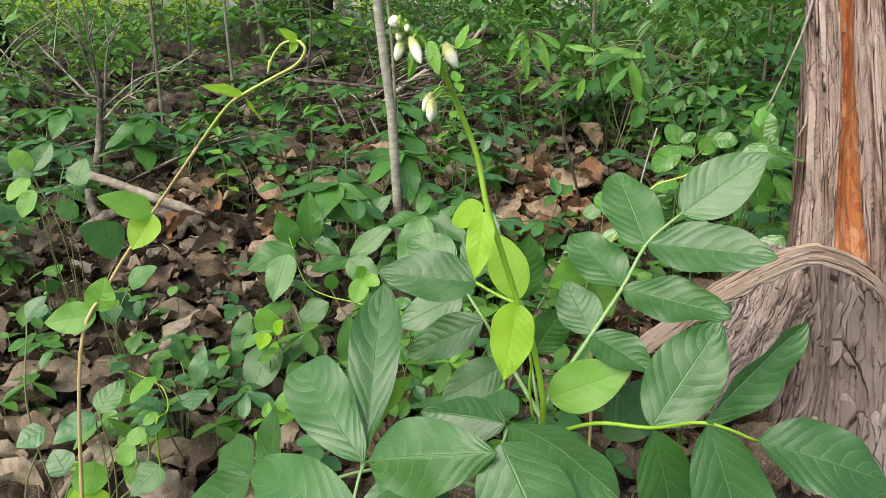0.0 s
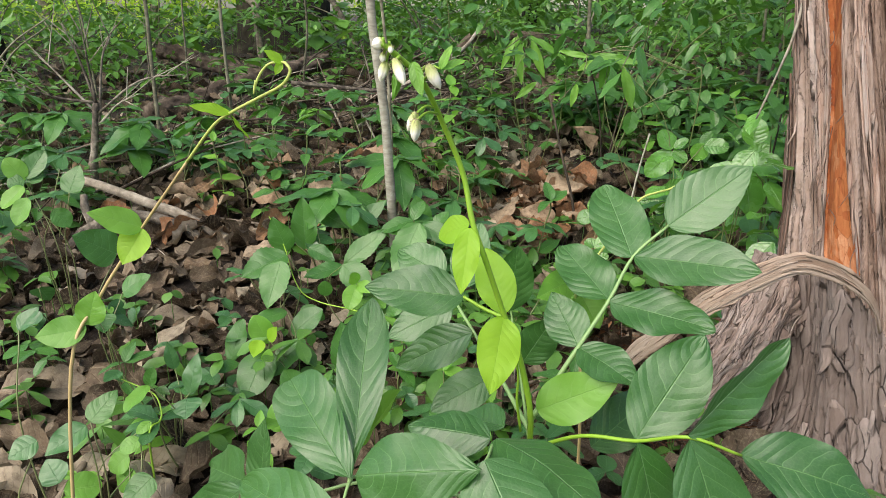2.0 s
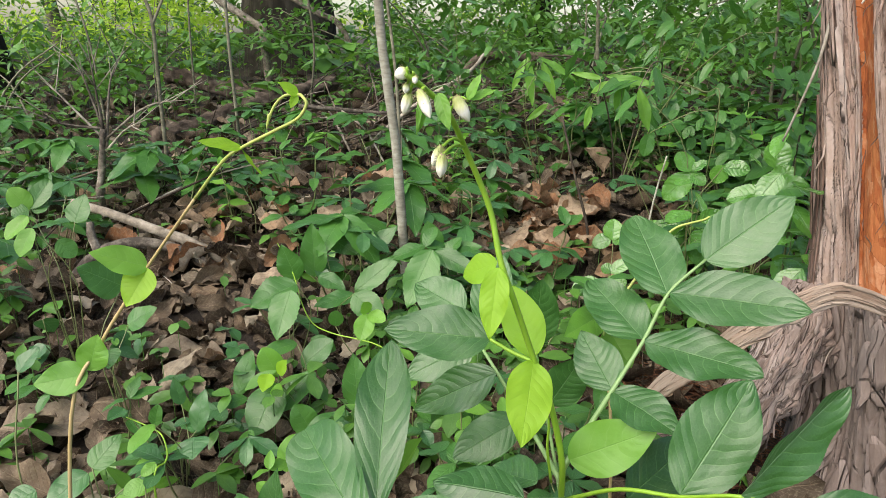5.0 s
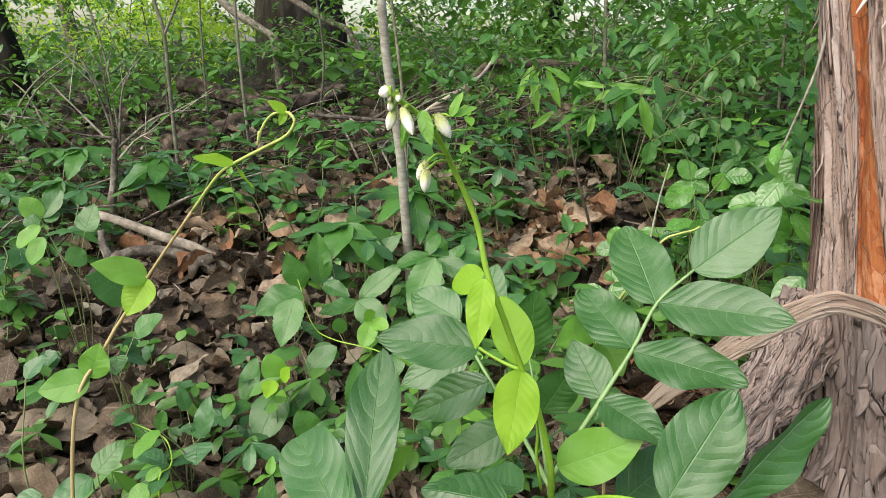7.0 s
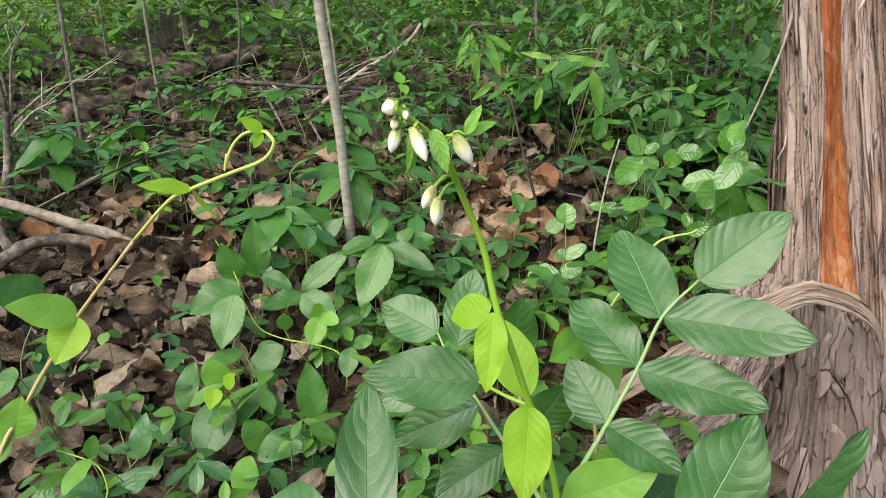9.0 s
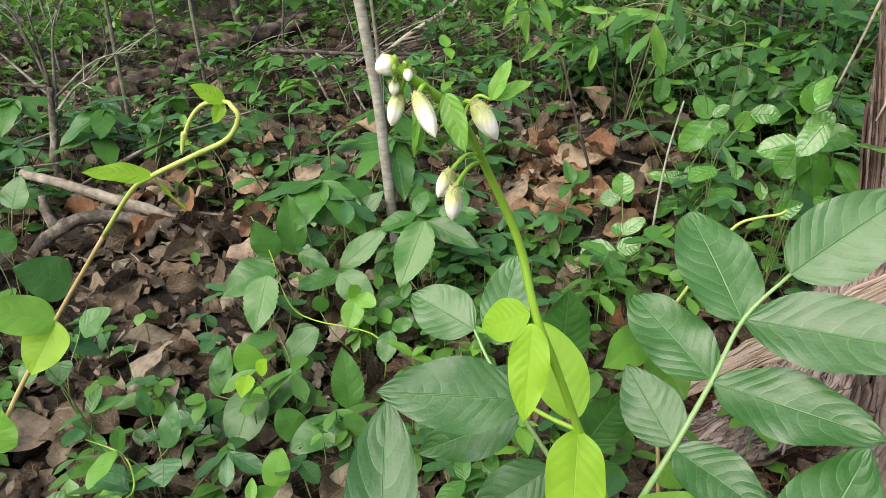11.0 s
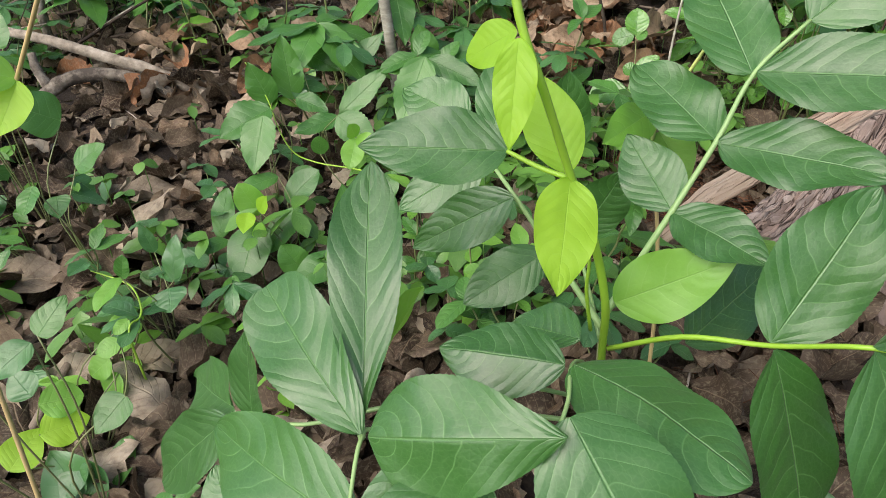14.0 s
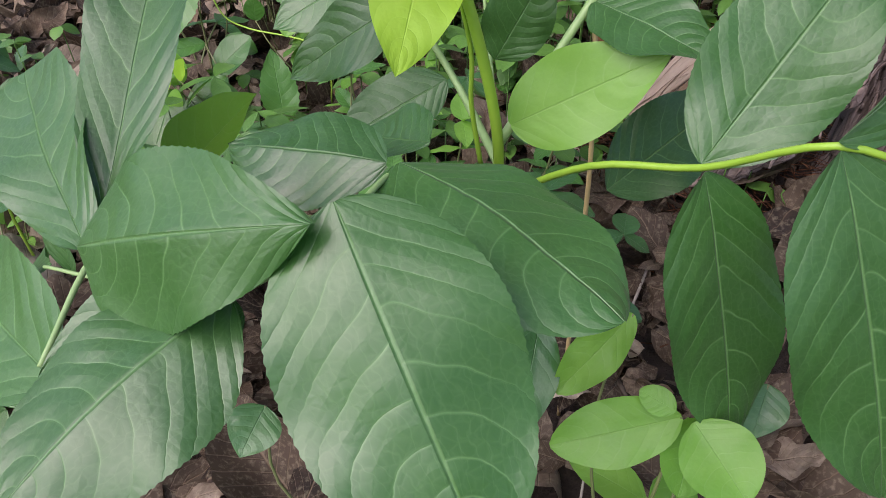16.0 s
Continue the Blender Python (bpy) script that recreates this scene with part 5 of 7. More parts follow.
HEART_LOW = [
    ((-0.333, 0.759, 0.255), (-0.326, 0.775, 0.307), 0.030, "dark"),
    ((-0.321, 0.722, 0.271), (-0.312, 0.691, 0.261), 0.042, "dark"),
    ((-0.417, 0.746, 0.294), (-0.424, 0.716, 0.296), 0.021, "dark"),
    ((-0.370, 0.723, 0.285), (-0.362, 0.724, 0.315), 0.018, "oval"),
    ((-0.359, 0.702, 0.302), (-0.372, 0.660, 0.294), 0.023, "fresh"),
    ((-0.374, 0.812, 0.261), (-0.381, 0.811, 0.302), 0.020, "dark"),
]
QUILT_A = [
    ((0.318, 1.235, 0.386), (0.319, 1.248, 0.426), 0.038, "quilted"),
    ((0.315, 1.236, 0.386), (0.280, 1.243, 0.377), 0.032, "quilted"),
    ((0.316, 1.236, 0.386), (0.336, 1.231, 0.390), 0.028, "quilted"),
    ((0.278, 1.114, 0.335), (0.223, 1.125, 0.327), 0.045, "quilted"),
    ((0.281, 1.115, 0.337), (0.317, 1.108, 0.350), 0.031, "quilted"),
    ((0.275, 1.096, 0.342), (0.276, 1.077, 0.304), 0.029, "quilted"),
    ((0.301, 1.168, 0.343), (0.339, 1.167, 0.371), 0.026, "quilted"),
    ((0.304, 1.168, 0.345), (0.286, 1.176, 0.353), 0.024, "quilted"),
]
QUILT_B = [
    ((0.432, 1.257, 0.405), (0.374, 1.281, 0.413), 0.026, "quilted"),
    ((0.432, 1.258, 0.407), (0.404, 1.269, 0.408), 0.029, "quilted"),
    ((0.432, 1.258, 0.408), (0.461, 1.252, 0.427), 0.035, "quilted"),
    ((0.470, 1.240, 0.402), (0.436, 1.253, 0.399), 0.024, "quilted"),
    ((0.462, 1.212, 0.409), (0.495, 1.192, 0.397), 0.043, "quilted"),
    ((0.460, 1.188, 0.405), (0.469, 1.168, 0.362), 0.040, "quilted"),
    ((0.454, 1.194, 0.413), (0.461, 1.184, 0.394), 0.023, "quilted"),
]
QUILT_C = [
    ((0.484, 1.008, 0.540), (0.435, 1.030, 0.523), 0.038, "quilted"),
    ((0.477, 0.991, 0.549), (0.527, 0.962, 0.557), 0.049, "quilted"),
    ((0.485, 1.010, 0.548), (0.515, 1.000, 0.582), 0.029, "quilted"),
    ((0.474, 0.990, 0.541), (0.453, 0.989, 0.497), 0.041, "quilted"),
    ((0.469, 0.971, 0.547), (0.483, 0.942, 0.483), 0.054, "quilted"),
    ((0.508, 1.038, 0.572), (0.511, 1.046, 0.617), 0.039, "quilted"),
]
QUILT_D = [
    ((0.431, 1.182, 0.532), (0.389, 1.186, 0.482), 0.043, "quilted"),
    ((0.429, 1.183, 0.535), (0.410, 1.199, 0.569), 0.043, "quilted"),
    ((0.431, 1.182, 0.532), (0.455, 1.167, 0.516), 0.026, "quilted"),
    ((0.433, 1.182, 0.538), (0.455, 1.177, 0.557), 0.020, "quilted"),
    ((0.460, 1.118, 0.556), (0.498, 1.099, 0.559), 0.033, "quilted"),
    ((0.460, 1.119, 0.560), (0.449, 1.117, 0.529), 0.031, "quilted"),
]
NARROW_A = [
    ((0.176, 1.636, 0.716), (0.193, 1.625, 0.600), 0.023, "lance"),
    ((0.210, 1.631, 0.706), (0.246, 1.618, 0.618), 0.023, "lance"),
    ((0.171, 1.637, 0.712), (0.139, 1.635, 0.632), 0.017, "lance"),
    ((0.222, 1.571, 0.614), (0.173, 1.573, 0.571), 0.017, "lance"),
    ((0.200, 1.633, 0.718), (0.297, 1.613, 0.666), 0.017, "lance"),
]
NARROW_B = [
    ((0.308, 1.250, 0.689), (0.300, 1.247, 0.633), 0.019, "lance"),
    ((0.329, 1.211, 0.679), (0.351, 1.195, 0.603), 0.023, "lance"),
    ((0.351, 1.194, 0.601), (0.345, 1.188, 0.560), 0.028, "oval"),
    ((0.295, 1.305, 0.683), (0.264, 1.311, 0.660), 0.012, "lance"),
    ((0.277, 1.259, 0.696), (0.374, 1.228, 0.683), 0.016, "lance"),
    ((0.286, 1.308, 0.688), (0.225, 1.323, 0.697), 0.012, "lance"),
    ((0.266, 1.308, 0.637), (0.258, 1.303, 0.590), 0.015, "lance"),
]
LEAF_LOOK = {"toothed": (M_MID, "ovate", 0.15), "oval": (M_MID, "oval", 0.0), "fresh": (M_FRESH, "oval", 0.0), "lime": (M_LIME, "ovate", 0.0), "heart": (M_MID, "heart", 0.0), "dark": (M_COOL, "ovate", 0.0),
             "quilted": (M_SHEEN, "oval", 0.12), "lance": (M_FRESH, "lance", 0.0)}


def leafy_plant(name, label, foot, leaves, category="seedling", stem=None, face=(0.0, -0.68, 0.73), seed=0):
    """A low plant: a stem to each leaf's base and the leaves as parts."""
    rng = random.Random(seed)
    foot = Vector((foot[0], foot[1], ground_z(foot[0], foot[1]) - 0.015))
    ob = thing(name, foot, label, category)
    for i, (base, tip, width, kind) in enumerate(leaves):
        material, shape, teeth = LEAF_LOOK[kind]
        base, tip = Vector(base), Vector(tip)
        near = min(leaves[:i], key=lambda q: (Vector(q[0]) - base).length, default=None)
        if near is None or (Vector(near[0]) - base).length > 0.012:
            root = Vector(stem[min(len(stem) - 1, i * len(stem) // len(leaves))]) if stem else foot
            mid = root.lerp(base, 0.55) + Vector((rng.uniform(-1, 1), rng.uniform(-1, 0), 0.8)) * 0.18 * (base - root).length
            part("leaf_stalk", tube("leaf_stalk", [root, mid, base], 0.0011, 0.0007, 6, 5), M_THIN, ob)
        length = (tip - base).length
        look_up = Vector(face) + Vector((rng.uniform(-0.25, 0.25), rng.uniform(-0.15, 0.15), rng.uniform(-0.1, 0.2)))
        data = leaf_data(length, width, 22, 8, shape, rng.uniform(0.05, 0.25), rng.uniform(0.0, 0.12), 0.0, 0.0005 if kind == "quilted" else 0.0004, 7, 0.02, teeth, rng.uniform(-0.2, 0.2), rng.random() * 9)
        part("leaf", mesh("leaf", *moved(data, leaf_pose(base, tip, look_up))), material, ob)
    if stem:
        part("stem", tube("stem", stem, 0.0012, 0.0007, 6, 6), M_THIN, ob)
    return ob


leafy_plant("toothed_creeper", "creeper with large toothed green leaflets on the litter", (-0.19, 1.10), TOOTHED, seed=1)
leafy_plant("toothed_creeper", "dark green creeper with broad lobed leaves", (-0.27, 1.02), TOOTHED_DARK, seed=2)
leafy_plant("toothed_creeper", "five-fingered toothed creeper leaf beside the sapling", (-0.02, 1.10), PALM, seed=3)
leafy_plant("honeysuckle_seedling", "cluster of smooth oval green leaves in the litter", (-0.24, 0.90), HONEY, seed=4)
leafy_plant("honeysuckle_seedling", "green seedling with two lime-green young leaves", (-0.19, 0.84), HONEY2, seed=5)
leafy_plant("trefoil_seedling", "small seedling with rounded green leaflets", (-0.11, 0.99), TREFOIL, seed=6)
leafy_plant("heart_leaf_seedling", "slender seedling with broad heart-shaped green leaves", (-0.47, 0.86), HEARTS, seed=7)
leafy_plant("dark_leaf_seedling", "low seedling with dark blue-green leaves", (-0.36, 0.76), HEART_LOW, seed=8)
LIME_LOW = [
    ((0.159, 0.349, 0.376), (0.106, 0.346, 0.358), 0.029, "fresh"),
    ((0.16, 0.341, 0.384), (0.175, 0.313, 0.373), 0.031, "fresh"),
    ((0.153, 0.412, 0.372), (0.116, 0.387, 0.34), 0.025, "fresh"),
    ((0.154, 0.346, 0.384), (0.141, 0.355, 0.386), 0.012, "fresh"),
    ((0.169, 0.353, 0.37), (0.158, 0.328, 0.35), 0.026, "fresh"),
]
SHADE_LOW = [
    ((0.108, 0.415, 0.362), (0.096, 0.368, 0.324), 0.029, "dark"),
    ((0.076, 0.426, 0.355), (0.064, 0.395, 0.328), 0.021, "dark"),
    ((-0.029, 0.382, 0.335), (-0.039, 0.36, 0.324), 0.027, "dark"),
    ((0.22, 0.391, 0.345), (0.211, 0.372, 0.326), 0.025, "dark"),
]
leafy_plant("young_seedling", "bright fresh green seedling under the large leaflets", (0.17, 0.37), LIME_LOW, seed=16)
leafy_plant("dark_leaf_seedling", "shaded dark green leaves under the flowering plant", (0.08, 0.36), SHADE_LOW, seed=17)
# the dark kind puts the near corner's shadow into these leaves' colour
CORNER = [
    ((-0.330, 0.520, 0.372), (-0.355, 0.490, 0.360), 0.028, "dark"),
    ((-0.366, 0.500, 0.368), (-0.384, 0.482, 0.362), 0.026, "dark"),
    ((-0.268, 0.510, 0.322), (-0.288, 0.486, 0.306), 0.030, "heart"),
    ((-0.405, 0.560, 0.452), (-0.392, 0.574, 0.472), 0.020, "dark"),
    ((-0.335, 0.535, 0.366), (-0.318, 0.560, 0.388), 0.026, "heart"),
]
leafy_plant("oval_leaf_seedling", "slender seedling with oval green leaves darkened for corner shadow", (-0.35, 0.52), CORNER, seed=19)
PALE_LOW = [
    ((-0.360, 0.528, 0.142), (-0.403, 0.558, 0.199), 0.066, "dark"),
    ((-0.350, 0.548, 0.152), (-0.342, 0.591, 0.182), 0.030, "oval"),
    ((-0.355, 0.522, 0.139), (-0.372, 0.492, 0.132), 0.046, "oval"),
    ((-0.300, 0.500, 0.165), (-0.342, 0.452, 0.160), 0.056, "oval"),
]
leafy_plant("broad_leaf_seedling", "low seedling with broad rounded green leaves", (-0.345, 0.52), PALE_LOW, seed=18)
LIME_CORNER = [
    ((-0.414, 0.588, 0.233), (-0.380, 0.606, 0.227), 0.036, "fresh"),
    ((-0.410, 0.568, 0.213), (-0.374, 0.594, 0.208), 0.040, "lime"),
    ((-0.427, 0.535, 0.201), (-0.411, 0.572, 0.218), 0.038, "lime"),
    ((-0.420, 0.592, 0.240), (-0.440, 0.604, 0.262), 0.034, "dark"),
    ((-0.360, 0.640, 0.222), (-0.376, 0.628, 0.198), 0.034, "fresh"),
    ((-0.366, 0.646, 0.238), (-0.388, 0.636, 0.222), 0.028, "fresh"),
    ((-0.352, 0.652, 0.256), (-0.374, 0.640, 0.250), 0.022, "fresh"),
    ((-0.345, 0.668, 0.272), (-0.356, 0.652, 0.266), 0.014, "fresh"),
]
leafy_plant("coiling_seedling", "yellow-green seedling with rounded leaves along a coiled stem", (-0.40, 0.60), LIME_CORNER, seed=21)
SIDE = [
    ((-0.683, 1.025, 0.479), (-0.705, 1.019, 0.516), 0.035, "fresh"),
    ((-0.681, 1.027, 0.481), (-0.659, 1.053, 0.524), 0.033, "oval"),
    ((-0.678, 1.016, 0.480), (-0.698, 1.001, 0.478), 0.037, "oval"),
    ((-0.679, 1.026, 0.475), (-0.661, 1.042, 0.488), 0.029, "oval"),
    ((-0.668, 0.997, 0.476), (-0.692, 0.970, 0.446), 0.030, "fresh"),
    ((-0.653, 0.978, 0.463), (-0.665, 0.956, 0.423), 0.032, "fresh"),
    ((-0.604, 1.011, 0.464), (-0.593, 1.029, 0.507), 0.042, "heart"),
    ((-0.597, 0.950, 0.454), (-0.577, 0.953, 0.426), 0.030, "oval"),
]
leafy_plant("tall_seedling", "tall slender seedling with pale green leaves", (-0.64, 1.02), SIDE, seed=15)
leafy_plant("bramble_seedling", "low bramble with glossy quilted pale-veined leaves", (0.30, 1.17), QUILT_A, seed=9)
leafy_plant("bramble_seedling", "arching bramble with glossy quilted leaves", (0.43, 1.24), QUILT_B, seed=10)
leafy_plant("bramble_shoot", "bramble shoot with large glossy leaves beside the cedar", (0.50, 1.06), QUILT_C, seed=11)
leafy_plant("bramble_shoot", "bramble shoot with glossy quilted leaves", (0.46, 1.20), QUILT_D, seed=12)
ARCH = [(0.176, 1.636, 0.724), (0.251, 1.573, 0.697), (0.281, 1.310, 0.692), (0.352, 1.238, 0.706), (0.397, 1.220, 0.692), (0.441, 1.201, 0.675), (0.466, 1.187, 0.647)]
leafy_plant("narrow_leaved_shoot", "shoot with long narrow hanging bright leaves", (0.25, 1.70), NARROW_A, "shrub", None, (0.0, -0.95, 0.2), 13)
leafy_plant("narrow_leaved_shoot", "arching shoot with long narrow hanging leaves", (0.47, 1.25), NARROW_B, "shrub", [on(0.47, 1.25, -0.01), *reversed(ARCH[2:])], (0.0, -0.95, 0.2), 14)


def twiner(name, label, pts, r, material):
    foot = Vector(on(pts[0][0], pts[0][1], -0.01))
    ob = thing(name, foot, label, "vine")
    part("stem", tube("stem", [foot, *pts], r, r * 0.6, 6, 6), material, ob)
    return ob


twiner("twining_vine", "thin green vine coiling over the litter", [(-0.344, 0.657, 0.257), (-0.340, 0.680, 0.264), (-0.344, 0.696, 0.269), (-0.361, 0.720, 0.275), (-0.384, 0.736, 0.275), (-0.414, 0.741, 0.285)], 0.0014, M_STEM)
twiner("twining_vine", "thin pale green vine climbing over creeper leaves", [(-0.096, 0.936, 0.286), (-0.188, 0.959, 0.305), (-0.223, 0.980, 0.313), (-0.248, 1.018, 0.332), (-0.272, 1.078, 0.350), (-0.300, 1.133, 0.367), (-0.329, 1.186, 0.379)], 0.0013, M_STEM)


# ---- seedlings and creepers on the bank ----


def leaf_mesh(name, length, width, material, shape="ovate", seed=0, nu=8, nv=6, **more):
    me = mesh(name, *leaf_data(length, width, nu, nv, shape, seed=seed, **more))
    me.materials.append(material)
    return me


def leaf_set(name, sizes, material, shape, ratio, **more):
    return [leaf_mesh(name, s, s * ratio, material, shape, i, fold=0.1 + 0.08 * i, droop=0.1 + 0.06 * i, wave=0.02, **more) for i, s in enumerate(sizes)]


LEAVES = {
    "palmate": leaf_set("leaflet", (0.040, 0.046, 0.036), M_COOL, "obovate", 0.46),
    "round": leaf_set("leaf", (0.026, 0.032, 0.022), M_COOL, "oval", 0.78),
    "oval": leaf_set("leaf", (0.036, 0.042, 0.030), M_MID, "oval", 0.58),
    "pointed": leaf_set("leaf", (0.044, 0.052, 0.036), M_MID, "ovate", 0.46),
    "fresh": leaf_set("leaf", (0.034, 0.042, 0.026), M_FRESH, "ovate", 0.52),
    "toothed": leaf_set("leaflet", (0.075, 0.085, 0.062), M_MID, "ovate", 0.42, nu=14, teeth=0.14),
    "heart": leaf_set("leaf", (0.056, 0.048, 0.040), M_COOL, "heart", 0.85),
    "lance": leaf_set("leaf", (0.062, 0.070, 0.050), M_MID, "lance", 0.38),
    "quilted": leaf_set("leaf", (0.046, 0.052, 0.038), M_SHEEN, "oval", 0.66, quilt=0.0006),
}


def spread_pose(at, turn, rise, roll=0.0):
    """A leaf that leaves its stalk at a turn about the upright and a rise in degrees, facing up."""
    return Matrix.Translation(at) @ pose(0, 0, 0, 0, 0, turn) @ pose(0, 0, 0, rise, roll, 0)


def seedling(kind, seed):
    """One small plant at the origin: a stem mesh and leaves as parts."""
    rng = random.Random(seed)
    words = {
        "palmate": ("creeper_seedling", "low creeper with five blue-green leaflets per stalk"),
        "trifoliate": ("trefoil_seedling", "low seedling with three rounded green leaflets"),
        "pair": ("honeysuckle_seedling", "small upright seedling with paired oval green leaves"),
        "fresh": ("young_seedling", "bright fresh green seedling with pointed leaves"),
        "pointed": ("leafy_seedling", "leafy green seedling with pointed leaves"),
        "toothed": ("toothed_creeper", "creeper with large toothed green leaflets"),
        "heart": ("heart_leaf_seedling", "slender seedling with broad heart-shaped leaves"),
        "quilted": ("bramble_seedling", "glossy pale-veined quilted leaves on arching stems"),
        "round": ("trefoil_seedling", "low spreading seedling with round blue-green leaves"),
    }[kind]
    ob = thing(words[0], (0, 0, 0), words[1], "seedling", "seedlings on the bank")
    tubes, leaves = [], []

    def stalk(a, b, r=0.0011):
        mid = (a + b) / 2 + Vector((rng.uniform(-1, 1), rng.uniform(-1, 1), 0.5)) * 0.12 * (b - a).length
        pts = spline([a, mid, b], 3)
        if tubes and (tubes[-1][0][-1] - a).length < 1e-6:
            tubes[-1][0].extend(pts[1:])
        else:
            tubes.append((pts, r))

    zero = Vector((0, 0, -0.015))
    if kind in ("palmate", "toothed"):
        n, count = ("palmate", rng.randint(2, 3)) if kind == "palmate" else ("toothed", rng.randint(2, 3))
        for c in range(count):
            t = rng.uniform(0, 6.28)
            h = rng.uniform(0.05, 0.12)
            top = Vector((math.cos(t) * 0.05, math.sin(t) * 0.05, h)) * (1.0 if kind == "palmate" else 1.25)
            stalk(zero, top, 0.0012)
            base = rng.uniform(0, 360)
            for k, off in enumerate((-110, -55, 0, 55, 110)):
                leaves.append((n, 1 if off == 0 else rng.choice((0, 2)), spread_pose(top, base + off, rng.uniform(-25, 5), rng.uniform(-15, 15))))
    elif kind in ("trifoliate", "round"):
        n = "oval" if kind == "trifoliate" else "round"
        for c in range(rng.randint(2, 4)):
            t = rng.uniform(0, 6.28)
            top = Vector((math.cos(t) * rng.uniform(0.02, 0.07), math.sin(t) * rng.uniform(0.02, 0.07), rng.uniform(0.03, 0.10)))
            stalk(zero, top, 0.0009)
            base = rng.uniform(0, 360)
            for off in (-105, 0, 105):
                leaves.append((n, rng.randrange(3), spread_pose(top, base + off, rng.uniform(-25, 10), rng.uniform(-15, 15))))
    elif kind in ("pair", "fresh", "pointed"):
        n = {"pair": "oval", "fresh": "fresh", "pointed": "pointed"}[kind]
        for c in range(rng.randint(1, 2)):
            p, turn = zero.copy(), rng.uniform(0, 360)
            lean = Vector((rng.uniform(-0.4, 0.4), rng.uniform(-0.4, 0.2), 1)).normalized()
            for k in range(rng.randint(3, 5)):
                q = p + lean * rng.uniform(0.025, 0.045)
                stalk(p, q, 0.0011)
                p, turn = q, turn + 90 + rng.uniform(-25, 25)
                for off in (0, 180):
                    leaves.append((n, rng.randrange(3), spread_pose(p, turn + off, rng.uniform(-15, 25), rng.uniform(-20, 20))))
            leaves.append((n, 2, spread_pose(p, turn + 45, 40)))
    elif kind == "heart":
        for c in range(3):
            p = Vector((rng.uniform(-0.05, 0.05), rng.uniform(-0.05, 0.05), rng.uniform(0.06, 0.15)))
            stalk(zero, p, 0.0011)
            leaves.append(("heart", c, spread_pose(p, rng.uniform(0, 360), rng.uniform(-50, -15), rng.uniform(-20, 20))))
    else:
        for c in range(2):
            t = rng.uniform(0, 6.28)
            p = zero.copy()
            way = Vector((math.cos(t), math.sin(t), 1.4)).normalized()
            for k in range(3):
                q = p + way * 0.045
                way = (way + Vector((math.cos(t), math.sin(t), -0.4)) * 0.4).normalized()
                stalk(p, q, 0.0012)
                p = q
                turn = math.degrees(t) - 90
                for off in (-70, 70):
                    leaves.append(("quilted", rng.randrange(3), spread_pose(p, turn + off, rng.uniform(-25, 5), rng.uniform(-15, 15))))
            leaves.append(("quilted", 1, spread_pose(p, turn, -15)))
    for pts, r in tubes:
        part("stem", mesh("stem", *tube_data(pts, [r] * len(pts), 5)), M_THIN, ob, m=Matrix.Identity(4))
    for n, k, m in leaves:
        part("leaf", LEAVES[n][k], None, ob, m=m)
    return ob


KINDS = {kind: [seedling(kind, 40 * i + j) for j in range(3)] for i, kind in enumerate(("palmate", "trifoliate", "pair", "fresh", "pointed", "toothed", "heart", "quilted", "round"))}
USED = set()


def plant_at(kind, variant, x, y, size=1.0, turn=0.0, tip=(0.0, 0.0), lift=0.0):
    ob = KINDS[kind][variant % 3]
    m = Matrix.Translation((x, y, ground_z(x, y) + lift)) @ pose(0, 0, 0, tip[0], tip[1], turn)
    if ob.name not in USED:
        USED.add(ob.name)
        ob.matrix_basis = m
    else:
        ob = copy_thing(ob, m)
    ob.scale = (size, size, size)
    return ob


# plants that stand out, by their places on the bank
NEAR_PLANTS = (
    ("trifoliate", 0, -0.60, 0.92, 1.0, 0), ("fresh", 0, -0.40, 0.70, 0.8, 10), ("fresh", 1, -0.44, 0.64, 0.8, 110), ("heart", 1, -0.56, 1.02, 0.9, 200), ("heart", 2, -0.70, 1.04, 0.8, 100),
    ("round", 0, -0.10, 0.78, 1.1, 20), ("round", 1, -0.14, 0.70, 1.0, 140), ("fresh", 2, -0.18, 0.62, 0.9, 0), ("fresh", 0, 0.06, 0.66, 0.9, 80), ("round", 2, 0.02, 0.72, 1.0, 0), ("trifoliate", 0, -0.02, 0.80, 1.0, 190),
    ("fresh", 1, 0.16, 0.40, 1.3, 0), ("fresh", 2, 0.19, 0.36, 1.4, 120), ("fresh", 0, 0.13, 0.35, 1.2, 210), ("pair", 1, 0.06, 0.34, 1.0, 45), ("pair", 2, -0.30, 0.50, 1.0, 30), ("heart", 1, -0.36, 0.54, 0.7, 80))
UPPER_PLANTS = (
    ("pointed", 2, -0.36, 1.62, 1.5, 0), ("pointed", 0, -0.42, 1.72, 1.4, 90), ("palmate", 0, -0.58, 1.72, 1.4, 0), ("palmate", 1, -0.72, 1.78, 1.5, 60), ("palmate", 2, -0.50, 1.60, 1.3, 10),
    ("palmate", 0, 0.06, 1.22, 1.2, 30), ("palmate", 1, 0.10, 1.10, 1.1, 100), ("palmate", 2, 0.14, 1.20, 1.1, 200), ("palmate", 1, 0.00, 1.36, 1.4, 20), ("toothed", 1, 0.02, 1.50, 1.2, 70),
    ("pair", 2, -0.95, 1.22, 1.5, 0), ("heart", 0, -0.98, 1.30, 1.2, 30), ("heart", 2, -1.08, 1.36, 1.3, 140), ("fresh", 1, -1.02, 1.22, 1.3, 240))
for kind, v, x, y, s, turn in NEAR_PLANTS + UPPER_PLANTS:
    plant_at(kind, v, x, y, s, turn)


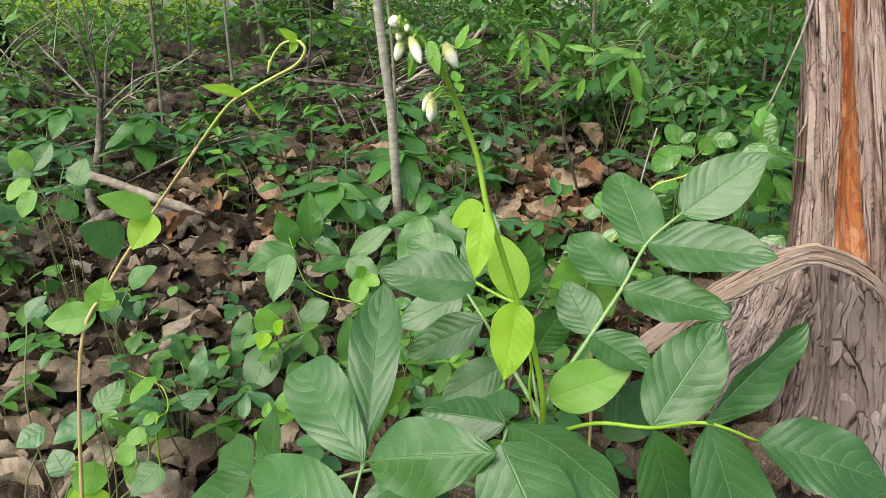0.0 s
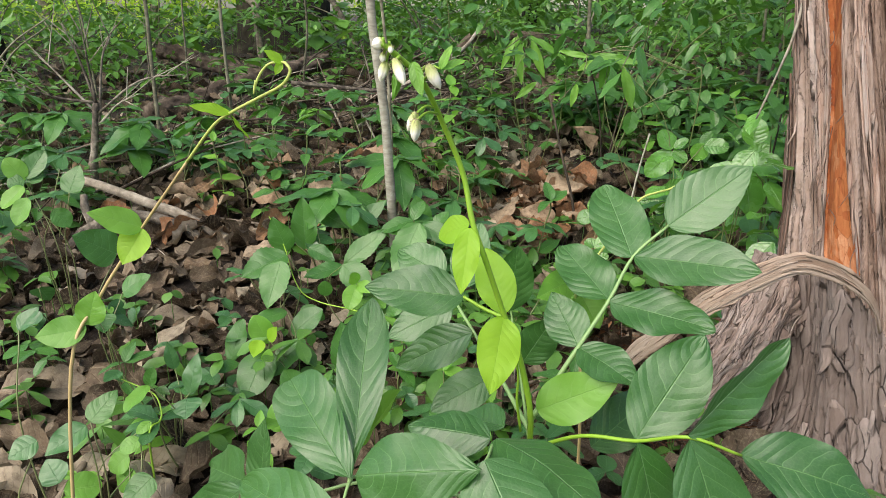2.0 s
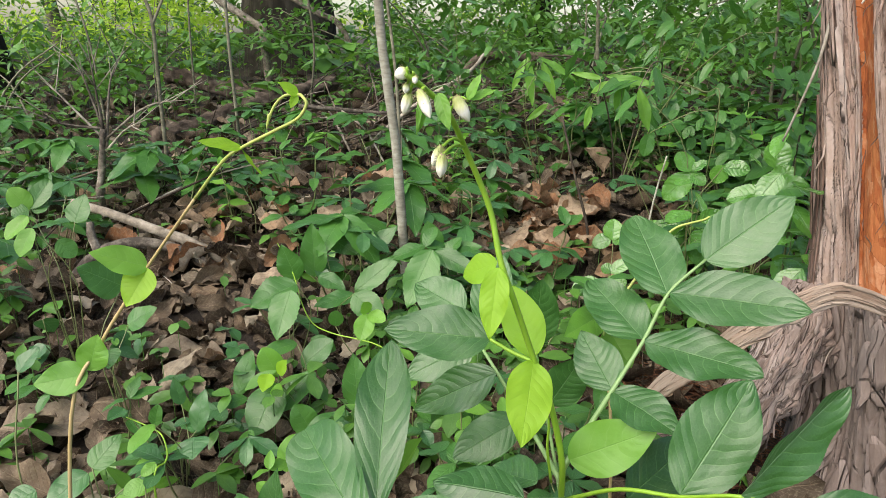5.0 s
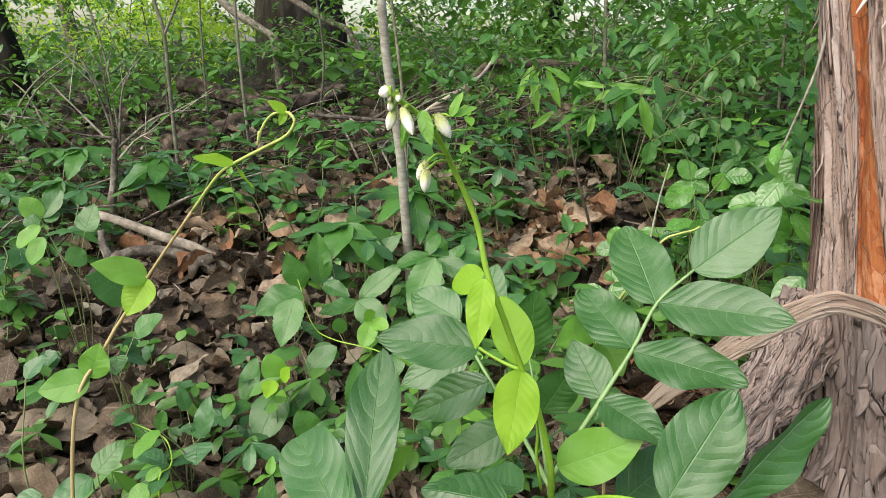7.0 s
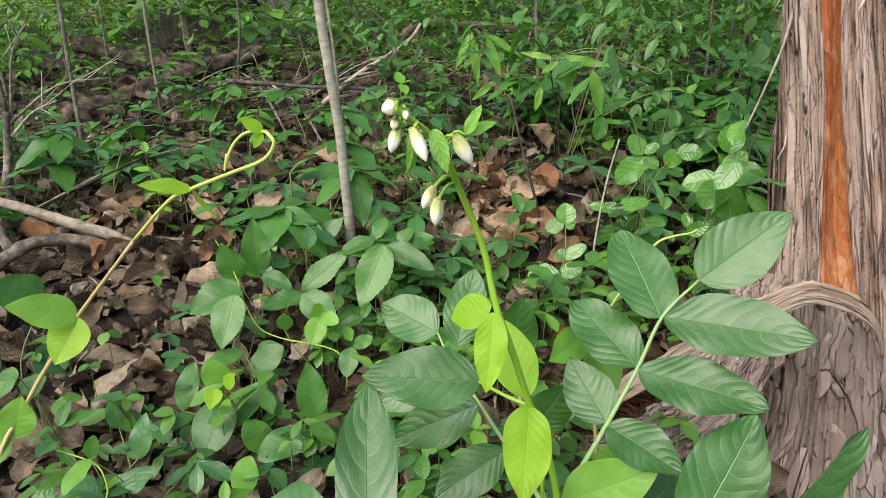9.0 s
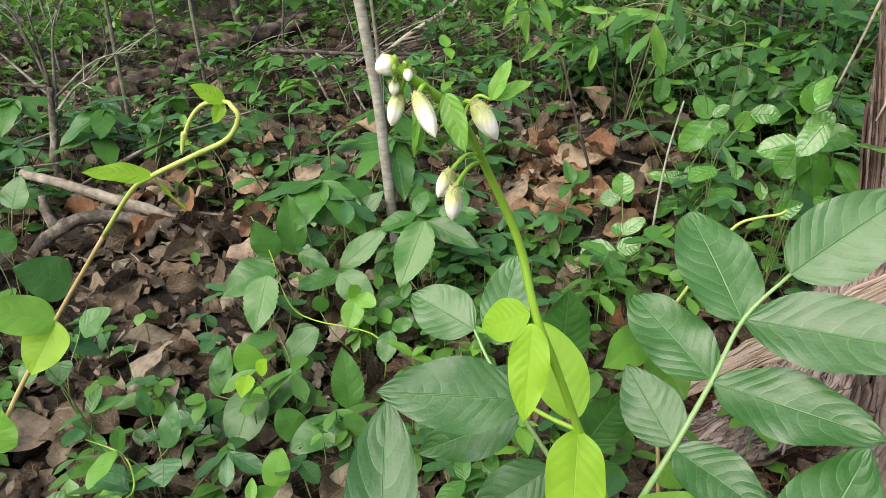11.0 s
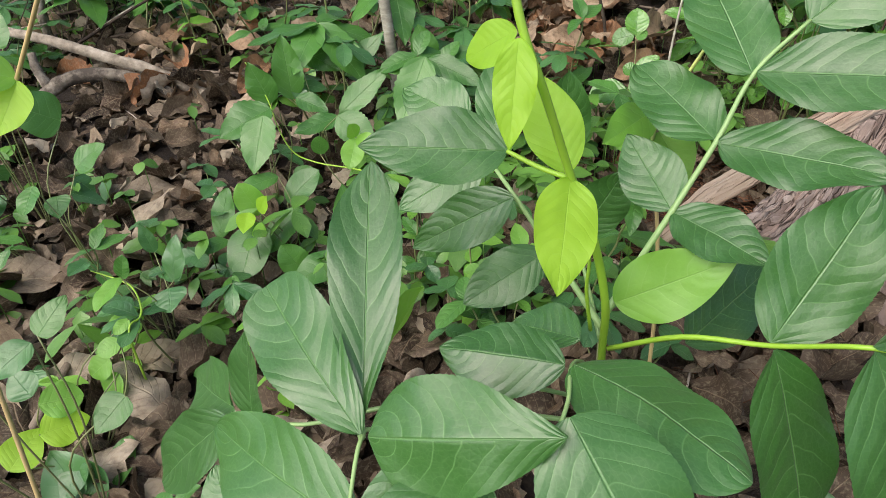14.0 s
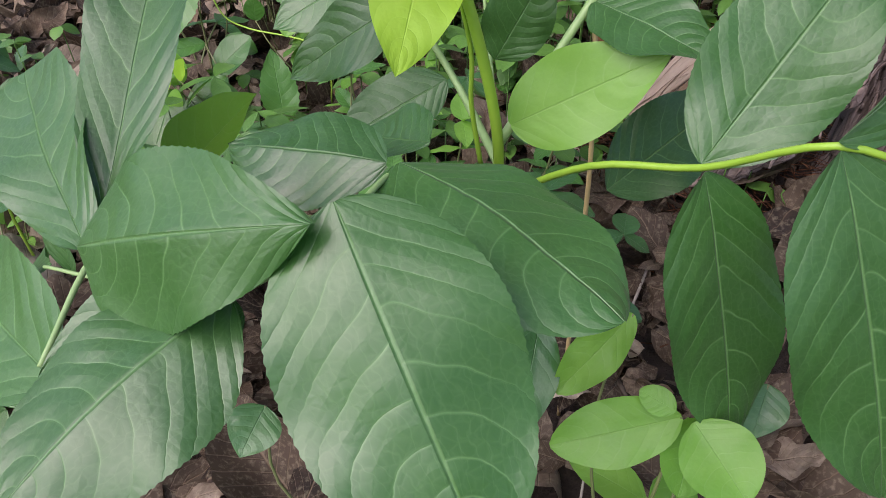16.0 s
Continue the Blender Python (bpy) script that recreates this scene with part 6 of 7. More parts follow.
def bare(x, y):
    """The patch of needles at the cedar's foot."""
    return abs(x - 0.33) < 0.10 and abs(y - 0.87) < 0.12


def thickness(x, y):
    """How thickly the bank is grown over: bare litter on the open side, dense by the cedar and farther up."""
    d = 0.6
    if x < -0.15 and y < 1.25:
        d = 0.24
    if -0.95 < x < -0.05 and 1.35 < y < 2.35:
        d = 0.22
    if 0.05 < x < 0.48 and 1.22 < y < 1.85:
        d = 0.06
    elif x > 0.42 or (x > 0.1 and y > 1.75):
        d = 0.95
    if y > 2.1:
        d = max(d, 0.7)
    if x < -1.0:
        d = max(d, 0.6)
    if -1.0 < x < -0.4 and 1.05 < y < 1.5:
        d = 0.0 if y > 1.32 else 0.3
    if x < 0.5 and y < 0.62:
        d = 0.12
    if bare(x, y):
        d = 0.0
    return d * (0.55 + 0.9 * max(0, 0.5 + noise.noise((x * 3.1, y * 3.1, 7))))


rng = random.Random(21)
count = 0
while count < 345:
    y = 0.55 + 1.75 * rng.random() ** 0.8
    x = rng.uniform(-0.86 * y - 0.12, 0.80 * y + 0.12)
    if rng.random() > thickness(x, y) or (x - CEDAR.x) ** 2 + (y - CEDAR.y) ** 2 < 0.22**2:
        continue
    if abs(x - 0.30) < 0.13 and abs(y - 0.76) < 0.13:
        continue
    if x > 0.25 and y < 1.5:
        kind = rng.choice(("quilted", "round", "palmate", "trifoliate", "pair"))
    elif y < 1.3:
        kind = rng.choice(("palmate", "trifoliate", "palmate", "round", "round", "pointed", "round") if x < -0.1 else ("palmate", "trifoliate", "pair", "fresh", "round", "pointed", "round"))
    else:
        kind = rng.choice(("palmate", "palmate", "trifoliate", "pair", "pointed", "fresh", "toothed", "round"))
    size = rng.uniform(0.75, 1.25) * (0.95 if y < 1.1 else 1.35)
    variant, turn, tip = rng.randrange(3), rng.uniform(0, 360), (rng.uniform(-12, 12), rng.uniform(-12, 12))
    count += 1
    if not bare(x, y):
        plant_at(kind, variant, x, y, size, turn, tip)
for kind, obs in KINDS.items():
    for ob in obs:
        if ob.name not in USED:
            ob.matrix_basis = Matrix.Translation((rng.uniform(-0.9, -0.4), 2.2, ground_z(-0.6, 2.2)))


# small leaves too many to count, between and beyond the seedlings
COVER_LEAF = [leaf_data(l, l * w, 4, 2, s, 0.2, 0.15, seed=i) for i, (l, w, s) in enumerate(((0.034, 0.6, "oval"), (0.042, 0.48, "ovate"), (0.026, 0.8, "oval"), (0.05, 0.45, "obovate")))]


def cover(name, label, count, y0, y1, side, size, seed):
    rng = random.Random(seed)
    pieces = []
    while len(pieces) < count:
        y = y0 + (y1 - y0) * rng.random()
        x = rng.uniform(side[0] * y, side[1] * y)
        if rng.random() > thickness(x, y) or (x - CEDAR.x) ** 2 + (y - CEDAR.y) ** 2 < 0.24**2:
            continue
        h, turn = rng.uniform(0.02, 0.12) * size, rng.uniform(0, 360)
        top = Vector((x, y, ground_z(x, y) + h))
        pieces.append(tube_data([top - Vector((0, 0, h)), top], [0.0009, 0.0008], 3))
        which, s = rng.choice(COVER_LEAF), size * rng.uniform(0.6, 1.2)
        for k in range(rng.choice((2, 3, 3, 5))):
            pieces.append(moved(which, spread_pose(top, turn + k * rng.choice((72, 110, 120)), rng.uniform(-30, 10), rng.uniform(-20, 20)) @ Matrix.Scale(s, 4)))
    ob = new(name, mesh(name, *joined(pieces)))
    ob.data.materials.append(M_MASS)
    return tagged(ob, label, "ground cover", kind="stuff")


cover("ground_cover", "low green leaves growing through the litter", 2600, 0.7, 1.9, (-0.9, 0.85), 0.95, 5)
cover("ground_cover", "small green leaves carpeting the foot of the bank", 900, 0.92, 1.4, (0.0, 0.42), 0.75, 8)
cover("ground_cover", "low green leaves covering the upper bank", 3000, 1.8, 3.6, (-0.95, 0.9), 1.25, 6)
cover("ground_cover", "undergrowth leaves deep in the wood", 9000, 3.3, 13.0, (-1.0, 1.0), 3.0, 7)


# ---- shrubs ----


def shrub(name, label, foot, stems, leaf, count, seed, scale=1.0, mass=None):
    """Arching stems from one foot with leaves along them: parts when near, one mass of leaves when far."""
    rng = random.Random(seed)
    foot = Vector(on(foot[0], foot[1], -0.02))
    ob = thing(name, foot, label, "shrub", "shrubs on the bank")
    lines = []
    for tips in stems:
        pts = spline([foot, *[Vector(p) for p in tips]], 6)
        lines.append(pts)
        part("stem", mesh("stem", *tube_data(pts, [0.0024 * scale * (1 - 0.7 * i / len(pts)) for i in range(len(pts))], 6, 0.1, seed)), M_TWIG if rng.random() < 0.25 else M_THIN, ob)
    pieces = []
    for i in range(count):
        pts = lines[i % len(lines)]
        t = 0.22 + 0.78 * rng.random() ** 0.8
        k = min(int(t * (len(pts) - 1)), len(pts) - 2)
        p = pts[k].lerp(pts[k + 1], rng.random())
        way = (pts[k + 1] - pts[k]).normalized()
        turn = math.degrees(math.atan2(-way.x, way.y)) + rng.choice((-60, 60, 0, -90, 90)) + rng.uniform(-30, 30)
        off = Vector((rng.gauss(0, 1), rng.gauss(0, 1), rng.gauss(0, 1))) * (0.03 * scale)
        m = spread_pose(p + off, turn, rng.uniform(-60, 10), rng.uniform(-25, 25)) @ Matrix.Scale(rng.uniform(0.7, 1.15) * scale, 4)
        if mass is None:
            part("leaf", rng.choice(LEAVES[leaf]), None, ob, m=Matrix.Translation(-foot) @ m)
        else:
            pieces.append(moved(rng.choice(mass), m))
    if pieces:
        part("foliage", mesh("foliage", *joined(pieces)), M_MASS, ob)
    return ob


# hanging narrow leaves above the litter
shrub("narrow_leaved_shrub", "shrub with long narrow drooping bright leaves", (0.45, 1.75), [
    [(0.40, 1.68, 0.55), (0.32, 1.60, 0.70), (0.20, 1.55, 0.72), (0.14, 1.52, 0.69)],
    [(0.45, 1.62, 0.58), (0.44, 1.45, 0.70), (0.36, 1.25, 0.72), (0.31, 1.15, 0.68)],
    [(0.52, 1.66, 0.60), (0.60, 1.50, 0.76), (0.62, 1.35, 0.78)],
    [(0.50, 1.72, 0.62), (0.50, 1.66, 0.82), (0.46, 1.6, 0.92)]], "lance", 72, 31)
shrub("leafy_shrub", "dense shrub with oval green leaves", (0.75, 1.45), [
    [(0.72, 1.38, 0.55), (0.66, 1.28, 0.68), (0.56, 1.2, 0.70)], [(0.80, 1.42, 0.58), (0.86, 1.35, 0.75), (0.9, 1.3, 0.82)], [(0.74, 1.45, 0.6), (0.70, 1.42, 0.80), (0.62, 1.38, 0.90)],
    [(0.72, 1.5, 0.5), (0.6, 1.5, 0.58), (0.5, 1.48, 0.6)]], "oval", 185, 32, 1.05)
shrub("leafy_shrub", "dense shrub with pointed green leaves", (0.62, 2.05), [
    [(0.60, 2.0, 0.6), (0.52, 1.92, 0.78), (0.45, 1.86, 0.86)], [(0.66, 2.0, 0.65), (0.72, 1.95, 0.85), (0.74, 1.9, 0.95)], [(0.58, 2.05, 0.55), (0.42, 2.0, 0.66), (0.32, 1.98, 0.70)],
    [(0.70, 2.02, 0.55), (0.86, 1.98, 0.66), (0.95, 1.95, 0.72)]], "pointed", 180, 33, 1.1)
shrub("bramble_bush", "bramble with glossy quilted pale-veined leaves beside the cedar", (0.56, 1.06), [
    [(0.54, 1.02, 0.42), (0.50, 0.96, 0.52), (0.47, 0.93, 0.55)], [(0.55, 1.04, 0.46), (0.52, 1.00, 0.56), (0.50, 0.97, 0.60)], [(0.50, 1.06, 0.42), (0.43, 1.04, 0.50), (0.38, 1.02, 0.50)],
    [(0.57, 1.02, 0.42), (0.53, 0.93, 0.50), (0.50, 0.90, 0.50)]], "quilted", 46, 34)
shrub("leafy_shrub", "shrub with fresh green leaves over the log", (0.05, 2.35), [
    [(0.02, 2.28, 0.55), (-0.04, 2.2, 0.66), (-0.10, 2.15, 0.70)], [(0.08, 2.3, 0.6), (0.14, 2.25, 0.75), (0.2, 2.2, 0.8)], [(0.02, 2.35, 0.6), (0.0, 2.33, 0.8), (-0.05, 2.3, 0.9)]], "pointed", 95, 35, 1.25)

# far shrubs and the leafy edge of the wood
FAR_LEAF = [leaf_data(l, l * w, 3, 2, s, 0.25, 0.15, seed=i) for i, (l, w, s) in enumerate(((0.05, 0.45, "ovate"), (0.042, 0.6, "oval"), (0.06, 0.36, "lance")))]


def thicket(name, label, x, y, wide, deep, low, high, count, seed, material=M_MASS, leaf=1.0, stems=4):
    """A far shrub: bare stems and some thousand leaves in uneven sprays."""
    rng = random.Random(seed)
    foot = Vector((x, y, ground_z(x, y) - 0.03))
    ob = thing(name, foot, label, "shrub", "shrubs beyond the bank")
    sprays = []
    for i in range(stems):
        top = Vector((x + rng.uniform(-wide, wide), y + rng.uniform(-deep, deep), foot.z + rng.uniform(low + 0.4 * (high - low), high)))
        root = foot + Vector((rng.uniform(-0.4, 0.4) * wide, rng.uniform(-0.4, 0.4) * deep, 0))
        line = spline([root, root.lerp(top, 0.5) + Vector((0, 0, 0.15 * high)), top], 6)
        part("stem", mesh("stem", *tube_data(line, [0.006 - 0.0003 * k for k in range(len(line))], 5)), M_POLE, ob)
    for i in range(max(6, count // 45)):
        sprays.append((Vector((x + rng.uniform(-wide, wide), y + rng.uniform(-deep, deep), foot.z + rng.uniform(low, high))), Vector((rng.gauss(0, 1), rng.gauss(0, 1), rng.gauss(0, 0.35))).normalized(), rng.uniform(0.10, 0.3)))
    pieces = []
    for i in range(count):
        c, way, size = rng.choice(sprays)
        p = c + way * rng.uniform(-size, size) * 1.3 + Vector((rng.gauss(0, 0.4), rng.gauss(0, 0.4), rng.gauss(0, 0.28))) * size
        p.z = max(p.z, foot.z + 0.02)
        m = spread_pose(p, rng.uniform(0, 360), rng.uniform(-50, 15), rng.uniform(-30, 30)) @ Matrix.Scale(leaf * rng.uniform(0.6, 1.3), 4)
        pieces.append(moved(rng.choice(FAR_LEAF), m))
    part("foliage", mesh("foliage", *joined(pieces)), material, ob)
    return ob


BANK_SHRUBS = (
    (1.15, 2.2, 0.45, 0.4, 0.05, 0.75, 1500, M_MASS, 0.9, "dense dark green shrub behind the cedar"),
    (0.75, 2.9, 0.55, 0.35, 0.05, 0.7, 1700, M_MASS, 0.9, "dense green shrub on the upper bank"),
    (1.7, 3.0, 0.6, 0.5, 0.05, 1.0, 1600, M_MASS, 1.0, "dense green shrub on the upper bank"),
    (0.1, 3.5, 0.6, 0.35, 0.02, 0.55, 1300, M_MASS, 0.9, "green shrub behind the rotten log"),
    (-1.85, 2.7, 0.45, 0.4, 0.02, 0.45, 700, M_MASS, 0.9, "loose green shrub over leaf litter"),
    (-1.9, 3.6, 0.6, 0.4, 0.05, 0.55, 700, M_MASS, 0.9, "loose green shrub in the shade"),
    (-3.0, 4.2, 0.7, 0.5, 0.05, 0.8, 900, M_MASS, 1.0, "leafy green shrub at the wood's edge"),
)
# the yellow-green shrubs look sunlit by leaf colour, not by a lamp
WOOD_SHRUBS = (
    (-0.5, 4.4, 0.8, 0.4, 0.05, 0.6, 1500, M_MASS, 1.0, "green shrub round the old trunk"),
    (0.9, 4.6, 0.9, 0.5, 0.05, 1.2, 2600, M_MASS, 1.1, "dense green shrub in the wood"),
    (2.4, 4.6, 0.9, 0.5, 0.05, 1.4, 2600, M_MASS, 1.1, "dense green shrub in the wood"),
    (-2.5, 5.4, 0.6, 0.5, 0.1, 1.1, 1300, M_SUN_TINT, 1.2, "yellow-green shrub at the wood's edge, sunlight in its colour"),
    (-3.3, 6.3, 1.1, 0.6, 0.1, 1.6, 2600, M_SUN_TINT, 1.3, "yellow-green shrub at the wood's edge, sunlight in its colour"),
    (-4.6, 6.0, 0.9, 0.6, 0.1, 1.5, 2000, M_SUN_TINT, 1.3, "yellow-green shrub at the wood's edge, sunlight in its colour"),
    (-2.2, 7.4, 1.0, 0.6, 0.05, 0.9, 2000, M_MASS, 1.5, "green shrub in the shade of the wood"),
    (-4.4, 7.8, 1.2, 0.6, 0.05, 0.9, 1800, M_MASS, 1.5, "green shrub in the shade of the wood"),
    (0.6, 6.6, 1.2, 0.6, 0.1, 1.5, 2600, M_MASS, 1.4, "leafy shrub deep in the wood"),
)
FAR_SHRUBS = (
    (-0.8, 13.0, 2.5, 0.8, 0.1, 3.0, 2600, M_SUN_TINT, 2.6, "foliage of the wood's far side, sunlight in its colour"),
    (4.0, 13.5, 3.0, 0.8, 0.1, 4.2, 5200, M_MASS, 3.2, "dark foliage of the wood's far side"),
    (9.5, 13.0, 3.0, 0.8, 0.1, 4.2, 4200, M_MASS, 3.2, "dark foliage of the wood's far side"),
    (2.8, 6.8, 1.5, 0.7, 0.1, 2.0, 3600, M_MASS, 1.6, "leafy shrub deep in the wood"),
    (5.0, 6.0, 1.5, 0.8, 0.1, 2.2, 2800, M_MASS, 1.6, "leafy shrub deep in the wood"),
    (-2.6, 9.0, 2.0, 0.9, 0.1, 1.9, 2600, M_SUN_TINT, 1.9, "foliage beyond the wood's edge, sunlight in its colour"),
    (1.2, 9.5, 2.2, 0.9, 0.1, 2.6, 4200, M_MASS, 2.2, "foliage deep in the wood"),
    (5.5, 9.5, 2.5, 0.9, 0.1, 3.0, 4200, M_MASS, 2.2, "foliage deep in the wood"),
    (-6.5, 9.5, 2.0, 0.9, 0.1, 2.2, 2000, M_SUN_TINT, 1.9, "foliage beyond the wood's edge, sunlight in its colour"),
)
# out of view: added to block low sky and darken leaf reflections
UNSEEN_BLOCKERS = (
    (-4.5, -4.0, 2.4, 0.9, 0.1, 1.8, 1500, M_MASS, 3.6, "unseen dark foliage added behind the camera to block sky"),
    (0.0, -5.5, 2.8, 0.9, 0.1, 2.2, 1900, M_MASS, 3.6, "unseen dark foliage added behind the camera to block sky"),
    (4.5, -4.0, 2.4, 0.9, 0.1, 4.8, 3000, M_MASS, 4.2, "unseen dark foliage added behind the camera to block sky"),
    (6.0, 0.5, 1.0, 2.6, 0.1, 5.2, 3200, M_MASS, 4.0, "unseen dark foliage added beside the camera to block sky"),
    (-6.5, 0.5, 1.0, 2.6, 0.1, 2.4, 2000, M_MASS, 4.0, "unseen dark foliage added beside the camera to block sky"),
)
for i, (x, y, w, d, lo, hi, n, mat, s, words) in enumerate(BANK_SHRUBS + WOOD_SHRUBS + FAR_SHRUBS + UNSEEN_BLOCKERS):
    thicket("undergrowth_shrub", words, x, y, w, d, lo, hi, n, 700 + i, mat, s)

# ---- leaf litter ----
DEAD_SHAPES = []
for i in range(12):
    r = random.Random(900 + i)
    l = r.uniform(0.06, 0.115)
    data = leaf_data(l, l * r.uniform(0.4, 0.62), 11, 6, r.choice(("ovate", "oval", "obovate")), r.uniform(-0.35, 0.5), r.uniform(-0.5, 0.6), r.uniform(-1.8, 2.8), 0.0, 8, 0.085, 0.06, r.uniform(-1.2, 1.2), i)
    data = [(x, y, z + 0.10 * l * noise.noise((x * 2.6 / l, y * 3.5 / l, i * 3.0)) + 0.035 * l * noise.noise((x * 9 / l, y * 9 / l, i * 5.0))) for x, y, z in data[0]], data[1], data[2]
    DEAD_SHAPES.append(data)
DEAD_MESH = [mesh("dead_leaf", *d) for d in DEAD_SHAPES]
for me in DEAD_MESH:
    me.materials.append(M_LITTER)


def lie(x, y, rng, lift=0.004, tilt=22):
    return Matrix.Translation((x, y, ground_z(x, y) + lift)) @ pose(0, 0, 0, rng.uniform(-tilt, tilt), rng.uniform(-tilt, tilt), rng.uniform(0, 360))


rng = random.Random(77)
for i in range(140):
    y = 0.5 + 1.1 * rng.random()
    x = rng.uniform(-0.85 * y - 0.1, 0.05) if rng.random() < 0.85 else rng.uniform(0.0, 0.35)
    ob = new("fallen_leaf", rng.choice(DEAD_MESH))
    s = rng.uniform(0.6, 1.15)
    ob.matrix_basis = lie(x, y, rng, 0.012 + 0.016 * rng.random(), 38) @ Matrix.Scale(s, 4)
    tagged(ob, "curled dry brown fallen leaf on the litter", "leaf", "fallen leaves")

RUSSET_MESH = [mesh("russet_leaf", *d) for d in DEAD_SHAPES[:5]]
for me in RUSSET_MESH:
    me.materials.append(M_RUSSET)
for i in range(95):
    x, y = rng.gauss(0.23, 0.12), rng.gauss(1.47, 0.17)
    ob = new("fallen_leaf", rng.choice(RUSSET_MESH))
    ob.matrix_basis = lie(x, y, rng, 0.025 + 0.04 * rng.random(), 40) @ Matrix.Scale(rng.uniform(0.55, 1.0), 4)
    tagged(ob, "curled russet fallen leaf in a hollow", "leaf", "fallen leaves")

for i in range(64):
    x, y = rng.uniform(-1.0, 0.35), rng.uniform(1.3, 2.25)
    ob = new("fallen_leaf", rng.choice(RUSSET_MESH))
    ob.matrix_basis = lie(x, y, rng, 0.015 + 0.03 * rng.random(), 35) @ Matrix.Scale(rng.uniform(0.7, 1.2), 4)
    tagged(ob, "curled tan fallen leaf on the bank", "leaf", "fallen leaves")

for i in range(26):
    x, y = rng.gauss(-0.50, 0.10), rng.gauss(1.72, 0.16)
    ob = new("fallen_leaf", rng.choice(RUSSET_MESH))
    ob.matrix_basis = lie(x, y, rng, 0.03 + 0.035 * rng.random(), 35) @ Matrix.Scale(rng.uniform(0.6, 1.0), 4)
    tagged(ob, "pale tan fallen leaf on the open bank", "leaf", "fallen leaves")

# the broad russet leaves in the hollow and the large pale ones in front
for x, y, s, turn, tilt, label in ((0.20, 1.47, 1.2, 30, 25, "large russet curled fallen leaf"), (0.27, 1.50, 1.1, 110, -15, "large russet curled fallen leaf"), (0.14, 1.44, 1.0, 200, 20, "large russet curled fallen leaf"), (0.30, 1.56, 1.0, 60, 15, "large tan fallen leaf"),
                                   (0.13, 1.33, 1.1, 10, 60, "tan curled fallen leaf standing on edge"), (-0.62, 0.90, 1.6, 280, 10, "large pale tan fallen leaf"), (-0.70, 0.84, 1.5, 250, 8, "large brown fallen leaf"), (-0.46, 0.93, 1.0, 5, 60, "narrow pale fallen leaf on edge"),
                                   (-0.60, 1.95, 1.3, 40, 10, "pale fallen leaf in the light"), (-0.55, 1.90, 1.2, 140, 20, "pale fallen leaf in the light"), (0.43, 1.82, 1.0, 80, 60, "pale fallen leaf on edge"), (-0.50, 0.72, 1.4, 300, 12, "large brown fallen leaf")):
    ob = new("fallen_leaf", (RUSSET_MESH if x > -0.3 else DEAD_MESH)[int(x * 31 + y * 17) % 5])
    ob.matrix_basis = Matrix.Translation((x, y, ground_z(x, y) + 0.035)) @ pose(0, 0, 0, tilt, 10, turn) @ Matrix.Scale(s, 4)
    tagged(ob, label, "leaf", "fallen leaves")

FLAT_LEAF = [leaf_data(0.09, 0.05, 3, 2, "ovate", f, d) for f, d in ((0.3, 0.2), (-0.2, 0.3), (0.4, -0.3), (0.1, 0.1))]
pieces = []
for i in range(5200):
    y = 0.35 + 3.6 * rng.random() ** 1.1
    x = rng.uniform(-0.95 * y - 0.3, 0.9 * y + 0.3)
    if (x - CEDAR.x) ** 2 + (y - CEDAR.y) ** 2 < 0.2**2:
        continue
    pieces.append(moved(rng.choice(DEAD_SHAPES), lie(x, y, rng, 0.004 + 0.016 * rng.random(), 32) @ Matrix.Scale(rng.uniform(0.55, 1.1), 4)))
for i in range(2600):
    y = 0.45 + 1.5 * rng.random()
    x = rng.uniform(-0.9 * y - 0.1, 0.5 * y)
    pieces.append(moved(rng.choice(FLAT_LEAF), lie(x, y, rng, 0.012 + 0.014 * rng.random(), 45) @ Matrix.Scale(rng.uniform(0.18, 0.5), 4)))
top = []
for i in range(1300):
    y = 0.5 + 2.3 * rng.random() ** 1.2
    x = rng.uniform(-0.9 * y - 0.15, 0.4 * y)
    top.append(moved(rng.choice(DEAD_SHAPES), lie(x, y, rng, 0.016 + 0.022 * rng.random(), 42) @ Matrix.Scale(rng.uniform(0.35, 0.85), 4)))
loose = new("leaf_litter", mesh("leaf_litter", *joined(top)))
loose.data.materials.append(M_LITTER_TOP)
tagged(loose, "loose curled tan leaves on top of the litter", "leaf litter", kind="stuff")
litter = new("leaf_litter", mesh("leaf_litter", *joined(pieces)))
litter.data.materials.append(M_LITTER_MASS)
tagged(litter, "thick layer of dry brown fallen leaves on the bank", "leaf litter", kind="stuff")

pieces = []
for i in range(9000):
    x, y = rng.uniform(-5.5, 5.5), rng.uniform(-4.5, 5.5)
    if y > 0.35 and abs(x) < 0.9 * y + 0.2 and y < 3.9:
        continue
    pieces.append(moved(rng.choice(FLAT_LEAF), lie(x, y, rng, 0.01 + 0.01 * rng.random(), 25) @ Matrix.Scale(rng.uniform(0.7, 1.3), 4)))
outer = new("leaf_litter", mesh("leaf_litter", *joined(pieces)))
outer.data.materials.append(M_LITTER_MASS)
tagged(outer, "scattered dry brown leaves on the woodland floor", "leaf litter", kind="stuff")

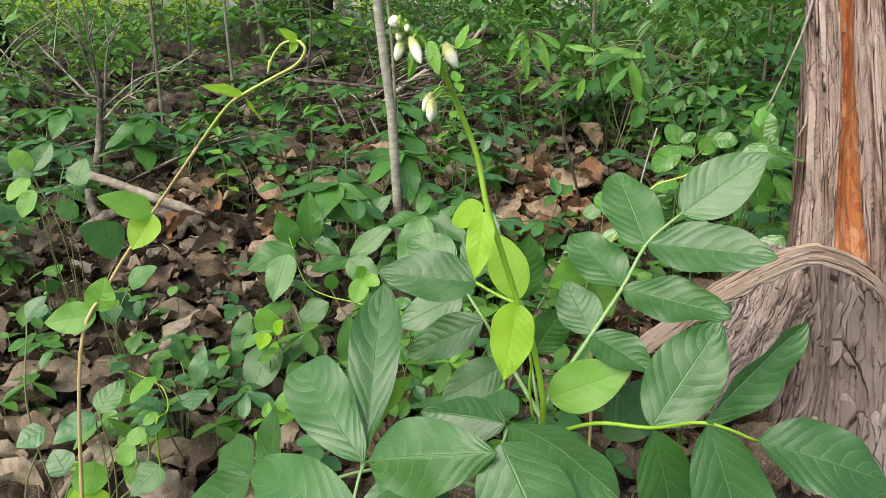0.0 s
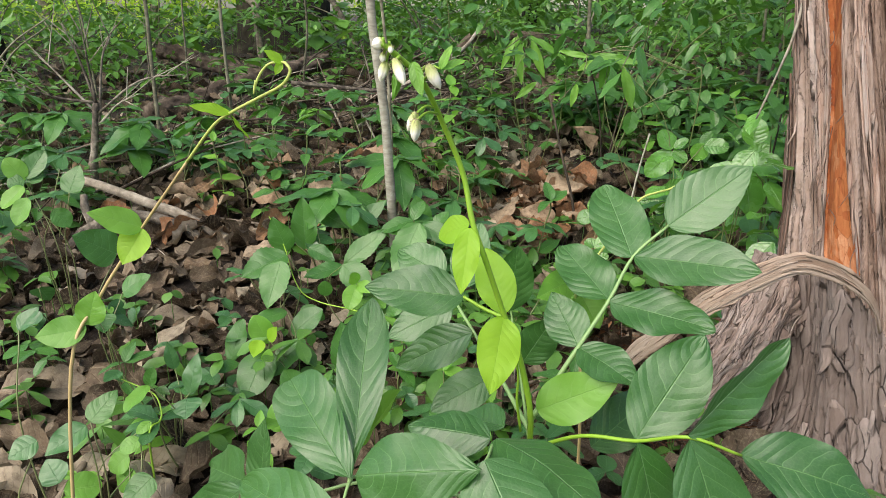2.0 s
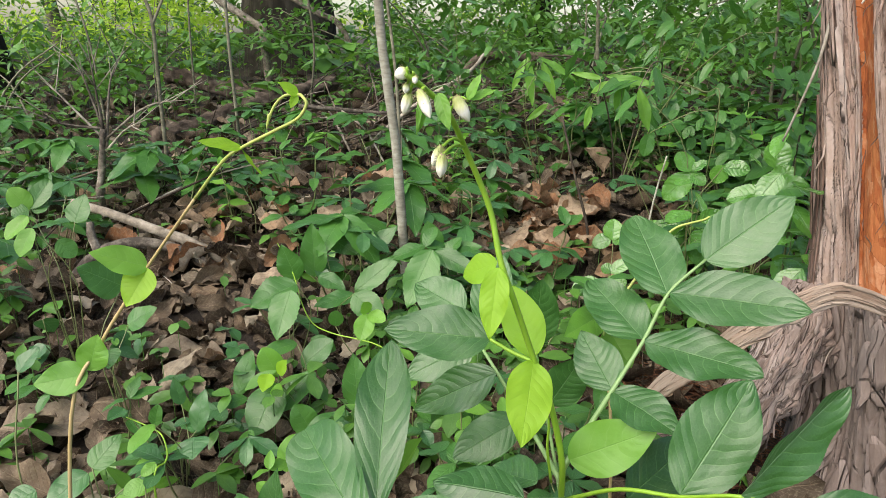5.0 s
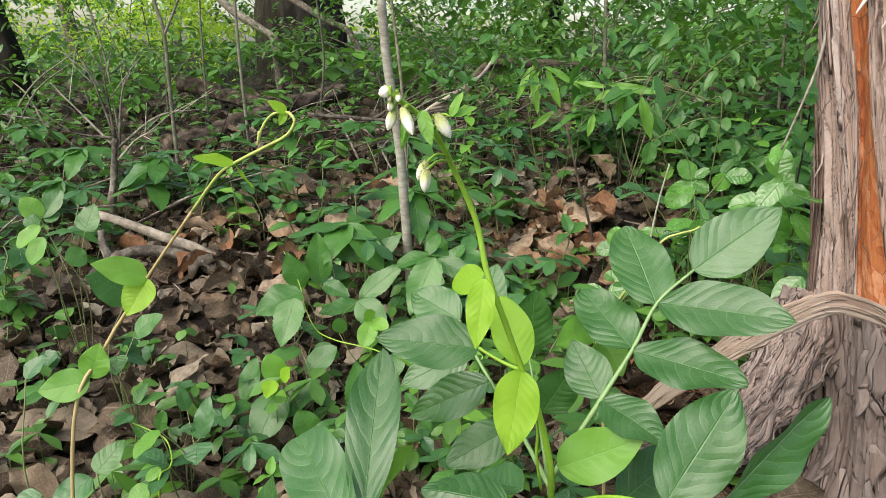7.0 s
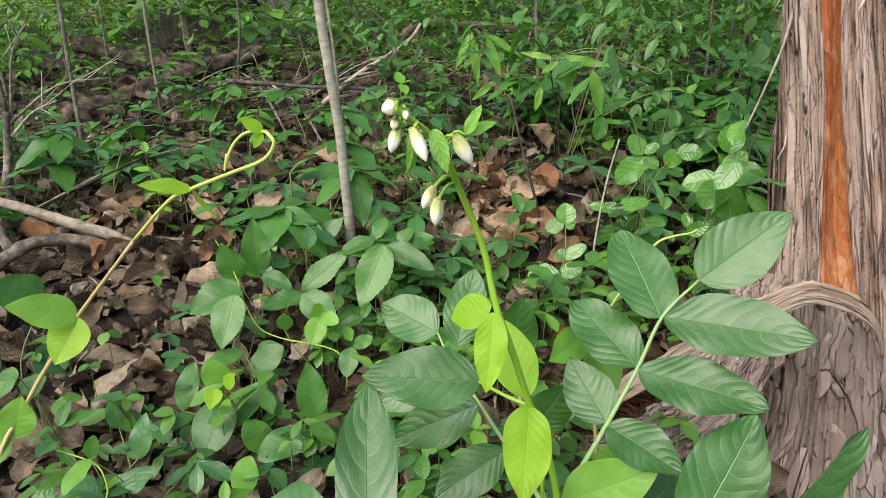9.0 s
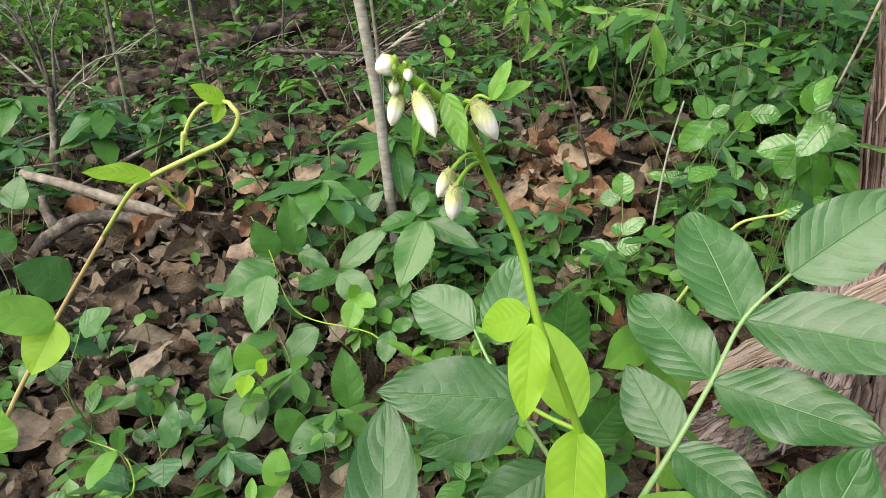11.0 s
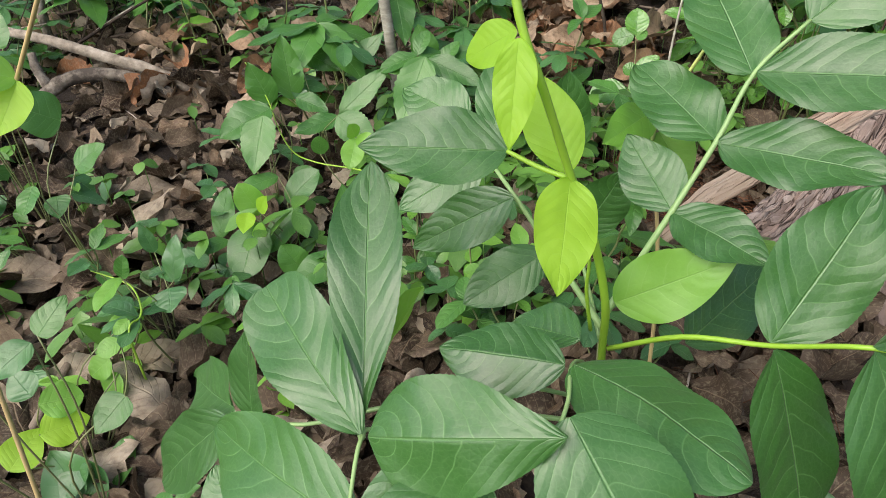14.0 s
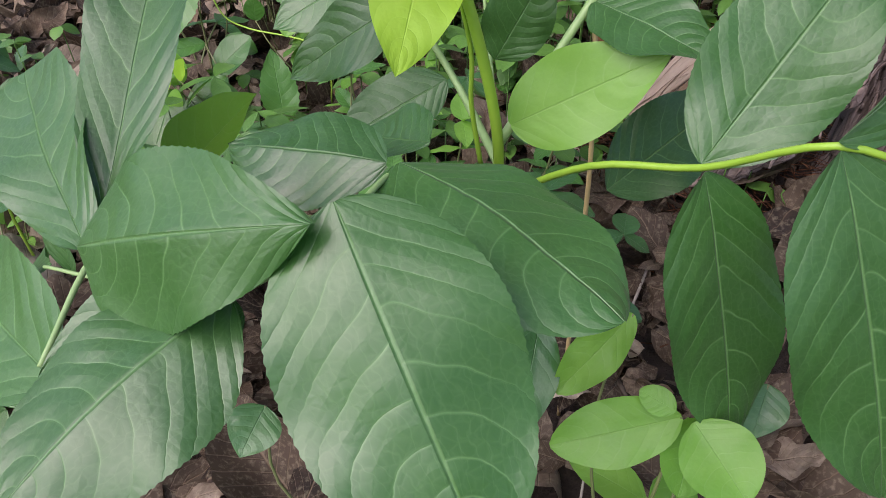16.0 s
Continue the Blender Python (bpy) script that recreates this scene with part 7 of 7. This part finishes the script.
# broad ribbed leaves that lie open towards the path
BROAD_DEAD = [leaf_mesh("broad_leaf", l, l * w, M_BROAD, "elliptic", 60 + i, 16, 8, fold=f, droop=d, curl=c, quilt=0.0016, laterals=8, wave=0.05) for i, (l, w, f, d, c) in enumerate(((0.15, 0.45, 0.15, 0.1, 0.8), (0.13, 0.5, -0.2, 0.15, -0.6), (0.11, 0.42, 0.3, -0.2, 1.2)))]
for i, (x, y, turn, tilt, size) in enumerate(((-0.685, 0.86, -80, 24, 1.0), (-0.66, 0.77, -60, 18, 0.95), (-0.50, 0.68, -70, 16, 0.9), (-0.41, 0.70, -20, 12, 0.9), (-0.52, 0.84, -100, 20, 0.8), (-0.40, 0.90, 30, 25, 0.8), (-0.56, 1.02, -60, 20, 0.9))):
    ob = new("fallen_leaf", BROAD_DEAD[i % 3])
    ob.matrix_basis = Matrix.Translation((x, y, ground_z(x, y) + 0.035)) @ pose(0, 0, 0, tilt * 0.3, tilt, turn) @ Matrix.Scale(size, 4)
    tagged(ob, "broad pale tan ribbed fallen leaf on the litter", "leaf", "fallen leaves")

# rust-coloured needles round the cedar's foot
pieces = []
for i in range(1700):
    x, y = rng.gauss(0.33, 0.10), rng.gauss(0.86, 0.10)
    p = Vector(on(x, y, 0.012 + 0.012 * rng.random()))
    a = rng.uniform(0, 6.28)
    pieces.append(tube_data([p, p + Vector((math.cos(a), math.sin(a), rng.uniform(-0.2, 0.25))) * rng.uniform(0.012, 0.04)], [0.0008, 0.0004], 3))
needles = new("needle_litter", mesh("needle_litter", *joined(pieces)))
needles.data.materials.append(M_NEEDLE)
tagged(needles, "rust-brown cedar needles scattered at the trunk's foot", "needles", kind="stuff")

# twigs on the litter
for i in range(70):
    y = 0.55 + 2.1 * rng.random()
    x = rng.uniform(-0.85 * y, 0.5 * y)
    a, l = rng.uniform(0, 6.28), rng.uniform(0.08, 0.32)
    p, q = Vector(on(x, y, 0.02)), Vector(on(x + math.cos(a) * l, y + math.sin(a) * l, 0.025))
    mid = (p + q) / 2 + Vector((rng.uniform(-1, 1), rng.uniform(-1, 1), 0.5)) * l * 0.08
    r = rng.uniform(0.0012, 0.004)
    ob = new("dead_twig", tube("dead_twig", [p, mid, q], r, r * 0.5, 6, 4, 0.25, i))
    ob.data.materials.append(M_TWIG if rng.random() < 0.6 else M_DEAD)
    tagged(ob, "thin dry brown twig on the leaf litter", "twig", "fallen twigs")
stick = new("dead_stick", tube("dead_stick", [on(-0.485, 0.62, 0.02), on(-0.455, 0.73, 0.05), on(-0.42, 0.83, 0.045)], 0.0055, 0.004, 8, 5, 0.25, 3))
stick.data.materials.append(M_TWIG)
tagged(stick, "dark brown dead stick lying in the leaves", "stick", "fallen twigs")
